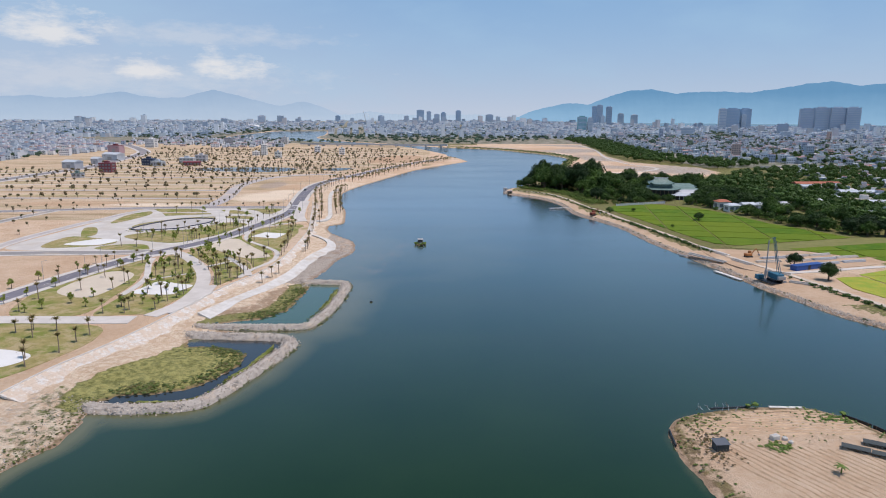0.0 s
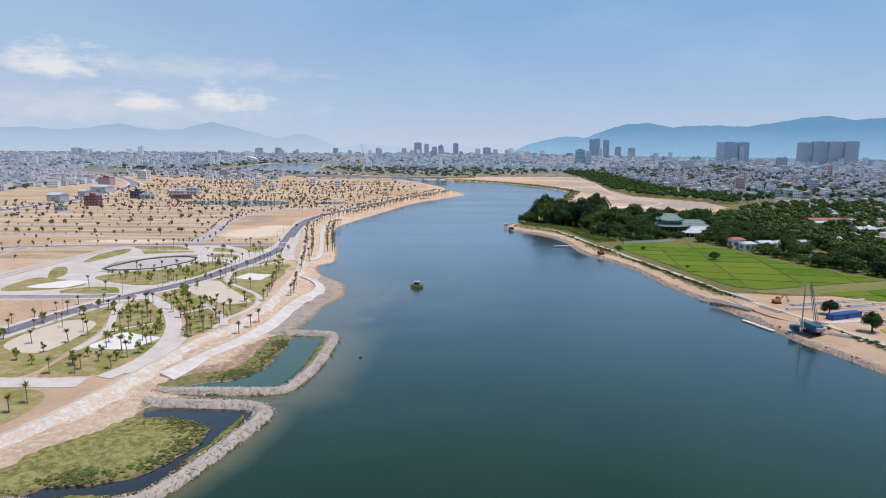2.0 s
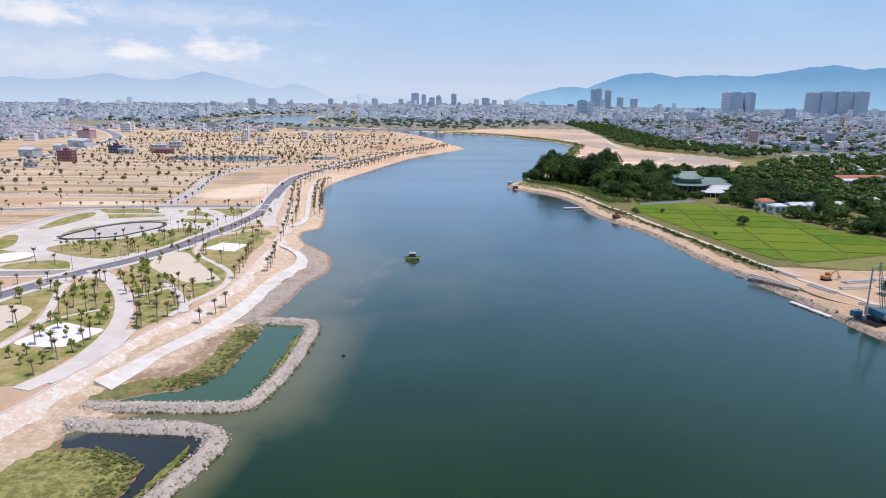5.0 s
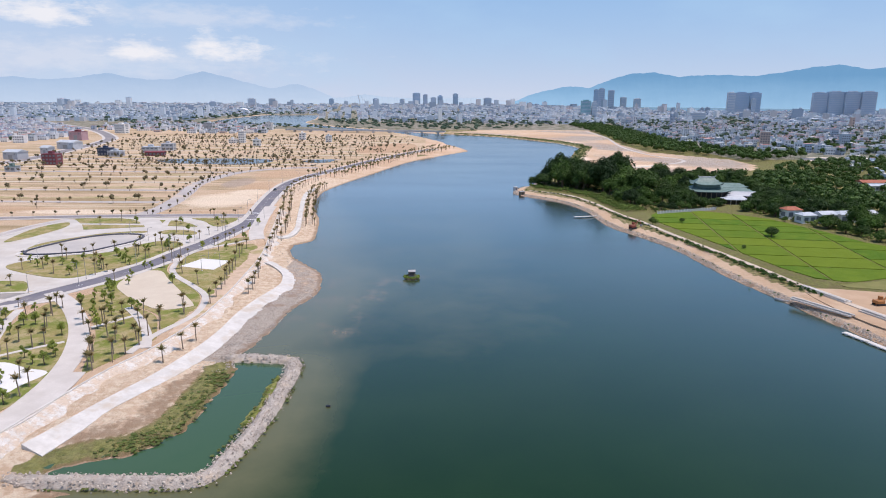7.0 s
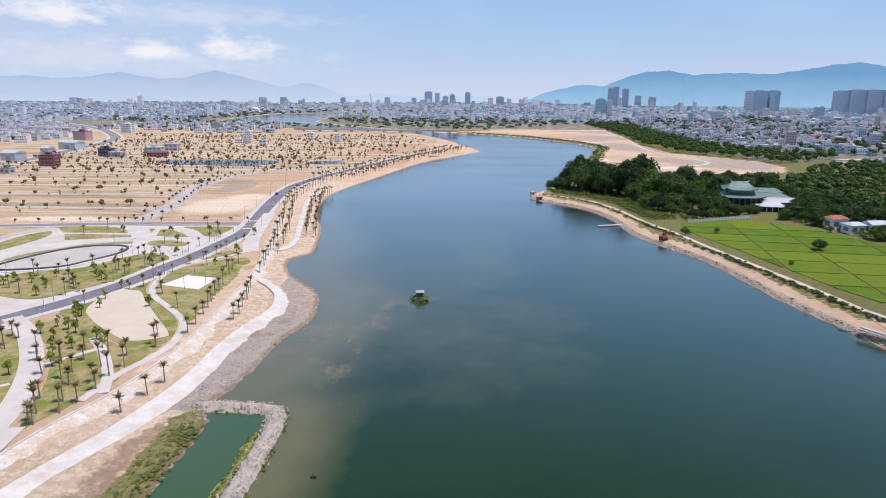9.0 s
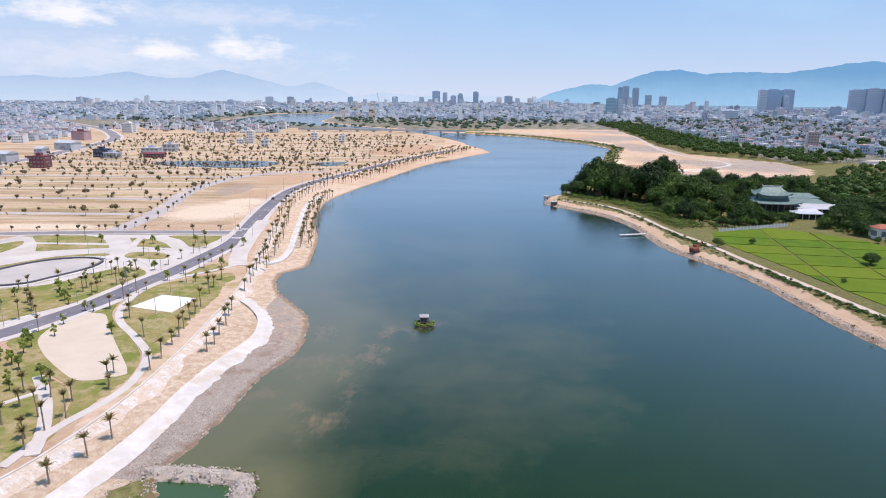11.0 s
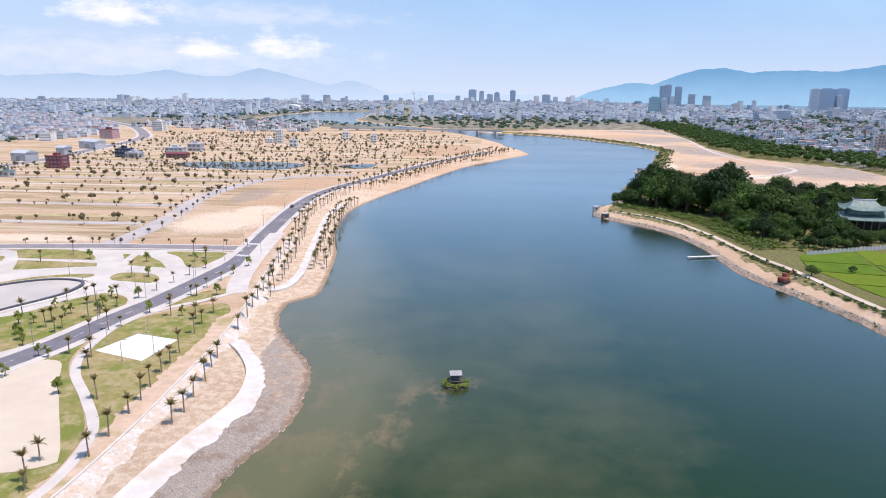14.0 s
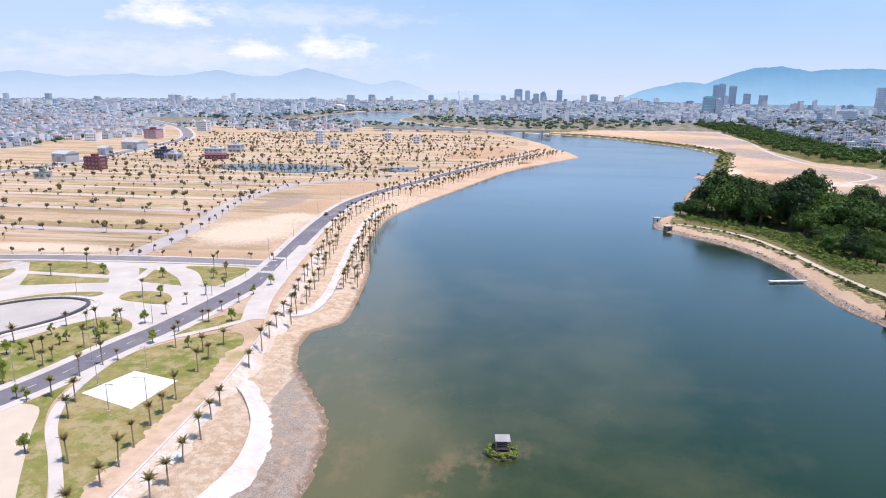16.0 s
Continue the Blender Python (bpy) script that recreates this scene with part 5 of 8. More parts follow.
# more palms scattered over the lawns
for poly, gap, seed in ((LAWNS_EAST[2], 5.0, 3), (LAWNS_EAST[3], 6.5, 4), (LAWNS_EAST[4], 12.0, 5), (LAWNS_PLAZA[5], 7.5, 6), (LAWNS_EAST[1], 6.0, 8)):
    r = random.Random(seed)
    poly = np.array(poly, float)
    pts = np.array([(r.uniform(poly[:, 0].min(), poly[:, 0].max()), r.uniform(poly[:, 1].min(), poly[:, 1].max())) for _ in range(500)])
    taken = []
    for x, y in pts[inside(pts, poly) & (distance(pts, poly, True) > 0.8)]:
        if all((x - u) ** 2 + (y - v) ** 2 > gap * gap for u, v in taken) and r.random() < 0.6 and not (-108 < x < -82 and 297 < y < 338):
            taken.append((x, y))
            plant_palm(x, y, Z, None, r.uniform(0.8, 1.05))
# rows along the river edge
edge_rows = spline([q for q in PARK_EDGE if q[1] > 360], 7.5)
for k, (x, y) in enumerate(edge_rows):
    if 366 < y < 640:
        plant_palm(x + 2.0 + rnd.uniform(-0.6, 0.6), y + rnd.uniform(-1, 1), 2.6 if y > 520 else 2.1)
        if y > 395:
            plant_palm(x + 5.5 + rnd.uniform(-0.8, 0.8), y + 3.5 + rnd.uniform(-1, 1), 2.05)
for k, (x, y) in enumerate(spline(PROM_N, 6.0)):
    if y > 432:
        plant_palm(x + 4.2 + rnd.uniform(-0.8, 0.8), y + rnd.uniform(-1, 1), 1.65)
        plant_palm(x + 7.5 + rnd.uniform(-0.8, 0.8), y + 3 + rnd.uniform(-1, 1), 1.1)
for k, (x, y) in enumerate(spline(MAIN, 9.0)):
    if 205 < y < 300 or 330 < y < 432:
        plant_palm(x - 7.6, y + rnd.uniform(-1, 1), Z, 2, 0.8)
        plant_palm(x + 7.4, y + 4 + rnd.uniform(-1, 1), Z, 2, 0.75)

# small street trees on the building plots, and far palm rows
n = Nodes("dry_weeds", 0.95, 0.1)
M_WEEDS = n.done(n.mix(n.span(n.noise(0.25, 6, 0.7), 0.4, 0.6), (0.50, 0.39, 0.26), n.mix(n.noise(1.5, 5), (0.23, 0.225, 0.08), (0.38, 0.32, 0.16))))
spots = []
for row_y in (505, 557, 600, 634, 668, 705, 735, 784, 831, 887, 939, 992, 1040, 1090, 1140):
    x = -190.0 if row_y < 700 else -110.0
    lo = float(np.interp(row_y, [500, 690, 780, 1140], [-640, -640, -408, -470]))
    hi = np.interp(row_y, park_edge[:, 1], park_edge[:, 0]) - 45 if row_y > 700 else -172
    laid("road", ribbon_mesh("road", np.stack([np.linspace(lo, hi, 30), np.full(30, float(row_y))], 1), 6.0, Z + 0.06, 0.3, M_STREET if row_y in (505, 557, 668, 784) else M_SANDPIT),
         "dusty street between empty building plots", "road", "", "structure")
    for k in range(5):
        x0 = lo + (hi - lo) * (k + 0.1) / 5
        x1 = lo + (hi - lo) * (k + 0.1 + rnd.uniform(0.6, 1.0)) / 5
        yy = row_y + rnd.uniform(11, 17)
        laid("weed_strip", patch_mesh("weed_strip", spline([(x0, yy), ((x0 + x1) / 2, yy - 2.2), (x1, yy), ((x0 + x1) / 2, yy + rnd.uniform(3, 9))], 6, True), Z + 0.04, 0.2, M_WEEDS),
             "thin dry weeds on an empty plot", "weeds", "", "stuff")
    for off in (-5.0, 5.0):
        x = lo
        while x < hi:
            if rnd.random() < (0.6 if row_y < 640 else 0.8):
                s = rnd.choice((0.6, 0.8, 1.0, 1.2, 1.7)) * rnd.uniform(0.9, 1.1)
                spots.append((x, row_y + off + rnd.uniform(-0.8, 0.8), Z - 0.05, 3.4 * s, 3.3 * s))
            x += rnd.uniform(7.0, 11.0)
for k in range(800):
    x, y = rnd.uniform(-420, -60), rnd.uniform(690, 1180)
    if x < np.interp(y, park_edge[:, 1], park_edge[:, 0]) - 30:
        spots.append((x, y, Z - 0.05, rnd.uniform(2.5, 4.5), rnd.uniform(2, 3.2)))
for k, (x, y) in enumerate(spline(STREET, 11.0)):
    for o in (-4.6, 4.6):
        spots.append((x + o, y, Z - 0.05, 3.2, 2.6))
for k, (x, y) in enumerate(spline(ROAD_NORTH, 9.0)):
    spots.append((x - 1.5, y + 5.4, Z - 0.05, 3.4, 2.4))
for k in range(60):
    spots.append((rnd.uniform(-420, -225), rnd.uniform(320, 500), Z - 0.05, rnd.uniform(2.5, 4), rnd.uniform(2, 3)))
for k in range(46):
    a = rnd.uniform(0, 6.28)
    spots.append((-222 + 64 * math.cos(a), 761 + 34 * math.sin(a), Z - 0.05, rnd.uniform(4, 6), rnd.uniform(2.4, 3.4)))
woods("street_trees", spots, M_YOUNG, "small brown-green street trees in rows on empty plots", "street trees", 2, 16)
spots = []
for k, (x, y) in enumerate(spline([q for q in PARK_EDGE if q[1] > 600], 6.5)):
    if y > 636:
        for o in (1.5, 6, 11, -8, -14):
            if rnd.random() < 0.85:
                spots.append((x + o + rnd.uniform(-1.5, 1.5), y + rnd.uniform(-3, 3), 1.9 if o > 0 else Z - 0.05, rnd.uniform(4.5, 6.5), rnd.uniform(2.0, 2.8)))
woods("palm_rows", spots, M_PALM, "rows of young palms along the far river edge", "palm trees", 1, 26)

# ---- east bank: woods ----
def scatter(poly, gap, seed, tries=12000, blocked=()):
    r = random.Random(seed)
    poly = np.array(poly, float)
    lo, hi = poly.min(0), poly.max(0)
    pts = np.array([(r.uniform(lo[0], hi[0]), r.uniform(lo[1], hi[1])) for _ in range(tries)])
    pts = pts[inside(pts, poly)]
    cells, out = {}, []
    for x, y in pts:
        if any(a < x < c and b < y < d for a, b, c, d in blocked):
            continue
        i, j = int(x // gap), int(y // gap)
        if all((x - u) ** 2 + (y - v) ** 2 > gap * gap for a in (-1, 0, 1) for b in (-1, 0, 1) for u, v in cells.get((i + a, j + b), ())):
            cells.setdefault((i, j), []).append((x, y))
            out.append((x, y))
    return out


HOUSES_E = ((170, 500, 215, 556), (192, 434, 258, 462), (318, 575, 368, 600))
TREES = [broadleaf(21, 12.0, 15.0, "large dark-green broadleaf tree on the river bank", M_LEAF, 15, 185, 0.47),
         broadleaf(22, 10.0, 12.5, "dense dark-green broadleaf tree on the river bank", M_LEAF, 13, 185, 0.45),
         broadleaf(23, 13.5, 13.0, "tall dark-green tree with an uneven crown", M_LEAF, 14, 185, 0.47),
         broadleaf(24, 5.5, 6.0, "low bright-green garden tree", M_BRIGHTLEAF, 9, 80, 0.35)]
tree_used = [False] * 4


def plant_tree(x, y, k, s=1.0, z=2.0):
    m = pose(x, y, z - 0.1, 0, 0, rnd.uniform(0, 360)) @ Matrix.Diagonal((s, s, s * rnd.uniform(0.85, 1.15), 1))
    if not tree_used[k]:
        TREES[k].matrix_world, tree_used[k] = m, True
    else:
        copy_thing(TREES[k], pose(0, 0, 0)).matrix_basis = m


WOOD_TIP = [(75, 606), (80, 588), (104, 571), (124, 558), (150, 545), (166, 552), (172, 566), (226, 562), (262, 560), (300, 600), (300, 645), (235, 640), (160, 640), (112, 630)]
WOOD_EAST = [(188, 486), (197, 466), (205, 440), (213, 402), (236, 358), (280, 350), (300, 420), (300, 555), (225, 560), (216, 520)]
GARDEN = [(112, 543), (120, 512), (128, 492), (150, 492), (168, 496), (168, 545), (140, 545), (122, 553)]
far_spots = []
for x, y in scatter(WOOD_TIP, 10.0, 31, 9000, HOUSES_E):
    if y < 640 and x < 235:
        plant_tree(x, y, rnd.choice((0, 1, 2)), rnd.choice((0.8, 1.0, 1.2, 1.35, 1.5)) * rnd.uniform(0.9, 1.1) * (1.15 if 84 < x < 150 else 0.72))
    else:
        far_spots.append((x, y, 1.9, rnd.uniform(7, 11), rnd.uniform(9, 14)))
for x, y in scatter(WOOD_EAST, 7.4, 32, 9000, HOUSES_E):
    if x < 250:
        plant_tree(x, y, rnd.choice((0, 1, 1, 2, 3)), rnd.uniform(0.5, 0.98))
    else:
        far_spots.append((x, y, 1.9, rnd.uniform(6, 10), rnd.uniform(8, 12)))
for x, y in scatter(GARDEN, 7.0, 33, 3000):
    plant_tree(x, y, rnd.choice((3, 3, 1, 0, 2)), rnd.uniform(0.55, 0.9))
for x, y in scatter([(330, 790), (335, 830), (275, 908), (270, 1020), (300, 1320), (305, 1600), (380, 1600), (370, 1330), (345, 1020), (365, 930), (430, 840)], 9.5, 34, 16000):
    far_spots.append((x, y, 1.9, rnd.uniform(6, 10), rnd.uniform(8, 12)))
for x, y in scatter([(300, 350), (290, 655), (306, 690), (345, 742), (450, 798), (640, 808), (620, 500), (520, 330)], 9.0, 35, 12000, HOUSES_E):
    far_spots.append((x, y, 1.9, rnd.uniform(5, 9), rnd.uniform(6, 10)))
for x, y in scatter([(430, 880), (460, 1000), (700, 1250), (1100, 1250), (900, 850)], 20, 36, 9000):
    far_spots.append((x, y, 1.9, rnd.uniform(5, 9), rnd.uniform(8, 13)))
low_spots = []
for poly, nn in ((WOOD_TIP, 420), (WOOD_EAST, 420), (GARDEN, 60)):
    for x, y in scatter(poly, 3.2, 41 + nn, 5000, HOUSES_E)[:nn]:
        if x < 250:
            low_spots.append((x, y, 1.9, rnd.uniform(1.5, 3.4), rnd.uniform(2.5, 4.5)))
woods("woodland", far_spots, M_GROVE, "dense green woodland behind the river bank", "woods", 4, 30)
woods("thicket", low_spots, M_GROVE, "low green thicket under the trees", "thicket", 2, 18, False)
spots = []
for x, y in scatter([(-250, 1640), (-60, 1400), (60, 1330), (310, 1620), (700, 1700), (800, 1950), (100, 1760), (-180, 1850), (-300, 1800)], 24, 37, 14000):
    spots.append((x, y, 2.6, rnd.uniform(6, 11), rnd.uniform(12, 20)))
for x, y in scatter([(-1500, 900), (-480, 860), (-640, 1350), (-600, 1700), (-1500, 2300), (-2300, 2300)], 21, 38, 14000):
    if x < np.interp(y, west_road[:, 1], west_road[:, 0]) - 110:
        if rnd.random() < 0.85 and math.sin(x * 0.011) + math.sin(y * 0.013 + 1) > -0.3:
            spots.append((x, y, 2.6, rnd.uniform(6, 11), rnd.uniform(9, 18)))
for x, y in scatter([(360, 960), (480, 880), (900, 830), (1500, 1500), (900, 1700), (400, 1620), (380, 1300)], 24, 46, 9000):
    if math.sin(x * 0.013) + math.sin(y * 0.017 + 1) > -0.5:
        spots.append((x, y, 1.8, rnd.uniform(7, 11), rnd.uniform(8, 17)))
for x, y in scatter([(-640, 1340), (-400, 1230), (-290, 1250), (-300, 1390), (-420, 1560), (-660, 1600)], 24, 47, 5000):
    spots.append((x, y, 2.6, rnd.uniform(5, 9), rnd.uniform(8, 14)))
for x, y in scatter([(450, 1200), (340, 1600), (500, 2600), (2200, 2600), (1300, 1200)], 36, 39, 14000):
    spots.append((x, y, 1.8, rnd.uniform(6, 11), rnd.uniform(14, 26)))
for x, y in scatter([(-900, 1750), (-330, 1420), (-120, 1390), (-230, 1480), (-500, 1660)], 22, 40, 9000):
    spots.append((x, y, 2.6, rnd.uniform(5, 9), rnd.uniform(10, 16)))
for x, y in scatter([(-1900, 1700), (-640, 1700), (-420, 2420), (-430, 3000), (-2800, 3000)], 34, 48, 14000):
    spots.append((x, y, 2.6, rnd.uniform(6, 11), rnd.uniform(14, 30)))
for x, y in scatter([(-240, 1820), (0, 1700), (700, 1650), (1400, 1700), (2300, 2300), (1800, 2950), (-380, 3000), (-330, 2000)], 36, 49, 14000):
    if math.sin(x * 0.009) + math.sin(y * 0.008 + 1) > -0.4:
        spots.append((x, y, 2.4, rnd.uniform(6, 11), rnd.uniform(14, 28)))
woods("town_trees", spots, M_HAZYLEAF, "green trees between the houses of the town, greyed for haze", "trees", 2, 7, False)


# undergrowth between the levee path and the woods
spots = []
for x, y in scatter([(71, 590), (83, 571), (97, 556), (106, 535), (109.5, 500), (113, 482), (128, 484), (124, 512), (116, 545), (102, 568), (86, 584), (76, 597)], 1.35, 44, 12000):
    spots.append((x, y, 1.9, rnd.uniform(0.8, 3.0), rnd.uniform(1.4, 3.4)))
for x, y in scatter([(186, 488), (196, 464), (206, 430), (212, 402), (233, 358), (240, 362), (220, 405), (214, 440), (203, 470), (192, 492)], 2.4, 45, 3000):
    spots.append((x, y, 1.9, rnd.uniform(1.2, 3.2), rnd.uniform(2.0, 4.2)))
woods("undergrowth", spots, M_BRIGHTLEAF, "bright green undergrowth at the edge of the woods", "undergrowth", 2, 30, False)


# ---- the town ----
def town_material(name, stops):
    n = Nodes(name, 0.8, 0.25)
    c = n.ramp(n.island(), stops, True)
    return n.done(n.mix(n.span(n.noise(0.4, 4), 0.35, 0.7, 0, 0.25), c, (0.35, 0.34, 0.34)))


# Haze is painted in: far walls and roofs pale blue, near walls slightly blue.
M_HAZYWALL = town_material("hazy_town_walls", [(0, (0.72, 0.76, 0.82)), (0.25, (0.46, 0.54, 0.64)), (0.45, (0.82, 0.83, 0.85)), (0.66, (0.34, 0.42, 0.53)), (0.86, (0.62, 0.60, 0.62))])
M_HAZYROOF = town_material("hazy_town_roofs", [(0, (0.58, 0.63, 0.70)), (0.3, (0.36, 0.42, 0.50)), (0.55, (0.76, 0.78, 0.81)), (0.72, (0.44, 0.50, 0.58)), (0.86, (0.52, 0.30, 0.28))])
M_TOWNWALL = town_material("town_walls", [(0, (0.68, 0.71, 0.76)), (0.28, (0.50, 0.55, 0.62)), (0.45, (0.82, 0.81, 0.80)), (0.58, (0.42, 0.48, 0.57)), (0.7, (0.73, 0.74, 0.77)),
                                          (0.86, (0.38, 0.46, 0.58)), (0.94, (0.58, 0.42, 0.36))])
M_TOWNROOF = town_material("town_roofs", [(0, (0.60, 0.60, 0.61)), (0.22, (0.42, 0.43, 0.45)), (0.40, (0.62, 0.60, 0.58)), (0.50, (0.52, 0.20, 0.16)), (0.74, (0.36, 0.44, 0.55)),
                                          (0.86, (0.50, 0.44, 0.38)), (0.92, (0.60, 0.33, 0.28))])


M_TOWNPANE = plain("town_window", (0.09, 0.11, 0.145), 0.3)


def add_box(verts, faces, idx, cx, cy, z0, w, d, h, c, s, mats=(0, 1)):
    b = len(verts)
    for z in (z0, z0 + h):
        for ux, uy in ((-w, -d), (w, -d), (w, d), (-w, d)):
            verts.append((cx + (ux * c - uy * s) / 2, cy + (ux * s + uy * c) / 2, z))
    faces += [(b, b + 1, b + 5, b + 4), (b + 1, b + 2, b + 6, b + 5), (b + 2, b + 3, b + 7, b + 6), (b + 3, b, b + 4, b + 7)]
    idx += [mats[0]] * 4
    t = len(verts)
    for ux, uy in ((-w, -d), (w, -d), (w, d), (-w, d)):
        verts.append((cx + (ux * c - uy * s) / 2 * 1.03, cy + (ux * s + uy * c) / 2 * 1.03, z0 + h + 0.03))
    faces.append((t, t + 1, t + 2, t + 3))
    idx.append(mats[1])


def windows_on(verts, faces, idx, cx, cy, z0, w, d, h, c, s):
    floors = max(1, int(h // 3.4))
    cols = max(1, int(w // 2.6))
    for f in range(floors):
        for k in range(cols):
            u = -w / 2 + (k + 0.5) * w / cols
            hw, lo, hi = w / cols * 0.28, z0 + f * 3.4 + 1.0, z0 + f * 3.4 + 2.5
            b = len(verts)
            for uu, z in ((u - hw, lo), (u + hw, lo), (u + hw, hi), (u - hw, hi)):
                uy = -d / 2 - 0.04
                verts.append((cx + uu * c - uy * s, cy + uu * s + uy * c, z))
            faces.append((b, b + 1, b + 2, b + 3))
            idx.append(2)


def town(name, poly, gap, seed, sizes, label, z=2.6, glazed=True, keep=0.9, tall=0.03, turn=0.12, blocked=None):
    r = random.Random(seed)
    poly = np.array(poly, float)
    lo, hi = poly.min(0), poly.max(0)
    verts, faces, idx = [], [], []
    pts = []
    c0, s0 = math.cos(turn), math.sin(turn)
    mid = poly.mean(0)
    span = int(np.hypot(*(hi - lo)) / gap) + 2
    for i in range(-span // 2, span // 2):
        for j in range(-span // 2, span // 2):
            u, v = i * gap + (gap * 0.5 if i % 6 == 0 else 0), j * gap * 1.35
            pts.append((mid[0] + u * c0 - v * s0 + r.uniform(-0.16, 0.16) * gap, mid[1] + u * s0 + v * c0 + r.uniform(-0.2, 0.2) * gap))
    pts = np.array(pts)
    ok = inside(pts, poly)
    for x, y in pts[ok]:
        if r.random() > keep or (blocked is not None and blocked(x, y)):
            continue
        a = turn + r.choice((0, 0, 0, 1.5708)) + r.uniform(-0.08, 0.08)
        w, d = r.uniform(*sizes[0]), r.uniform(*sizes[0]) * 1.4
        h = r.uniform(*sizes[1]) * (r.uniform(1.8, 3.2) if r.random() < tall else 1)
        c, s = math.cos(a), math.sin(a)
        add_box(verts, faces, idx, x, y, z - 0.3, w, d, h, c, s)
        if r.random() < 0.55:
            add_box(verts, faces, idx, x + r.uniform(-0.2, 0.2) * w, y + r.uniform(-0.2, 0.2) * d, z - 0.3 + h, w * 0.45, d * 0.35, r.uniform(2.0, 3.2), c, s)
        if glazed:
            for q in range(4):
                aa = a + q * 1.5708
                if math.cos(aa) > 0.1:
                    ww, dd = (w, d) if q % 2 == 0 else (d, w)
                    windows_on(verts, faces, idx, x, y, z - 0.3, ww, dd, h, math.cos(aa), math.sin(aa))
    me = mesh_of(name, verts, faces, [M_TOWNWALL if glazed else M_HAZYWALL, M_TOWNROOF if glazed else M_HAZYROOF, M_TOWNPANE])
    me.polygons.foreach_set("material_index", idx)
    return laid(name, me, label, "houses", "", "stuff")


def west_block(x, y):
    return x > np.interp(y, west_road[:, 1], west_road[:, 0]) - (150 if y < 1000 else 40)


town("town_west", [(-1100, 800), (-560, 830), (-560, 1300), (-700, 1480), (-720, 1750), (-1700, 1750)], 15.5, 51, ((6, 10), (5, 11)), "dense pale low-rise houses of the town", blocked=west_block, tall=0.0)
town("town_lagoon", [(-640, 1340), (-400, 1230), (-290, 1250), (-300, 1390), (-420, 1560), (-660, 1600)], 17, 60, ((6, 11), (4, 9)), "pale houses between the plots and the lagoon", tall=0.0, keep=0.7,
     blocked=lambda x, y: (x + 312) ** 2 + (y - 1360) ** 2 < 400 or (x + 420) ** 2 + (y - 1345) ** 2 < 500)
town("town_far_west", [(-1750, 1700), (-640, 1700), (-600, 2400), (-400, 2420), (-430, 3000), (-2800, 3000)], 25, 52, ((8, 14), (5, 12)), "low-rise town paled by a painted haze tint", tall=0.02, glazed=False)
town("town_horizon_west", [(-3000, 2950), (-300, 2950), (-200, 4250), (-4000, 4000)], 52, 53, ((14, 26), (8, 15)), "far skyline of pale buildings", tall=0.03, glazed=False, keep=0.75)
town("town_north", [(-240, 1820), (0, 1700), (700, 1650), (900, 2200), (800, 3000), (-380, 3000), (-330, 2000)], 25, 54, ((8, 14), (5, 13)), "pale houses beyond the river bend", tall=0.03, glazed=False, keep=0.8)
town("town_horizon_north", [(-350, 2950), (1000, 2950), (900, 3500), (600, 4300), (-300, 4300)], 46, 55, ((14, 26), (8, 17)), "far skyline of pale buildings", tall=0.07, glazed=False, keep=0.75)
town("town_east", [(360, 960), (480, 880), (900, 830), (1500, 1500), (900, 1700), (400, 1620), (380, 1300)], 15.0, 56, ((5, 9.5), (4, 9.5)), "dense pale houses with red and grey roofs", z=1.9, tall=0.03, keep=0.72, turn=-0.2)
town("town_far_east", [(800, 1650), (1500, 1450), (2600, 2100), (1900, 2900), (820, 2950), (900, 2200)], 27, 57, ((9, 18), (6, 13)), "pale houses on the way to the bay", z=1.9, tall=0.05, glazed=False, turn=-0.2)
town("village", [(255, 470), (268, 360), (420, 330), (640, 480), (700, 830), (480, 860), (330, 640), (330, 520)], 25, 58, ((7, 12), (3.5, 6.0)), "low village houses with tin and tile roofs among trees", z=1.9, keep=0.7, tall=0.0, turn=-0.35)


# ---- buildings as single things ----
M_PANE = plain("dull_window", (0.17, 0.19, 0.22), 0.3)


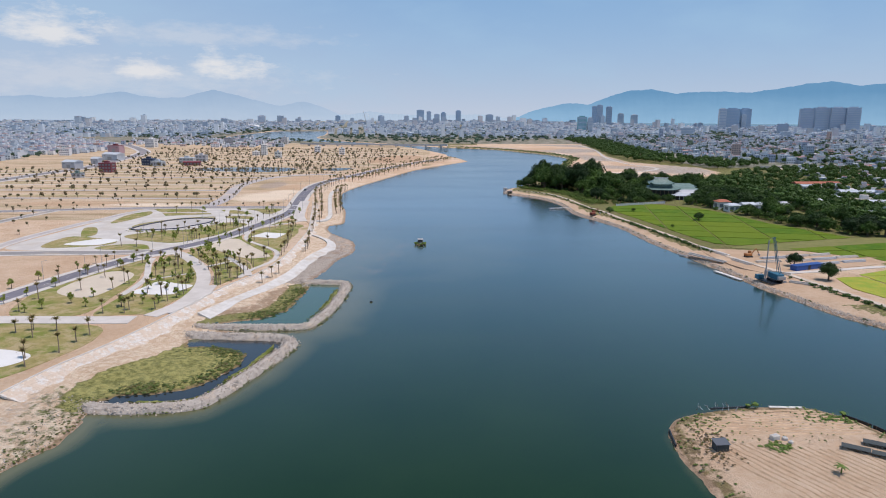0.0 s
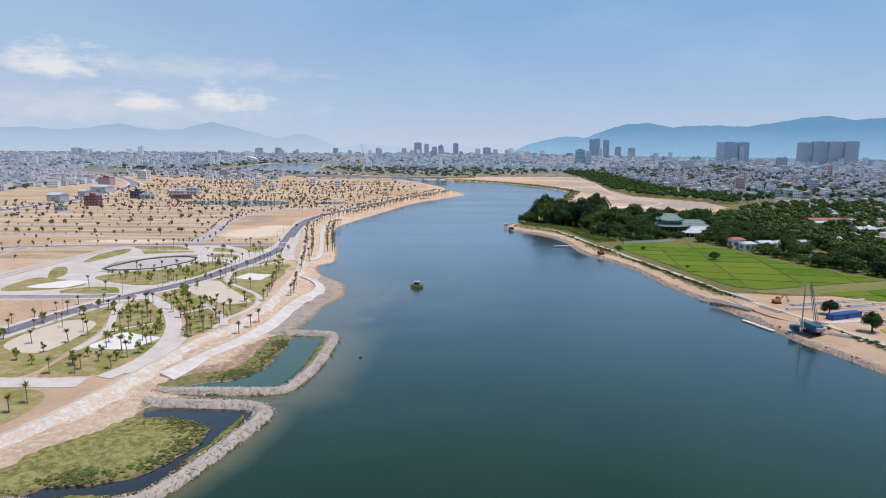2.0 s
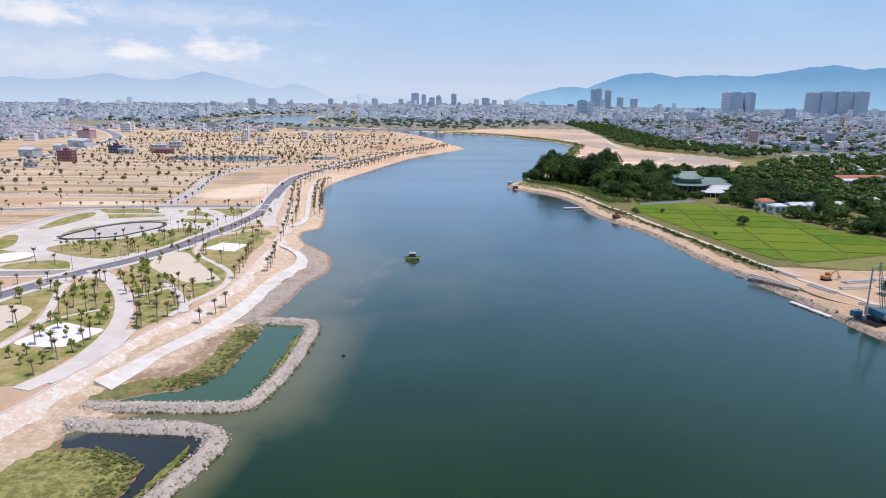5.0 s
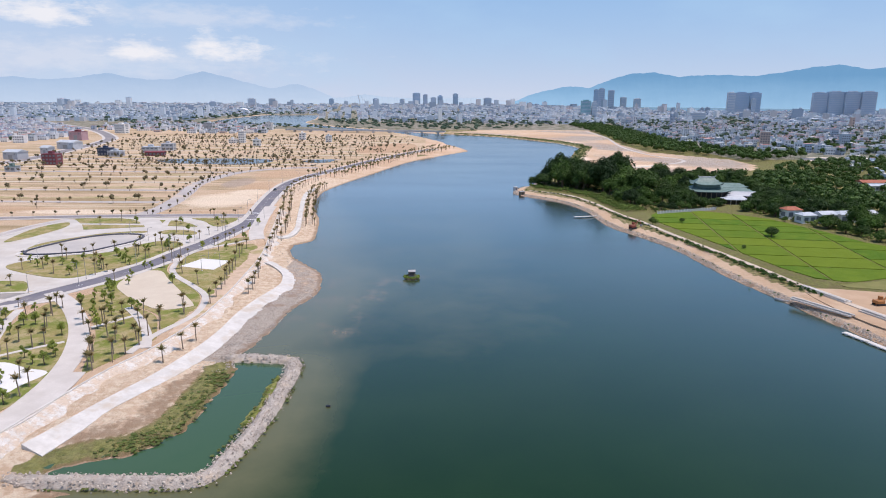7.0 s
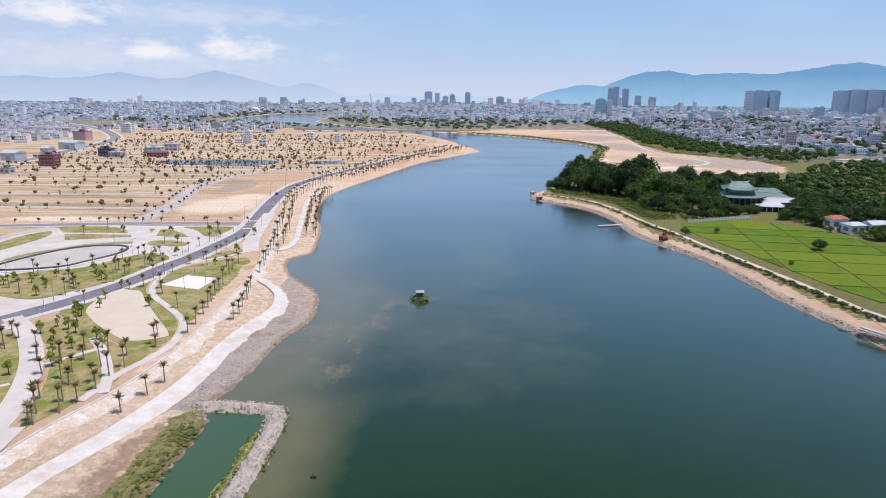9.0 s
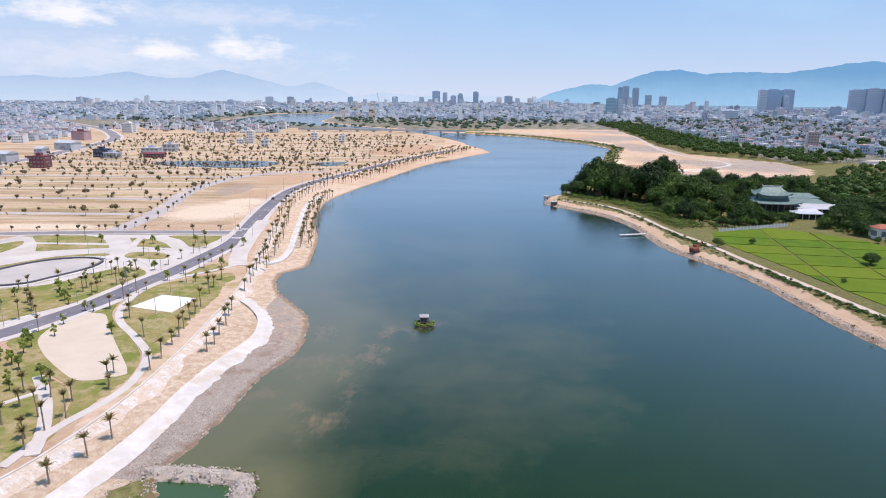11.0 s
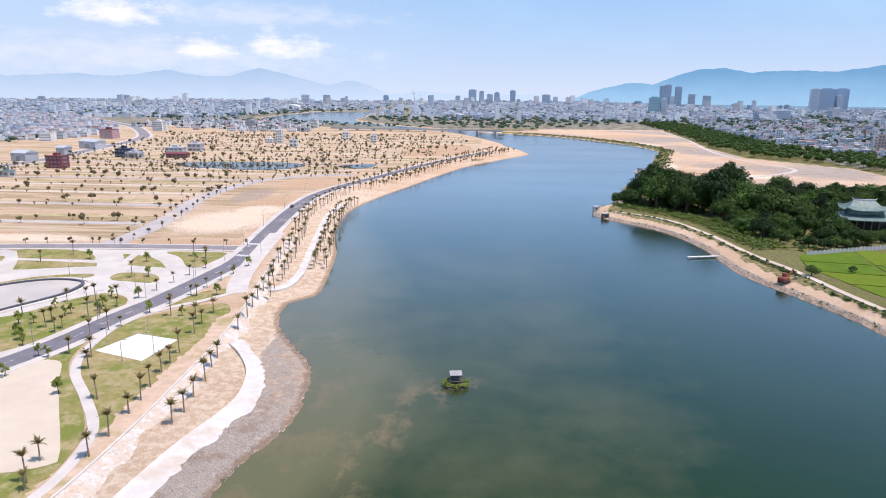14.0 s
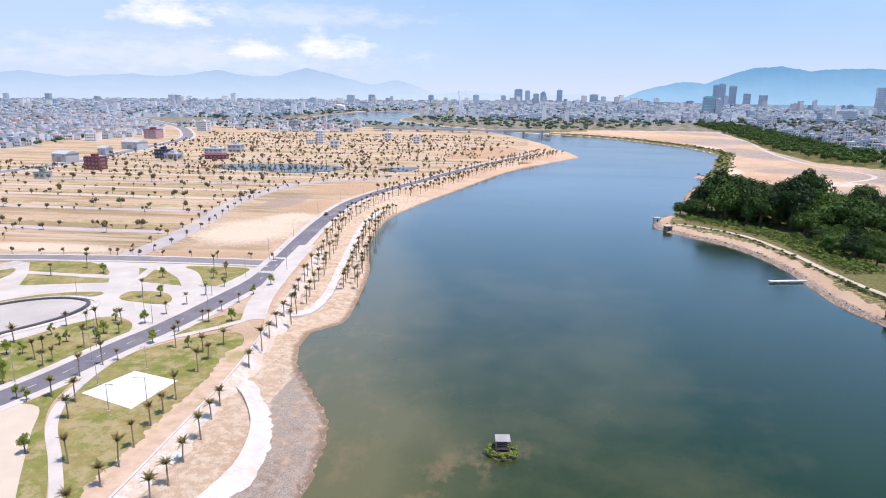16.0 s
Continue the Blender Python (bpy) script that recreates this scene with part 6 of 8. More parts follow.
def building(name, x, y, w, d, h, turn, wall, roof, label, category="house", z=Z, style="flat", floors=None, cols=None, group="", glass=None, front_only=False, shut=False):
    """A house or block: body, roof, windows on the river side and its two flanks."""
    glass = glass or M_PANE
    b = thing(name, x, y, z, label, category, group, turn)
    part("wall", boxes((-w / 2, -d / 2, -0.4, w / 2, d / 2, h)), wall, b)
    if style == "flat":
        part("roof", boxes((-w / 2 - 0.25, -d / 2 - 0.25, h + 0.003, w / 2 + 0.25, d / 2 + 0.25, h + 0.35),
                           (-w * 0.18, -d * 0.15, h + 0.34, w * 0.12, d * 0.25, h + 2.6)), roof, b)
    else:
        r = h * 0.32 if style == "gable" else h * 0.28
        k = 0.0 if style == "gable" else w * 0.28
        o = 0.6
        v = [(-w / 2 - o, -d / 2 - o, h), (w / 2 + o, -d / 2 - o, h), (w / 2 + o, d / 2 + o, h), (-w / 2 - o, d / 2 + o, h),
             (-w / 2 - o + k, 0, h + r), (w / 2 + o - k, 0, h + r)]
        v += [(a, c, e - 0.18) for a, c, e in v[:4]]
        part("roof", mesh_of("roof", v, [(0, 1, 5, 4), (1, 2, 5), (2, 3, 4, 5), (3, 0, 4), (0, 6, 7, 1), (1, 7, 8, 2), (2, 8, 9, 3), (3, 9, 6, 0), (6, 9, 8, 7)], roof), None, b)
    if shut:
        part("door", boxes((-w * 0.14, -d / 2 - 0.05, -0.2, w * 0.14, -d / 2 + 0.1, h * 0.6)), M_STEEL, b)
        for k in (-1, 1):
            part("vent", boxes((k * w * 0.32 - 0.8, -d / 2 - 0.05, h * 0.7, k * w * 0.32 + 0.8, -d / 2 + 0.1, h * 0.82)), glass, b)
        return b
    floors = floors or max(1, int(h / 3.4))
    cols = cols or max(2, int(w / 3.2))
    fh = h / floors
    for f in range(floors):
        for c in range(cols):
            u = -w / 2 + (c + 0.5) * w / cols
            part("window", boxes((u - w / cols * 0.3, -d / 2 - 0.06, f * fh + fh * 0.3, u + w / cols * 0.3, -d / 2 + 0.1, f * fh + fh * 0.75)), glass, b)
        if not front_only:
            for s in (-1, 1):
                part("window", boxes((s * w / 2 - 0.06, -d * 0.25, f * fh + fh * 0.3, s * w / 2 + 0.06, d * 0.25, f * fh + fh * 0.75)), glass, b)
    return b


building("house", -362, 725, 14, 10, 10.0, -6, M_RED, M_RED, "red-brown three-storey house on an empty plot", floors=3, cols=4)
building("house", -358, 821, 14, 10, 8.0, -8, M_NAVY, M_NAVY, "dark navy shed-like house on an empty plot", floors=2, cols=4)
building("house", -343, 812, 14, 10, 5.5, -8, M_GREYWALL, M_TIN, "low grey house beside the access road", floors=1, cols=4)
building("house", -305, 822, 20, 8, 4.0, 4, M_RED, M_RED, "low dark-red house on the plots", style="gable", floors=1, cols=5)
building("warehouse", -428, 776, 17, 14, 7.5, -12, M_GREYWALL, M_TIN, "grey gabled warehouse at the town edge", "warehouse", style="gable", shut=True)
building("warehouse", -431, 838, 10, 10, 7.0, -12, M_GREYWALL, M_TIN, "grey gabled warehouse at the town edge", "warehouse", style="gable", shut=True)
building("warehouse", -444, 908, 26, 14, 8.0, -20, M_TIN, M_TIN, "long pale-blue gabled warehouse", "warehouse", style="gable", shut=True)
building("warehouse", -512, 1058, 20, 14, 12, -10, M_PINK, M_RED, "pink industrial building with a dark red roof", "warehouse", shut=True)
building("house", -363, 666, 9, 8, 4.5, 0, M_GREYWALL, M_TILE, "small grey house with a green roof", floors=1, cols=2)
building("house", -325, 860, 18, 12, 6.5, 5, M_GREYWALL, M_TIN, "grey house under construction", floors=2, cols=4)
building("house", -318, 892, 14, 12, 8.0, 5, M_GREYWALL, M_GREYWALL, "grey block house under construction", floors=2, cols=3)
building("apartment_block", -266, 1018, 8, 9, 16, 0, M_WHITEWALL, M_WHITEWALL, "lone narrow white apartment block", "apartment block", floors=5, cols=3)
building("house", -277, 1012, 10, 8, 5.5, 0, M_WHITEWALL, M_WHITEWALL, "low white house beside the white block", floors=2, cols=3)
building("house", -196, 1085, 9, 9, 10, 0, M_WHITEWALL, M_WHITEWALL, "narrow white house on the plots", floors=3, cols=2)
building("house", -150, 1040, 8, 8, 9, 0, M_WHITEWALL, M_TIN, "narrow white house on the plots", floors=3, cols=2)
building("house", -232, 965, 9, 8, 8, 0, M_WHITEWALL, M_TIN, "narrow white house on the plots", floors=2, cols=2)
building("apartment_block", -529, 1230, 18, 14, 15, -10, M_WHITEWALL, M_WHITEWALL, "white five-storey block in the town", "apartment block", floors=5, cols=9)
building("apartment_block", -420, 1345, 18, 12, 13, -10, M_GREYWALL, M_TIN, "grey block at the far edge of the plots", "apartment block", floors=5, cols=7)
building("apartment_block", -312, 1360, 12, 10, 14, -5, M_WHITEWALL, M_GREYWALL, "white block at the far edge of the plots", "apartment block", floors=6, cols=4)

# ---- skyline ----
# Blue and grey towers and their bands carry distance haze as lightened blue.
M_TOWERBLUE = plain("hazy_blue_tower_glass", (0.34, 0.46, 0.60), 0.4)
M_TOWERGREY = surface("hazy_grey_tower", (0.54, 0.60, 0.69), (0.46, 0.52, 0.61), 0.02, 0.3, 0.6, 0.05)
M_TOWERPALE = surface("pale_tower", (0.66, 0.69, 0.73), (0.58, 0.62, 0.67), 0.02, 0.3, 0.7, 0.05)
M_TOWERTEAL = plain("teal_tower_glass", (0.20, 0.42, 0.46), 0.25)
M_BAND = plain("hazy_band_glass", (0.40, 0.49, 0.61), 0.35)


def tower(x, y, top, w, d, mat, label, floors=10, step=0.0, group="skyline towers"):
    t = thing("tower", x, y, 2.0, label, "tower", group, math.degrees(math.atan2(-x, y)) * 0.6)
    h = top - 2.0
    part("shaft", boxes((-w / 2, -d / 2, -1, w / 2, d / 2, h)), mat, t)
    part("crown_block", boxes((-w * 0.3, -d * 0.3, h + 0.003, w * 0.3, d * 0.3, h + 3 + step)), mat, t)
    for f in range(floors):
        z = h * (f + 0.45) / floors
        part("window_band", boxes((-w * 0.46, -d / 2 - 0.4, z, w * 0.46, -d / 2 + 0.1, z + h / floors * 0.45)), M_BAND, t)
    return t


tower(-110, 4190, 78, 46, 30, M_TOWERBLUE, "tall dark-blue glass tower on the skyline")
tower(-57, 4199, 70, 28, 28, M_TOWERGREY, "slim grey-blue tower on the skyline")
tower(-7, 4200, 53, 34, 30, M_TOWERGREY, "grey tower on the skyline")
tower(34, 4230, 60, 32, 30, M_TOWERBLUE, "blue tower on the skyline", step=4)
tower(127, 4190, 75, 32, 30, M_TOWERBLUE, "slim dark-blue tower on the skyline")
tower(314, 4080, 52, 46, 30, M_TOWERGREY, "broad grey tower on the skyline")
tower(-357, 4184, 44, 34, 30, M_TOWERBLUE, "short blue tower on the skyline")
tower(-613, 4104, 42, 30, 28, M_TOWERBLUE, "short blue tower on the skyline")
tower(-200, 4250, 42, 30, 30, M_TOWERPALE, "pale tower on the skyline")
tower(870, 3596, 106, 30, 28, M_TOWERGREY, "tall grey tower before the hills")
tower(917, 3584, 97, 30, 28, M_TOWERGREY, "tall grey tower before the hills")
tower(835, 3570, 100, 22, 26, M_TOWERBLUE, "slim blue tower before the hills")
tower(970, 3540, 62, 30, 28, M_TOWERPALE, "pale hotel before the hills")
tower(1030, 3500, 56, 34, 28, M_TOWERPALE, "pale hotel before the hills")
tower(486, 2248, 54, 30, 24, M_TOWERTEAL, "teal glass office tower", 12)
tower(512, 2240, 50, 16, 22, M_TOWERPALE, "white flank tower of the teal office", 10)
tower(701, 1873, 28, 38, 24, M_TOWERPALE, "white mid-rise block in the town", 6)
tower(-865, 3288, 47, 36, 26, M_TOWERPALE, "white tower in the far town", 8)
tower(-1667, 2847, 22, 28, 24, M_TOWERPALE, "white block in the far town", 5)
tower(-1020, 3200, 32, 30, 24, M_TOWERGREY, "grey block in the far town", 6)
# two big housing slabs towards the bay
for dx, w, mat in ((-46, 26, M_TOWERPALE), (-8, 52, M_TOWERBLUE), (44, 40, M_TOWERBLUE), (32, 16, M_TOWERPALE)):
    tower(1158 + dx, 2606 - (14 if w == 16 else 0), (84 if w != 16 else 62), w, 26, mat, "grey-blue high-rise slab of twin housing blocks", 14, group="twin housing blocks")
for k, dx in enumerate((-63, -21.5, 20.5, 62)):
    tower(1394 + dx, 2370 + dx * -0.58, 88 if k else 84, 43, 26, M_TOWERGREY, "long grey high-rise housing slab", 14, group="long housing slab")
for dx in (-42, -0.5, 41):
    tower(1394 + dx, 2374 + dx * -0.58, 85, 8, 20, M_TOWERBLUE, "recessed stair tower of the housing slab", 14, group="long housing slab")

# stadium with its pale curved roof
stadium = thing("stadium", -735, 2597, 2, "low stadium with a pale curved roof", "stadium")
bm = bmesh.new()
for k in range(13):
    a = math.pi * k / 12
    bm.verts.new((-46 * math.cos(a), -18, 2 + 14 * math.sin(a)))
for k in range(13):
    a = math.pi * k / 12
    bm.verts.new((-46 * math.cos(a), 26, 2 + 14 * math.sin(a)))
bm.verts.ensure_lookup_table()
for k in range(12):
    bm.faces.new([bm.verts[i] for i in (k, k + 1, k + 14, k + 13)])
part("roof", bm, M_WHITEWALL, stadium)
part("stand", boxes((-44, -16, -2, 44, 24, 4)), M_GREYWALL, stadium)
# slanting pylon of a cable-stayed bridge
pylon = thing("bridge_pylon", -465, 4270, 2, "slanting pylon of a distant cable-stayed bridge", "bridge")
part("mast", tubes(((6, 0, 0), (-10, 0, 70), 3.2, 1.6, 8)), M_TOWERPALE, pylon)
part("deck", boxes((-160, -5, 8, 160, 5, 11)), M_TOWERPALE, pylon)
for k in range(5):
    part("cable", tubes(((-10 + k, 0, 68 - 7 * k), (90 - 14 * k, 0, 11), 0.35, 0.35, 5)), M_TOWERPALE, pylon)

# road bridge over the bend
bridge = thing("bridge", -95, 1280, 0, "low grey concrete road bridge over the river bend", "bridge", "", -8)
part("deck", boxes((-175, -5.5, 5.6, 115, 5.5, 7.0), bevel=0.15), M_GREYWALL, bridge)
for s in (-1, 1):
    part("parapet", boxes((-175, s * 5.3 - 0.2, 7.003, 115, s * 5.3 + 0.2, 8.0)), M_GREYWALL, bridge)
for k in range(10):
    part("pier", boxes((-160 + k * 29, -4, -3, -157.6 + k * 29, 4, 5.6)), M_GREYWALL, bridge)

# heaps and stains of bare soil
M_BROWN = surface("brown_field", (0.54, 0.37, 0.24), (0.44, 0.29, 0.18), 0.1, 1.0, 0.95, 0.4)
for pts, z, mat, label in (
        ([(-88, 870), (-40, 880), (-22, 915), (-30, 1010), (-70, 1000), (-95, 930)], Z + 0.07, M_BROWN, "bare brown field near the river bend"),):
    laid("soil_patch", patch_mesh("soil_patch", spline(pts, 2.5, True) + np.random.default_rng(3).normal(0, 0.5, spline(pts, 2.5, True).shape), z, 0.3, mat), label, "soil", "", "structure")
laid("track", ribbon_mesh("track", spline([(150, 700), (215, 745), (268, 800), (252, 880), (255, 1000), (285, 1200), (294, 1400), (300, 1580)], 8), 4.0, 2.16, 0.3, M_PATH), "pale dirt track over the sand flat", "track", "", "structure")

# ponds on the plots
M_POND = Nodes("pond_water", 0.08, 0.5)
M_POND.bump(M_POND.noise(1.2, 3), 0.08, 0.2)
M_POND = M_POND.done((0.02, 0.03, 0.028))
lawn([(-281, 769), (-258, 786), (-215, 790), (-180, 787), (-163, 762), (-184, 732), (-225, 736), (-262, 745)], Z + 0.16, M_POND, "pond", "dark still pond on the building plots")
lawn([(-134, 767), (-118, 783), (-103, 784), (-107, 756), (-122, 752)], Z + 0.16, M_POND, "pond", "dark still pond on the building plots")

# ---- cars and lamps ----
def car(x, y, turn, paint, label):
    c = thing("car", x, y, Z + 0.12, label, "car", "parked cars", turn)
    bm = boxes((-0.85, -2.1, 0.35, 0.85, 2.1, 0.85), bevel=0.12)
    part("body", bm, paint, c)
    v = [(-0.78, -1.2, 0.84), (0.78, -1.2, 0.84), (0.78, 1.35, 0.84), (-0.78, 1.35, 0.84), (-0.62, -0.75, 1.42), (0.62, -0.75, 1.42), (0.62, 0.85, 1.42), (-0.62, 0.85, 1.42)]
    part("cabin", mesh_of("cabin", v, [(0, 1, 5, 4), (1, 2, 6, 5), (2, 3, 7, 6), (3, 0, 4, 7)], M_GLASS), None, c)
    part("roof", boxes((-0.63, -0.76, 1.423, 0.63, 0.86, 1.48)), paint, c)
    for sx in (-0.8, 0.8):
        for sy in (-1.35, 1.35):
            part("wheel", tubes(((sx - 0.1, sy, 0.31), (sx + 0.1, sy, 0.31), 0.31, 0.31, 10)), M_DARK, c)


car(-112.5, 558, 2, plain("dark_car_paint", (0.03, 0.03, 0.035), 0.25), "dark car parked at the roadside")
car(-107.5, 588, 3, plain("white_car_paint", (0.75, 0.75, 0.75), 0.25), "white car parked at the roadside")


def lamp(x, y, turn, label="slim grey street lamp with one arm", h=8.0, z=Z):
    t = thing("street_lamp", x, y, z, label, "street lamp", "street lamps", turn)
    part("pole", tubes(((0, 0, 0), (0, 0, h), 0.09, 0.05, 6)), M_STEEL, t)
    part("arm", tubes(((0, 0, h - 0.1), (1.6, 0, h + 0.25), 0.045, 0.035, 5)), M_STEEL, t)
    part("lamp_head", boxes((1.3, -0.14, h + 0.18, 2.1, 0.14, h + 0.30), bevel=0.03), M_STEEL, t)
    part("base", boxes((-0.2, -0.2, -0.1, 0.2, 0.2, 0.25)), M_KERB, t)
    return t


lamp_line = spline(MAIN, 28.0)
for k, (x, y) in enumerate(lamp_line):
    if 170 < y < 640:
        lamp(x - 5.2, y, 0)
        if k % 2:
            lamp(x + 5.2, y + 12, 180)
for x, y in ((-89.3, 341), (-83.6, 345.5), (-93.5, 361.5), (-99.5, 352), (-131.8, 393.5), (-118, 400), (-148, 411), (-163, 360)):
    lamp(x, y, rnd.uniform(0, 360), "slim grey park light on a tall pole", 6.0)

# ---- stilt hut in the river ----
hut = thing("stilt_hut", -8.6, 342.6, 0.25, "small plank hut on stilts with a pale tin roof", "hut", "", 8)
hut.scale = (0.82, 0.82, 0.82)
part("floor", boxes((-1.7, -1.4, 0.9, 1.7, 1.4, 1.05)), M_WOOD, hut)
for sx in (-1.5, 1.5):
    for sy in (-1.2, 1.2):
        part("post", tubes(((sx, sy, -0.6), (sx, sy, 3.0), 0.09, 0.08, 6)), M_WOOD, hut)
part("wall", boxes((-1.55, 1.15, 1.05, 1.55, 1.25, 2.9)), M_WOOD, hut)
part("wall", boxes((-1.6, -1.2, 1.05, -1.5, 1.2, 2.9)), M_WOOD, hut)
for k in range(3):
    part("rail", boxes((-1.5, -1.28, 1.25 + k * 0.55, 1.5, -1.2, 1.42 + k * 0.55)), M_NAVY, hut)
bm = boxes((-1.75, -1.35, 0, 1.75, 1.45, 0.07))
bmesh.ops.transform(bm, matrix=pose(0, 0, 3.02, 7, 0, 0), verts=bm.verts)
part("roof", bm, surface("dull_tin", (0.42, 0.41, 0.42), (0.30, 0.29, 0.30), 0.6, 4.0, 0.6, 0.2), hut, "dull tin roof, slightly tilted")
# the islet that it stands on
M_ISLET = surface("wet_brown_mud", (0.24, 0.18, 0.12), (0.14, 0.11, 0.07), 0.6, 3.0, 0.8, 0.5)
islet = bmesh.new()
bmesh.ops.create_icosphere(islet, subdivisions=3, radius=1.0)
for v in islet.verts:
    v.co = Vector((v.co.x * 3.0, v.co.y * 2.5, v.co.z * 0.40)) * (1 + 0.12 * noise.noise(v.co * 2.3))
me = bpy.data.meshes.new("islet")
islet.to_mesh(me)
islet.free()
me.materials.append(M_ISLET)
ob = laid("islet", me, "low muddy islet under the hut", "islet", "", "structure")
ob.matrix_world = pose(-8.6, 341.8, 0.0)

shrub_spots = []
for k in range(46):
    a = rnd.uniform(0, 6.28) if k < 26 else rnd.uniform(3.4, 6.0)
    shrub_spots.append((-8.6 + 3.3 * math.cos(a) * rnd.uniform(0.65, 1.0), 341.7 + 2.6 * math.sin(a) * rnd.uniform(0.65, 1.0), 0.15, rnd.uniform(0.7, 1.5), rnd.uniform(0.9, 1.6)))
woods("islet_shrubs", shrub_spots, M_BRIGHTLEAF, "green and yellowing shrubs round the stilt hut", "shrubs", 2, 30, False)

# ---- east bank ----
LEVEE = [(69, 568), (81, 560), (94.4, 543), (103, 511), (105.8, 489), (108.4, 471), (114.5, 447), (119.2, 416), (126, 380), (131.6, 349), (135, 325), (140, 300), (146, 280), (149.5, 268),
         (153, 252), (156.5, 237), (160, 221), (168, 190), (182, 130)]
levee = spline(LEVEE, 3.0)
laid("path", ribbon_mesh("path", levee, 2.6, 2.34, 0.5, M_LEVEE), "narrow pale concrete path on the levee", "path", "", "structure")

# paddies: the field cut by low bunds
def clip(poly, nx, ny, c):
    """The part of a polygon where nx*x + ny*y <= c."""
    out = []
    for a, b in zip(poly, poly[1:] + poly[:1]):
        fa, fb = nx * a[0] + ny * a[1] - c, nx * b[0] + ny * b[1] - c
        if fa <= 0:
            out.append(a)
        if (fa < 0 < fb) or (fb < 0 < fa):
            t = fa / (fa - fb)
            out.append((a[0] + t * (b[0] - a[0]), a[1] + t * (b[1] - a[1])))
    return out


def paddies(field, turn, us, vs, mat, label, bund=0.5):
    c, s = math.cos(turn), math.sin(turn)
    field = [tuple(q) for q in field]
    for u0, u1 in zip(us, us[1:]):
        for v0, v1 in zip(vs, vs[1:]):
            p = clip(field, c, s, u1 - bund)
            p = clip(p, -c, -s, -(u0 + bund)) if p else p
            p = clip(p, -s, c, v1 - bund) if p else p
            p = clip(p, s, -c, -(v0 + bund)) if p else p
            if len(p) > 2:
                a = np.array(p)
                if abs(np.sum(a[:, 0] * np.roll(a[:, 1], -1) - a[:, 1] * np.roll(a[:, 0], -1))) > 30:
                    laid("rice_paddy", patch_mesh("rice_paddy", a, 2.22 + rnd.uniform(-0.02, 0.05), 0.4, mat), label, "rice field", "rice paddies")


RICE_A = [(122, 453), (130, 414), (135, 385), (141, 350), (146, 336), (156, 330), (189, 341), (228, 352), (219, 374), (206, 398), (199, 430), (190, 458), (176, 474), (160, 486), (132, 478), (126, 470)]
paddies(RICE_A, -0.17, (20, 70, 92, 121, 150, 190), (300, 352, 374, 392, 411, 428, 446, 462, 478, 540), M_RICE, "bright green rice paddy between low bunds")
RICE_B = [(178, 322), (205, 329), (290, 352), (340, 330), (330, 292), (212, 291)]
paddies(RICE_B, 0.1, (150, 235, 280, 420), (200, 280, 296, 320, 380), M_RICE, "bright green rice paddy between low bunds")
n = Nodes("ripe_rice", 0.9, 0.15)
f = n.noise(2.5, 5, 0.7)
n.bump(f, 0.8, 0.3)
M_RIPE = n.done(n.mix(n.span(n.noise(0.2, 5), 0.35, 0.65), n.mix(f, (0.30, 0.30, 0.04), (0.42, 0.38, 0.07)), (0.24, 0.32, 0.045)))
RICE_C = [(163, 246), (166, 262), (200, 278), (330, 286), (330, 190), (190, 196), (172, 214)]
paddies(RICE_C, 0.1, (100, 205, 250, 420), (100, 215, 246, 300), M_RIPE, "ripening yellow-green rice paddy")
laid("access_track", ribbon_mesh("access_track", spline([(150, 271), (175, 277), (205, 284), (260, 289), (330, 290)], 4), 3.0, 2.2, 0.4, M_PATH), "pale dirt track between rice fields", "track", "", "structure")
laid("dry_strip", patch_mesh("dry_strip", spline([(150, 326), (182, 336), (226, 350), (300, 352), (282, 340), (205, 326), (176, 318), (158, 322)], 3, True), 2.14, 0.3,
                             surface("dry_grass", (0.22, 0.205, 0.075), (0.155, 0.165, 0.05), 0.2, 3.0, 0.95, 0.5)), "strip of dry cut grass beside the fields", "field", "", "structure")
laid("storage_yard", patch_mesh("storage_yard", spline([(132, 318), (142, 322), (158, 318), (206, 305), (208, 292), (160, 274), (146, 268), (134, 284)], 3, True), 2.10, 0.3,
                                surface("yard_earth", (0.54, 0.39, 0.27), (0.42, 0.28, 0.18), 0.1, 2.0, 0.95, 0.4)), "bare earth storage yard on the bank", "yard", "", "structure")


# piles and slabs of the bridge site
def pile_stack(x, y, turn, n, length, label, mat=M_PAVE):
    t = thing("pile_stack", x, y, 2.1, label, "concrete piles", "pile stacks", turn)
    for k in range(n):
        layer, j = (0, k) if k < (n + 1) * 0.6 else (1, k - (n + 1) * 0.6 + 0.5)
        u = rnd.uniform(-0.4, 0.4)
        part("beam", boxes((-length / 2 + u, j * 0.62, layer * 0.47, length / 2 + u, j * 0.62 + 0.45, layer * 0.47 + 0.45)), mat, t)


pile_stack(135.5, 314, -76, 9, 19, "stack of pale precast concrete piles")
pile_stack(126.4, 300, -64, 6, 21, "row of pale precast concrete piles at the shore")
pile_stack(139, 291, -74, 8, 11, "short stack of grey precast piles")
pile_stack(146, 270, -40, 4, 10, "pale concrete piles beside the crane")
pile_stack(146.5, 252.5, -36, 4, 9, "pale concrete piles beside the crane")
for x, y, a in ((153, 291, 6), (159, 299, 10), (168, 293, 12), (172, 303, 12), (182, 297, 14), (185, 306, 15), (195, 301, 14), (178, 287.5, 14), (193, 292, 14)):
    pile_stack(x, y, a + rnd.uniform(-2, 2), 7, 12, "row of grey precast piles in the yard", M_GREYWALL if rnd.random() < 0.5 else M_PAVE)
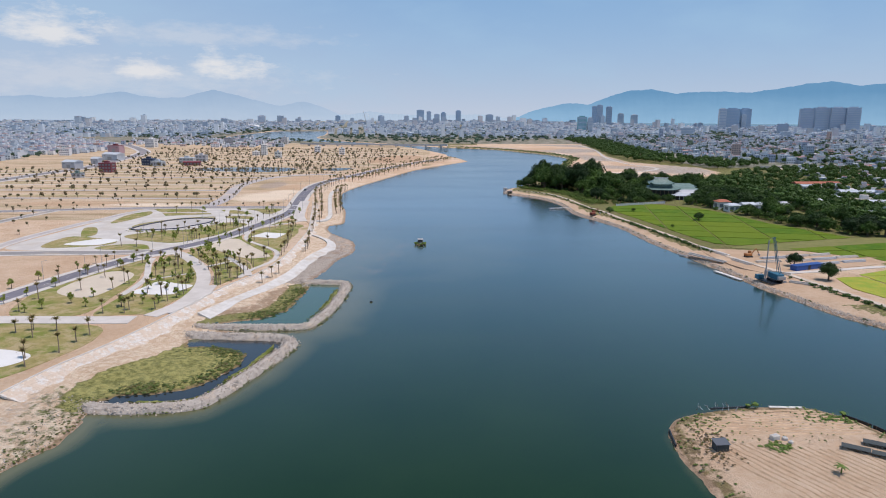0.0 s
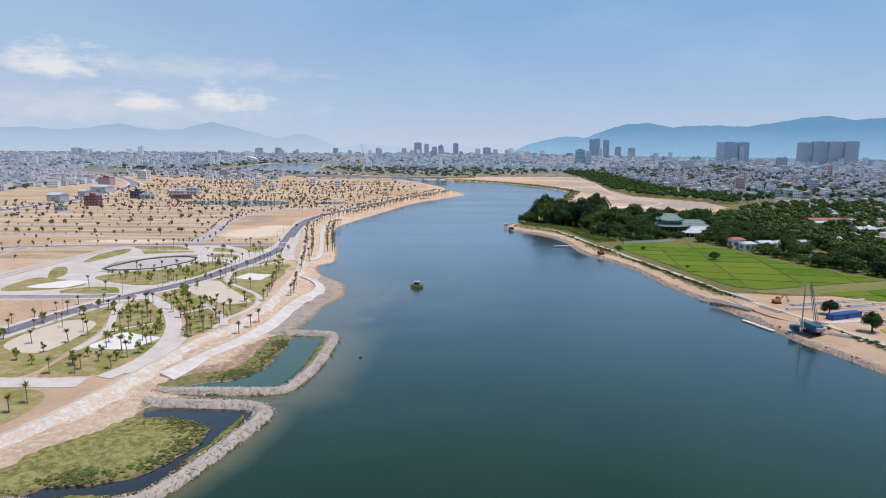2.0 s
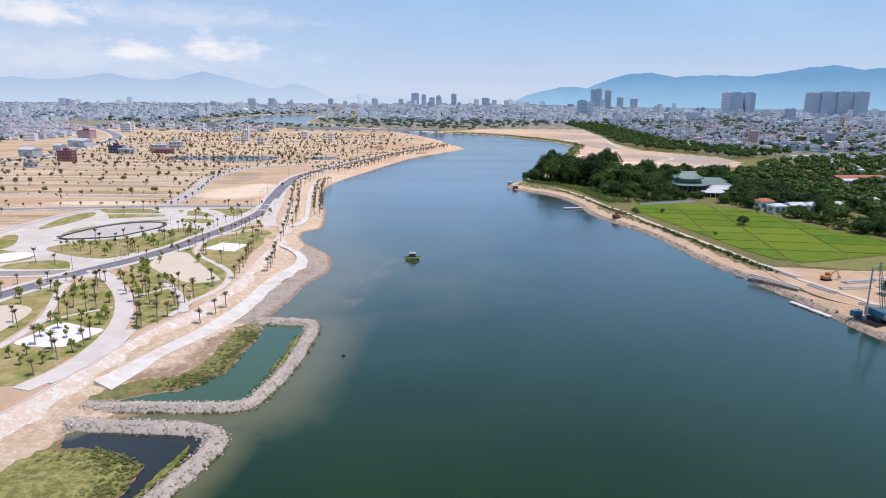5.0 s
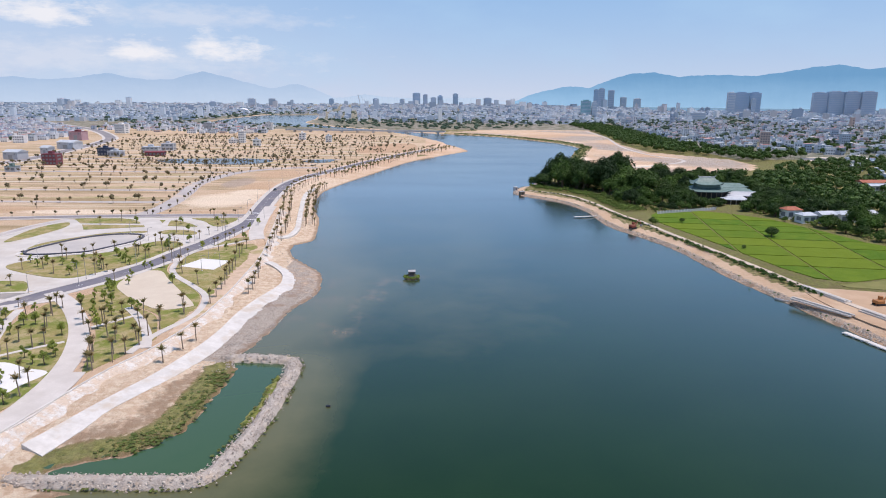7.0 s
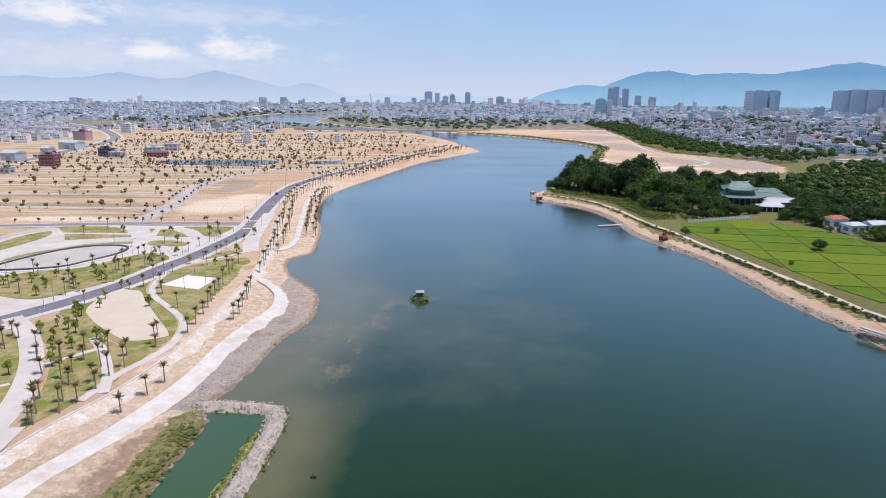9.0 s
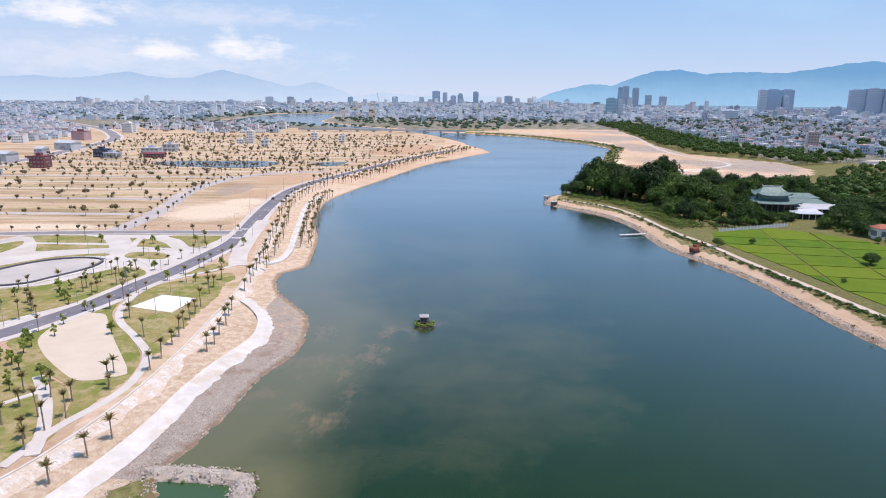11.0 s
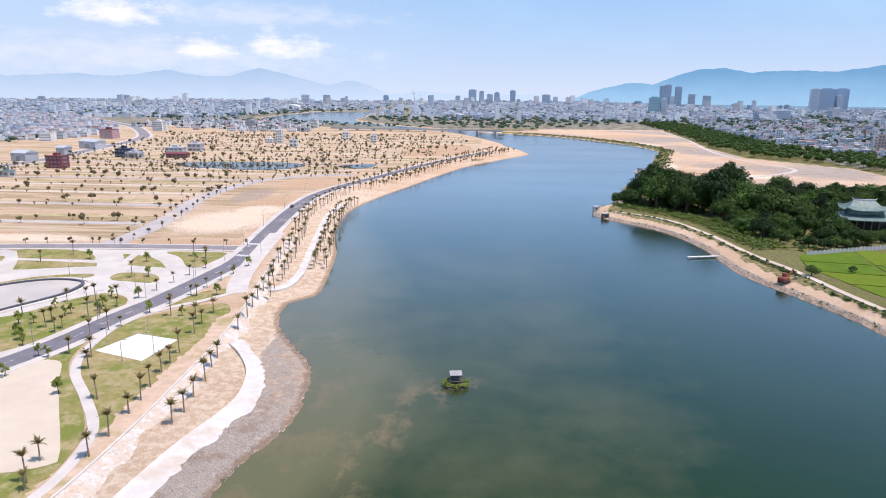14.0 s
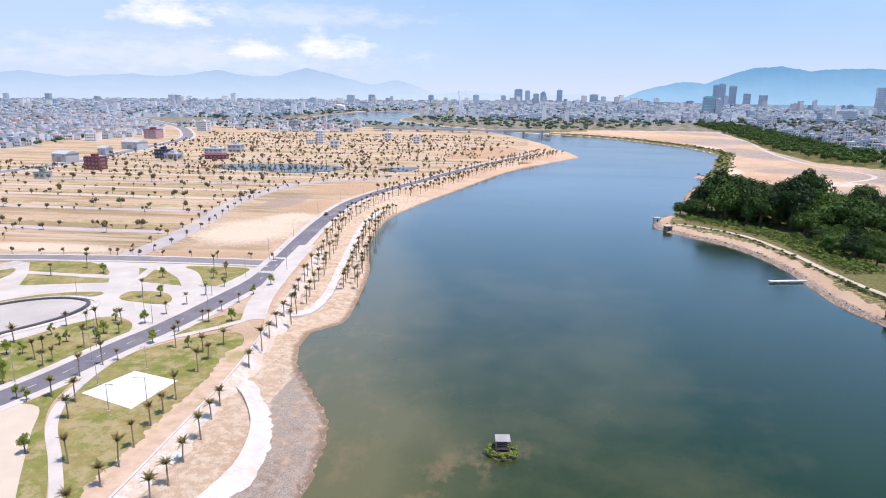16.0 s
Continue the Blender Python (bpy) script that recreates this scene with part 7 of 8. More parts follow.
for x, y, a in ((125.2, 278, -72), (127.4, 270, -74)):
    t = thing("pontoon", x, y, 0.0, "white floating pontoon at the shore", "pontoon", "pontoons", a)
    part("deck", boxes((-4, -0.9, 0.15, 4, 0.9, 0.55), bevel=0.06), M_WHITE, t)
    for s in (-2.6, 0, 2.6):
        part("float", tubes(((s, -0.95, 0.1), (s, 0.95, 0.1), 0.32, 0.32, 8)), M_GREYWALL, t)

# blue site container and shed
shed = thing("site_shed", 163, 279, 2.1, "long blue sheet-metal site shed", "shed", "", 21)
part("wall", boxes((-8, -1.6, 0, 8, 1.6, 2.1)), M_BLUE, shed)
part("roof", boxes((-8.2, -1.8, 2.103, 8.2, 1.8, 2.22)), M_BLUE, shed)
part("door", boxes((-1, -1.65, 0, 0.4, -1.55, 1.9)), M_DARK, shed)

# crawler crane with its pile leader
crane = thing("crawler_crane", 138.6, 258.5, 2.05, "teal crawler crane with a raised lattice boom and leader", "crane", "", 10)
for s in (-1.6, 1.6):
    part("track", boxes((s - 0.45, -2.6, 0.0, s + 0.45, 2.6, 1.0), bevel=0.25), M_DARK, crane)
part("carriage", boxes((-1.3, -1.4, 0.5, 1.3, 1.4, 1.1)), M_STEEL, crane)
house = part("house", boxes((-1.6, -3.4, 1.1, 1.6, 1.8, 3.3), bevel=0.12), M_TEAL, crane)
part("cab", boxes((-1.75, 1.1, 1.2, -0.5, 2.6, 3.4), bevel=0.08), M_TEAL, crane)
part("cab_window", boxes((-1.65, 2.605, 2.0, -0.6, 2.63, 3.2)), M_GLASS, crane)
part("counterweight", boxes((-1.7, -4.3, 1.2, 1.7, -3.405, 2.6), bevel=0.1), M_STEEL, crane)
foot, tip = Vector((3.0, 1.6, 1.8)), Vector((-1.4, 1.2, 18.0))
ax = (tip - foot).normalized()
sx = ax.cross(Vector((0, 1, 0))).normalized() * 0.5
sy = ax.cross(sx).normalized() * 0.5
for a, b in ((1, 1), (1, -1), (-1, 1), (-1, -1)):
    part("boom_chord", tubes((foot + sx * a + sy * b, tip + (sx * a + sy * b) * 0.5, 0.10, 0.08, 6)), M_TEAL, crane)
L = (tip - foot).length
for k in range(16):
    p0, p1 = foot + ax * (L * k / 16), foot + ax * (L * (k + 1) / 16)
    s = 1 if k % 2 else -1
    part("boom_lacing", tubes((p0 + sx * s + sy, p1 - sx * s + sy, 0.04, 0.04, 4), (p0 + sy * s + sx, p1 - sy * s + sx, 0.04, 0.04, 4)), M_TEAL, crane)
part("pendant_cable", tubes((tip, Vector((0, -3.2, 4.5)), 0.05, 0.05, 4)), M_STEEL, crane)
part("gantry", tubes((Vector((-0.8, -3.0, 3.2)), Vector((0, -3.2, 4.6)), 0.1, 0.1, 5), (Vector((0.8, -3.0, 3.2)), Vector((0, -3.2, 4.6)), 0.1, 0.1, 5)), M_TEAL, crane)
part("leader", tubes((Vector((-3.6, 1.2, -0.6)), Vector((-3.6, 1.2, 16.6)), 0.24, 0.24, 6)), M_STEEL, crane, "upright dark pile leader")
part("hammer", boxes((-4.0, 0.8, 1.6, -3.2, 1.6, 4.4), bevel=0.1), M_STEEL, crane)
part("hoist_rope", tubes((tip, Vector((-3.6, 1.2, 16.6)), 0.05, 0.05, 4)), M_STEEL, crane)
mat = thing("timber_mats", 138.2, 258, 1.55, "dark timber mats under the crane", "timber mats", "", 12)
for k in range(7):
    part("plank", boxes((-4.2 + k * 1.2, -4, 0.2, -3.1 + k * 1.2, 4.5, 0.5), bevel=0.03), M_DARK, mat)
genset = thing("generator", 134.2, 262.5, 1.9, "teal diesel generator beside the crane", "generator", "", 12)
part("body", boxes((-1.6, -0.9, 0.1, 1.6, 0.9, 1.9), bevel=0.1), M_TEAL, genset)
part("exhaust", tubes(((0.8, 0, 1.9), (0.8, 0, 2.6), 0.09, 0.09, 6)), M_STEEL, genset)


def excavator(x, y, turn, paint, label, s=1.0, z=2.0):
    e = thing("excavator", x, y, z, label, "excavator", "excavators", turn)
    for q in (-1.0, 1.0):
        part("track", boxes((q - 0.3, -1.7, 0, q + 0.3, 1.7, 0.8), bevel=0.2), M_DARK, e)
    part("body", boxes((-1.25, -1.8, 0.8, 1.25, 1.1, 1.9), bevel=0.15), paint, e)
    cab = part("cab", boxes((-1.25, 0.2, 1.9, -0.1, 1.5, 3.0), bevel=0.1), paint, e)
    part("glass", boxes((-1.15, 1.505, 2.0, -0.2, 1.53, 2.85)), M_GLASS, cab)
    part("boom", tubes(((0.3, 1.0, 1.6), (0.3, 3.4, 4.2), 0.28, 0.22, 6)), paint, e)
    part("stick", tubes(((0.3, 3.4, 4.2), (0.3, 5.2, 1.6), 0.2, 0.16, 6)), paint, e)
    part("bucket", boxes((-0.2, 4.8, 0.7, 0.8, 5.7, 1.6), bevel=0.15), M_STEEL, e)
    e.scale = (s, s, s)


excavator(148.5, 303, -80, M_ORANGE, "orange excavator on the storage yard")
excavator(104.5, 433, -60, plain("rusty_red_paint", (0.22, 0.06, 0.04), 0.6), "rust-red excavator working on the bank", 1.1, 1.6)

# small boats and a float
def boat(x, y, turn, paint, label, L=5.2):
    b = thing("rowing_boat", x, y, 0.02, label, "boat", "moored boats", turn)
    verts, faces = [], []
    for k in range(9):
        f = k / 8 * 2 - 1
        w = 0.62 * (1 - abs(f) ** 2.4) + 0.05
        up = 0.22 * abs(f) ** 2
        verts += [(-w, f * L / 2, 0.42 + up), (-w * 0.6, f * L / 2 * 0.94, -0.12), (w * 0.6, f * L / 2 * 0.94, -0.12), (w, f * L / 2, 0.42 + up), (w * 0.85, f * L / 2 * 0.97, 0.40 + up), (w * 0.5, f * L / 2 * 0.9, 0.02), (-w * 0.5, f * L / 2 * 0.9, 0.02), (-w * 0.85, f * L / 2 * 0.97, 0.40 + up)]
    for k in range(8):
        for j in range(8):
            a, c = k * 8 + j, k * 8 + (j + 1) % 8
            faces.append((a, c, c + 8, a + 8))
    part("hull", mesh_of("hull", verts, faces, paint), None, b)
    for u in (-1.0, 0.4, 1.4):
        part("thwart", boxes((-0.48, u - 0.12, 0.22, 0.48, u + 0.12, 0.27)), M_WOOD, b)


for x, y, a, mat, label in ((121.5, 309, 24, M_WOOD, "weathered wooden boat moored at the bank"), (122.6, 304, 30, M_NAVY, "dark blue wooden boat moored at the bank"),
                            (123.6, 299.5, 22, M_WOOD, "weathered wooden boat moored at the bank"), (119.6, 315, 35, M_TIN, "pale boat moored at the bank")):
    boat(x + 2.2, y - 1, a, mat, label)
buoy = thing("buoy", -24, 234, 0.0, "small dark float in the river", "buoy")
part("drum", tubes(((-0.5, 0, 0.12), (0.5, 0, 0.12), 0.3, 0.3, 10)), M_DARK, buoy)
part("mast", tubes(((0, 0, 0.3), (0, 0, 1.0), 0.04, 0.03, 5)), M_DARK, buoy)

# jetty and the landing at the point
jetty = thing("jetty", 88.5, 473.6, 0, "narrow pale concrete jetty on piles", "jetty", "", 12)
part("deck", boxes((-6.6, -0.8, 0.55, 7.5, 0.8, 0.8), bevel=0.04), M_WHITE, jetty)
for k in range(5):
    part("pile", tubes(((-6.2 + k * 2.9, 0, -2.5), (-6.2 + k * 2.9, 0, 0.55), 0.18, 0.18, 7)), M_GREYWALL, jetty)
for x, y, w, h, mat, label in ((60.5, 581, 2.6, 2.6, M_GREYWALL, "small grey pump hut at the point"), (62.5, 560, 3.4, 2.4, M_WOOD, "brown brick shed at the water's edge")):
    t = thing("shed", x, y, 0.4, label, "shed", "", 20)
    part("wall", boxes((-w / 2, -1.2, -0.3, w / 2, 1.2, h)), mat, t)
    part("roof", boxes((-w / 2 - 0.3, -1.5, h + 0.003, w / 2 + 0.3, 1.5, h + 0.2)), M_GREYWALL, t)
    part("door", boxes((-0.4, -1.25, 0, 0.4, -1.15, 1.8)), M_DARK, t)


# ---- temple ----
def swept_roof(w, d, rise, ridge, lift, parts=8, thick=0.3):
    """A hipped roof with hollow slopes and upturned corners; eaves at height 0."""
    verts, faces = [], []
    rings = 6
    for r in range(rings + 1):
        f = r / rings
        hx, hy = w / 2 * (1 - f) + ridge / 2 * f, d / 2 * (1 - f)
        z = rise * (0.45 * f + 0.55 * f * f)
        ring = []
        for side in range(4):
            for k in range(parts):
                t = k / parts * 2 - 1
                x, y = ((t * hx, -hy), (hx, t * hy), (-t * hx, hy), (-hx, -t * hy))[side]
                up = lift * (1 - f) ** 2 * abs(t) ** 4
                ring.append((x, y, z + up))
        verts += ring
    n = 4 * parts
    for r in range(rings):
        for k in range(n):
            faces.append((r * n + k, r * n + (k + 1) % n, (r + 1) * n + (k + 1) % n, (r + 1) * n + k))
    b = len(verts)
    verts += [(x, y, z - thick) for x, y, z in verts[:n]]
    faces += [(k, b + k, b + (k + 1) % n, (k + 1) % n) for k in range(n)]
    faces.append(tuple(b + k for k in reversed(range(n))))
    return verts, faces


temple = thing("temple", 182, 531, 2.0, "temple hall with two tiers of green tiled upturned roofs", "temple", "", -8)
temple.scale = (0.95, 0.95, 1.05)
part("plinth", boxes((-14, -10, -0.3, 14, 10, 1.2), bevel=0.1), M_WOOD, temple)
part("hall", boxes((-11, -7.5, 1.2, 11, 7.5, 6.4)), M_DARK, temple, "dark open hall behind columns")
for k in range(8):
    part("column", tubes(((-12 + k * 24 / 7, -9, 1.2), (-12 + k * 24 / 7, -9, 6.2), 0.32, 0.28, 8)), M_WOOD, temple)
v, f = swept_roof(29, 21, 3.4, 16, 1.3)
lower = part("lower_roof", mesh_of("lower_roof", [(x, y, z + 6.2) for x, y, z in v], f, M_TILE), None, temple)
part("upper_wall", boxes((-8, -5, 8.2, 8, 5, 10.6)), M_TILE, temple)
v, f = swept_roof(20, 14, 4.2, 10, 1.6)
upper = part("upper_roof", mesh_of("upper_roof", [(x, y, z + 10.2) for x, y, z in v], f, M_TILE), None, temple)
part("ridge", boxes((-5.2, -0.3, 14.2, 5.2, 0.3, 14.8), bevel=0.1), M_TIN, upper, "pale ridge with upturned ends")
for s in (-1, 1):
    part("ridge_end", tubes(((s * 5.1, 0, 14.5), (s * 6.1, 0, 15.6), 0.3, 0.08, 6)), M_TIN, upper)
for x, y, w, d, h, mat, label in ((203, 536, 22, 10, 5.5, M_TILE, "side hall with a green-grey tiled roof"), (205, 522, 24, 8, 4.6, M_GREYWALL, "long hall with a grey tiled roof"),
                                  (194, 513, 13, 5, 3.2, M_TIN, "low hall with a pale tin roof"), (206, 548, 18, 9, 7.0, M_TILE, "rear hall with a green tiled roof")):
    t = thing("temple_hall", x, y, 2.0, label, "temple hall", "temple halls", -8)
    part("wall", boxes((-w / 2, -d / 2, -0.3, w / 2, d / 2, h)), M_DARK, t)
    v, f = swept_roof(w + 3, d + 3, 2.2, w * 0.7, 0.5)
    part("roof", mesh_of("roof", [(a, b, c + h) for a, b, c in v], f, mat), None, t)
    for k in range(5):
        part("column", tubes(((-w / 2 + k * w / 4, -d / 2 - 0.8, 0), (-w / 2 + k * w / 4, -d / 2 - 0.8, h), 0.2, 0.2, 6)), M_WHITEWALL, t)
# pale fence before the garden
fence = thing("fence", 131, 474, 2.0, "pale panel fence between posts along the rice field", "fence")
fa, fb = Vector((0, 0, 0)), Vector((41, 15.5, 0))
for k in range(21):
    q = fa.lerp(fb, k / 20)
    part("post", boxes((q.x - 0.12, q.y - 0.12, 0, q.x + 0.12, q.y + 0.12, 2.1)), M_WHITEWALL, fence)
    if k < 20:
        r2 = fa.lerp(fb, (k + 1) / 20)
        me = ribbon_mesh("panel", np.array([(q.x, q.y), (r2.x, r2.y)]), 0.08, 1.7, 1.7, M_GREYWALL)
        part("panel", me, None, fence)
small = thing("pavilion", 126.5, 553, 2.0, "small red-roofed garden shrine", "shrine")
part("wall", boxes((-1.6, -1.4, -0.2, 1.6, 1.4, 2.2)), M_WHITEWALL, small)
v, f = swept_roof(5.2, 4.6, 1.9, 1.2, 0.5)
part("roof", mesh_of("roof", [(a, b, c + 2.2) for a, b, c in v], f, M_REDTILE), None, small)

# ---- villas ----
for x, y, w, d, h, turn, roof, style, label in (
        (205, 450, 8, 7, 4.6, 8, M_TIN, "hip", "white villa with a pale roof and columns"), (215.5, 450, 8.5, 7, 5.0, 8, M_TIN, "gable", "white villa with pink walls in shade"),
        (227, 452, 9, 8, 5.0, 8, M_TIN, "hip", "white villa with a grey roof"), (239, 453, 11, 8, 5.0, 8, M_GREYWALL, "gable", "grey-roofed house among trees"),
        (203, 462, 9, 7, 5.5, 8, M_REDTILE, "hip", "house with a red tile roof among trees"), (276, 478, 12, 9, 4.5, 5, M_TIN, "gable", "low house with a pale tin roof"),
        (343, 590, 40, 10, 5, 2, M_REDTILE, "gable", "long hall with a red and white roof"), (340, 578, 36, 8, 4, 2, M_TIN, "gable", "long hall with a pale tin roof"),
        (333, 528, 14, 10, 5, 0, M_TIN, "gable", "village house with a pale tin roof"), (352, 528, 14, 10, 5, 8, M_TIN, "hip", "village house with a grey roof"),
        (318, 464, 16, 10, 5, -10, M_TIN, "gable", "village house with a pale tin roof"), (300, 440, 14, 9, 4.5, -10, M_WHITEWALL, "gable", "white-roofed village house among trees"),
        (300, 500, 15, 9, 4.5, 0, M_TIN, "gable", "village house with a pale tin roof"), (285, 415, 14, 10, 4.5, -20, M_TIN, "gable", "village house with a pale tin roof"),
        (318, 405, 16, 10, 4.5, -20, M_WHITEWALL, "gable", "white-roofed village house among trees")):
    building("house", x, y, w, d, h, turn, M_WHITEWALL, roof, label, "house", 2.0, style, group="village houses")
# pale wall and bare ground before the eastern town
laid("bare_ground", patch_mesh("bare_ground", spline([(405, 805), (480, 790), (560, 785), (640, 800), (640, 835), (540, 832), (440, 850)], 8, True), 2.15, 0.3, M_SANDPIT), "bare pale ground before the eastern town", "ground", "", "structure")
wall = thing("boundary_wall", 400, 812, 2.0, "long grey boundary wall before the town", "wall", "", -5, "structure")
for k in range(24):
    part("panel", boxes((k * 10, -0.15, -0.2, k * 10 + 9.9, 0.15, 2.6)), M_GREYWALL, wall)

# ---- island in the foreground ----
hut2 = thing("net_shelter", 59.1, 123.2, 1.05, "small dark shelter covered with black netting", "shelter", "", 6)
hut2.scale = (0.78, 0.78, 0.85)
part("cover", boxes((-1.8, -1.3, 0.1, 1.8, 1.3, 2.1), bevel=0.15), M_NET, hut2)
bm = boxes((-2.0, -1.5, 0, 2.0, 1.5, 0.10))
bmesh.ops.transform(bm, matrix=pose(0, 0, 2.2, 10, 0, 0), verts=bm.verts)
part("roof", bm, plain("slate_sheet", (0.10, 0.11, 0.13), 0.5), hut2, "dull dark sheet roof")
for k in range(5):
    part("post", tubes(((-1.7 + k * 0.85, -1.6, 0), (-1.7 + k * 0.85, -1.6, 0.9), 0.05, 0.05, 5)), M_WOOD, hut2)
for x, y, w, d, h, a in ((72.6, 127.6, 1.9, 1.2, 1.1, 20), (74.6, 127.2, 1.0, 0.9, 0.8, -10), (75.2, 125.9, 0.8, 0.8, 0.6, 30)):
    t = thing("water_tank", x, y, 1.05, "pale plastic tank on the bare island", "tank", "island tanks", a)
    part("body", boxes((-w / 2, -d / 2, 0, w / 2, d / 2, h), bevel=0.12), M_WHITE, t)
    part("lid", boxes((-w * 0.2, -d * 0.2, h + 0.003, w * 0.2, d * 0.2, h + 0.12), bevel=0.03), M_GREYWALL, t)
for x, y, a in ((87, 122.8, -32), (92.6, 124.5, -30), (91.4, 119.8, -32), (96.5, 121.5, -30), (97.5, 117, -31)):
    t = thing("netted_bed", x, y, 1.05, "low frame covered with black netting", "netted bed", "netted beds", a)
    part("net", boxes((-2.6, -1.0, 0.75, 2.6, 1.0, 0.83)), M_NET, t)
    for u in (-2.4, 0, 2.4):
        for v2 in (-0.9, 0.9):
            part("leg", tubes(((u, v2, 0), (u, v2, 0.75), 0.04, 0.04, 5)), M_WOOD, t)
furrow_v, furrow_f = [], []
for k in range(30):
    a = (55 + k * 1.9, 128 - k * 0.25)
    q = np.stack([np.linspace(a[0], a[0] + 13, 14), np.linspace(a[1] - 1, a[1] - 24, 14)], 1) + np.random.default_rng(k).normal(0, 0.12, (14, 2))
    ok = inside(q, island) & (distance(q, island, True) > 4)
    for i in range(13):
        if ok[i] and ok[i + 1]:
            b = len(furrow_v)
            (x0, y0), (x1, y1) = q[i], q[i + 1]
            furrow_v += [(x0 - 0.3, y0, 1.02), (x0, y0, 1.30), (x0 + 0.3, y0, 1.02), (x1 - 0.3, y1, 1.02), (x1, y1, 1.30), (x1 + 0.3, y1, 1.02)]
            furrow_f += [(b, b + 1, b + 4, b + 3), (b + 1, b + 2, b + 5, b + 4)]
for k in range(9):
    yy = 130 + k * 1.4
    q = np.stack([np.linspace(55, 100, 24), np.full(24, yy) + 0.2 * np.sin(np.arange(24))], 1)
    ok = inside(q, island) & (distance(q, island, True) > 3.5)
    for i in range(23):
        if ok[i] and ok[i + 1]:
            b = len(furrow_v)
            (x0, y0), (x1, y1) = q[i], q[i + 1]
            furrow_v += [(x0, y0 - 0.3, 1.02), (x0, y0, 1.30), (x0, y0 + 0.3, 1.02), (x1, y1 - 0.3, 1.02), (x1, y1, 1.30), (x1, y1 + 0.3, 1.02)]
            furrow_f += [(b, b + 3, b + 4, b + 1), (b + 1, b + 4, b + 5, b + 2)]
laid("furrows", mesh_of("furrows", furrow_v, furrow_f, surface("tilled_soil", (0.62, 0.45, 0.31), (0.44, 0.30, 0.19), 0.5, 4.0, 0.95, 0.5)), "shallow ploughed furrows in dry soil", "soil", "", "stuff")

# dead branches on the island's rim
branch = thing("dead_branches", 66, 142, 0.8, "tangle of bleached dead branches", "driftwood")
tr = random.Random(19)


def snag(p, d, length, radius, depth):
    """A bare branch that forks a few times."""
    q = p + d * length
    part("branch", tubes((p, q, radius, radius * 0.55, 5)), M_TIN if tr.random() < 0.6 else M_WOOD, branch)
    for _ in range(2 if depth else 0):
        e = (d + Vector((tr.uniform(-0.9, 0.9), tr.uniform(-0.6, 0.6), tr.uniform(-0.3, 0.7)))).normalized()
        snag(p + d * length * tr.uniform(0.5, 0.95), e, length * tr.uniform(0.5, 0.8), radius * 0.6, depth - 1)


for u in (-4.5, -2.8, -1.2, 0.2, 1.6, 3.0, 4.6):
    snag(Vector((u, tr.uniform(-0.5, 0.5), 0.0)), Vector((tr.uniform(-0.9, 0.9), tr.uniform(-0.3, 0.3), tr.uniform(0.4, 1.0))).normalized(), tr.uniform(0.9, 1.5), 0.08, 2)
log = thing("log", 70, 143, 0.7, "dark fallen log along the island rim", "log", "", 4)
part("trunk", tubes(((-5, 0, 0.25), (5, 0.4, 0.25), 0.28, 0.2, 8)), M_DARK, log)
for (xa, ya), (xb, yb) in (((95, 140.6), (98.5, 135.2)), ((98.7, 134.9), (102, 127)), ((52, 133), (51, 126))):
    t = thing("timber_edge", (xa + xb) / 2, (ya + yb) / 2, 0.25, "dark timber edging along the island's rim", "edging", "island edging", math.degrees(math.atan2(yb - ya, xb - xa)))
    h = math.hypot(xb - xa, yb - ya) / 2
    part("beam", boxes((-h, -0.15, -0.3, h, 0.15, 0.5), bevel=0.04), M_DARK, t)
    for u in (-0.8, 0, 0.8):
        part("stake", tubes(((u * h, -0.25, -0.8), (u * h, -0.25, 0.7), 0.07, 0.06, 6)), M_WOOD, t)
sheet_w = thing("sheet", 84, 144.2, 0.55, "pale plastic sheet lying on the island's rim", "sheet", "", -3)
part("cover", boxes((-4.2, -0.45, 0, 4.2, 0.45, 0.12), bevel=0.04), M_WHITE, sheet_w)

# banana plant and low shrubs
banana = thing("banana_plant", 78.6, 114, 1.05, "young banana plant with broad torn leaves", "banana plant")
part("stem", tubes(((0, 0, -0.1), (0.1, 0, 1.5), 0.14, 0.1, 7)), M_BRIGHTLEAF, banana)
for k in range(7):
    verts, faces = [], []
    yaw, lean, L2 = k * 0.9, rnd.uniform(0.3, 0.9), rnd.uniform(1.2, 1.8)
    prev = None
    for j in range(6):
        f = j / 5
        r2 = L2 * f
        c = Vector((math.cos(yaw) * r2 * math.sin(lean + f * 0.6), math.sin(yaw) * r2 * math.sin(lean + f * 0.6), 1.45 + r2 * math.cos(lean + f * 0.9)))
        w = 0.3 * math.sin(math.pi * min(0.97, 0.12 + f * 0.85))
        s = Vector((-math.sin(yaw), math.cos(yaw), 0)) * w
        verts += [tuple(c - s - Vector((0, 0, 0.05))), tuple(c), tuple(c + s - Vector((0, 0, 0.05)))]
        if j:
            b = 3 * j
            faces += [(b - 3, b - 2, b + 1, b), (b - 2, b - 1, b + 2, b + 1)]
    part("leaf", mesh_of("leaf", verts, faces, M_BRIGHTLEAF), None, banana)

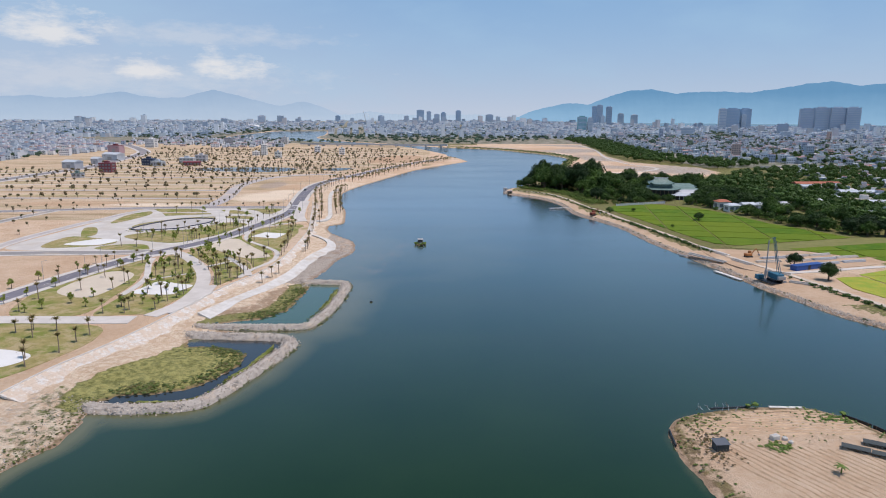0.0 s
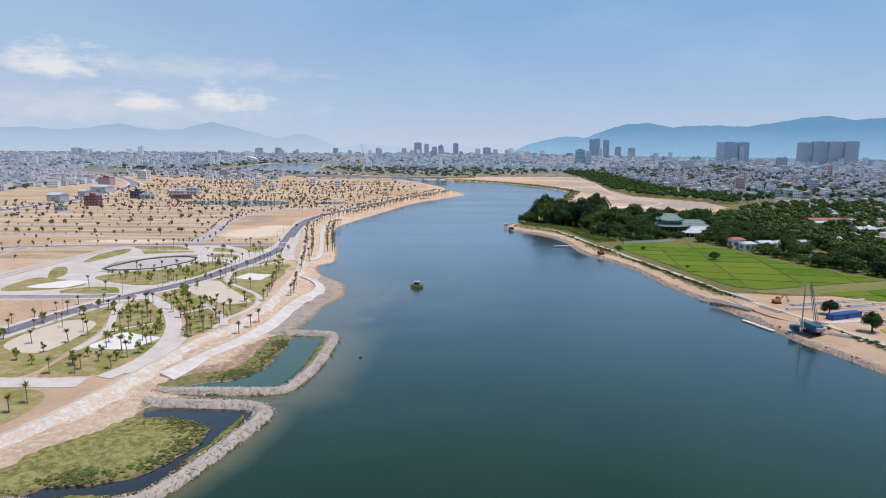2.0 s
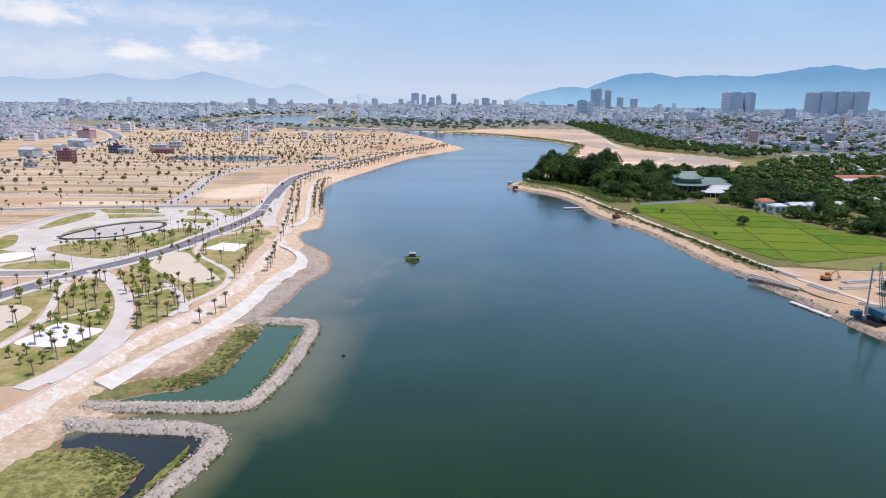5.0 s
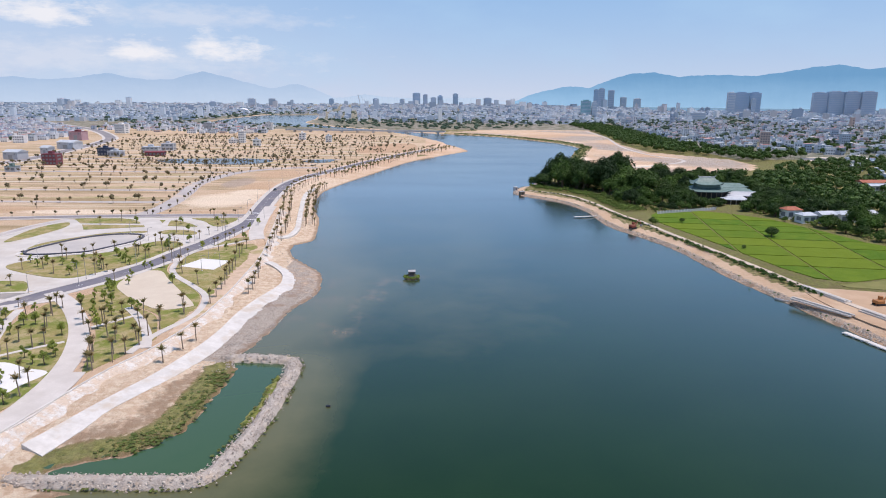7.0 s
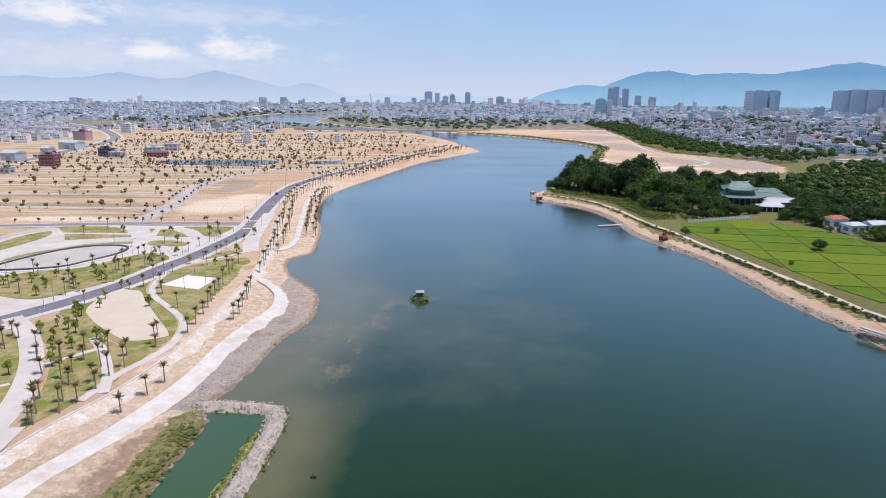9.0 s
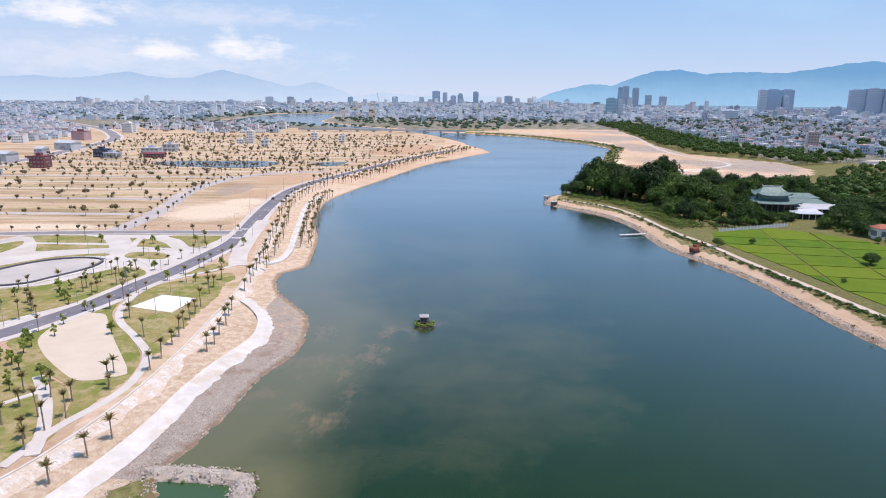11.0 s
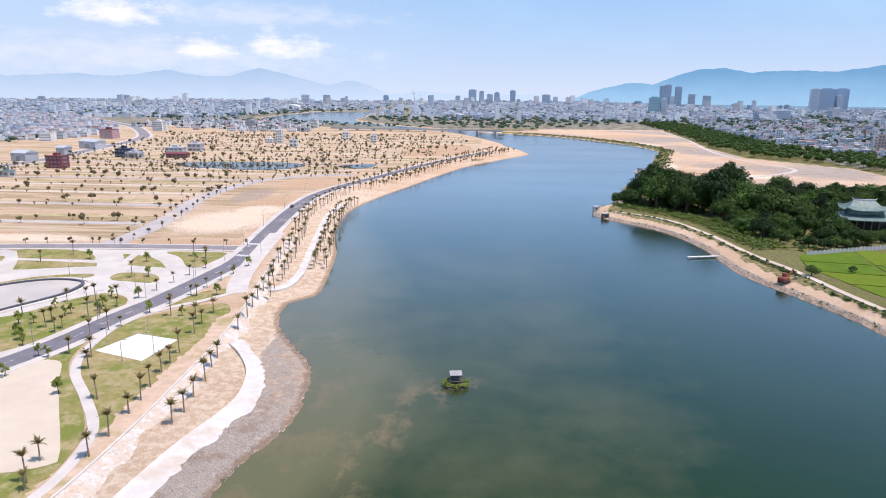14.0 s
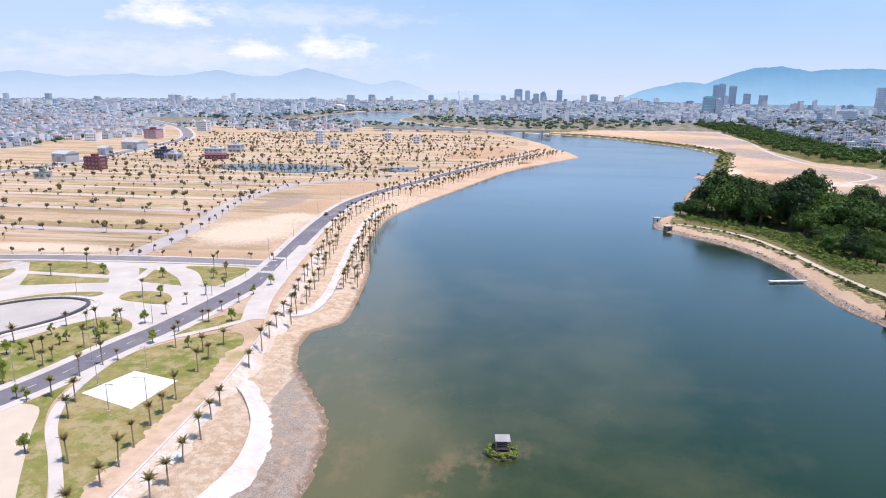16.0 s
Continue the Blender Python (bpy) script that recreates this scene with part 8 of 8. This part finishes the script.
spots = [(76, 143.4, 0.7, 1.9, 2.6), (74.2, 143.2, 0.7, 1.4, 1.8), (94.5, 139.5, 0.7, 1.6, 1.9)]
for k in range(900):
    i = rnd.randrange(len(island))
    x, y = island[i] + (island.mean(0) - island[i]) * (0.03 + 0.16 * rnd.random() ** 1.6)
    if math.sin(x * 0.45) + math.sin(y * 0.6 + 1) > -0.7:
        spots.append((x, y, 0.8, rnd.uniform(0.15, 0.5), rnd.uniform(0.3, 0.9)))
for k in range(90):
    spots.append((rnd.gauss(91, 3.0), rnd.gauss(137.5, 1.6), 0.95, rnd.uniform(0.15, 0.4), rnd.uniform(0.5, 1.2)))
for k in range(110):
    spots.append((rnd.uniform(56, 88), rnd.uniform(126, 141), 1.0, rnd.uniform(0.15, 0.5), rnd.uniform(0.25, 0.6)))
for k in range(40):
    spots.append((rnd.uniform(56, 66), rnd.uniform(126, 137), 1.05, rnd.uniform(0.3, 0.9), rnd.uniform(0.4, 0.9)))
for k in range(60):
    spots.append((rnd.gauss(71.5, 1.5), rnd.gauss(124.2, 1.2), 1.05, rnd.uniform(0.15, 0.35), rnd.uniform(0.8, 1.4)))
ground_z = land_height(np.array([q[:2] for q in spots], float))[0]
spots = [(x, y, float(g) - 0.04, h, w) for (x, y, _, h, w), g in zip(spots, ground_z) if g > 0.12]
woods("island_shrubs", spots, M_BRIGHTLEAF, "low weeds and shrubs on the island", "shrubs", 1, 22, False)

M_STUBBLE = leaf_material("dry_stubble", (0.30, 0.21, 0.10), (0.18, 0.13, 0.06))
spots = [(rnd.gauss(57.5, 2.6), rnd.gauss(125, 4.5), 1.0, rnd.uniform(0.3, 0.8), rnd.uniform(0.4, 0.9)) for k in range(130)]
ground_z = land_height(np.array([q[:2] for q in spots], float))[0]
spots = [(x, y, float(g) - 0.04, h, w) for (x, y, _, h, w), g in zip(spots, ground_z) if g > 0.2 and not (57 < x < 61.2 and 121.5 < y < 125)]
woods("stubble", spots, M_STUBBLE, "dry brown stalks and stubble round the shelter", "stubble", 1, 18, False)

# shrubs along the levee, the shore and the marsh
M_MARSH = leaf_material("marsh_leaves", (0.13, 0.17, 0.035), (0.06, 0.085, 0.02), (0.15, 0.12, 0.05))
spots = []
for x, y in levee:
    thick = 7 if 318 < y < 405 or 440 < y < 470 or y < 250 else 2
    for k in range(thick):
        if rnd.random() < 0.8 and not 262 < y < 312:
            spots.append((x - rnd.uniform(1.6, 4.8), y + rnd.uniform(-2, 2), 1.85, rnd.uniform(0.5, 1.5), rnd.uniform(1.2, 2.8)))
for x, y in east_line:
    if 150 < y < 620:
        for k in range(2):
            if rnd.random() < 0.55:
                spots.append((x + rnd.uniform(0.4, 2.6), y + rnd.uniform(-3, 3), 0.7, rnd.uniform(0.4, 1.1), rnd.uniform(0.7, 1.6)))
    if 760 < y < 1300:
        for k in range(5):
            spots.append((x + rnd.uniform(2, 18), y + rnd.uniform(-4, 4), 1.2, rnd.uniform(1.0, 2.2), rnd.uniform(2, 4)))
woods("bank_shrubs", spots, M_LEAF, "dark green shrubs along the levee and shore", "shrubs", 2, 20, False)
spots = []
clumps = ((-62, 162, 5), (-58, 172, 4), (-66, 178, 5), (-78, 158, 4), (-72, 156, 3), (-60, 181, 4), (-56, 216, 4), (-60, 226, 5), (-55, 236, 4), (-62, 219, 5), (-54, 248, 3))
grown = []
for k in range(1500):
    cx, cy, s = rnd.choice(clumps)
    x, y = rnd.gauss(cx, s * 0.8), rnd.gauss(cy, s * 0.8)
    grown.append((x, y))
grown = np.array(grown)
for x, y in grown[~inside(grown, river) & (grown[:, 0] > -84)]:
    spots.append((x, y, 0.12, rnd.uniform(0.25, 0.6), rnd.uniform(0.6, 1.5)))
for line in (spline(GROYNE_1, 0.8), spline(GROYNE_2, 0.8)):
    d = np.gradient(line, axis=0)
    d /= np.linalg.norm(d, axis=1)[:, None]
    for (x, y), (u, v) in zip(line, d):
        if x > -72 and math.sin(x * 0.5 + y * 0.37) > -0.35 and rnd.random() < 0.75:
            o = rnd.uniform(2.2, 2.9)
            spots.append((x + v * o, y - u * o, 0.05, rnd.uniform(0.25, 0.6), rnd.uniform(0.5, 1.2)))
for line, o in ((spline(GROYNE_1, 1.2), 3.2), (spline(GROYNE_2, 1.2), 3.0)):
    for k in range(2, len(line) - 2):
        x, y = line[k]
        if (150 < y < 184 and x > -58) or (212 < y < 250):
            for j in range(2):
                spots.append((x - o + rnd.uniform(-0.7, 0.9), y + rnd.uniform(-0.6, 0.6), 0.05, rnd.uniform(0.3, 0.9), rnd.uniform(0.6, 1.4)))
        if y > 200 and x > -66 and rnd.random() < 0.5:
            spots.append((x + rnd.uniform(1.9, 2.9), y - rnd.uniform(0.5, 2.6), 0.05, rnd.uniform(0.3, 0.6), rnd.uniform(0.6, 1.3)))
for k in range(260):
    y = rnd.uniform(112, 150)
    e = 0.4 + 9 * rnd.random() ** 1.5
    x = np.interp(y, west_line[:, 1], west_line[:, 0]) - e
    spots.append((x, y, float(np.interp(e, [0, 4, 10], [0.0, 0.55, 1.0])) - 0.05, rnd.uniform(0.2, 0.55), rnd.uniform(0.3, 0.9)))
woods("marsh_shrubs", spots, M_MARSH, "matted marsh plants round the pools", "shrubs", 1, 18, False)

# garden trees round the temple and the villas
for x, y in scatter([(133, 481), (170, 496), (172, 503), (150, 500), (130, 490)], 4.6, 61, 900):
    plant_tree(x, y, rnd.choice((1, 3, 3)), rnd.uniform(0.4, 0.65))
for x, y in scatter([(212, 505), (222, 500), (224, 480), (206, 466), (197, 474), (205, 490)], 5.2, 62, 900):
    plant_tree(x, y, rnd.choice((0, 1, 3)), rnd.uniform(0.5, 0.85))
for x, y in scatter([(194, 452), (200, 436), (212, 431), (238, 437), (262, 448), (262, 466), (240, 466), (205, 463)], 5.0, 63, 900, ((195.5, 438, 254, 462),)):
    plant_tree(x, y, rnd.choice((1, 3)), rnd.uniform(0.45, 0.75))
for x, y in scatter([(160, 505), (170, 512), (182, 512), (186, 504), (176, 498)], 4.2, 64, 500):
    plant_tree(x, y, rnd.choice((1, 3, 0)), rnd.uniform(0.32, 0.5))
# single trees
for x, y, k, s in ((167, 411.5, 1, 0.55), (160, 284, 2, 0.5), (117.5, 441, 3, 0.8), (161, 259, 2, 0.55), (136, 448, 3, 0.5), (141, 385, 3, 0.35)):
    plant_tree(x, y, k, s)
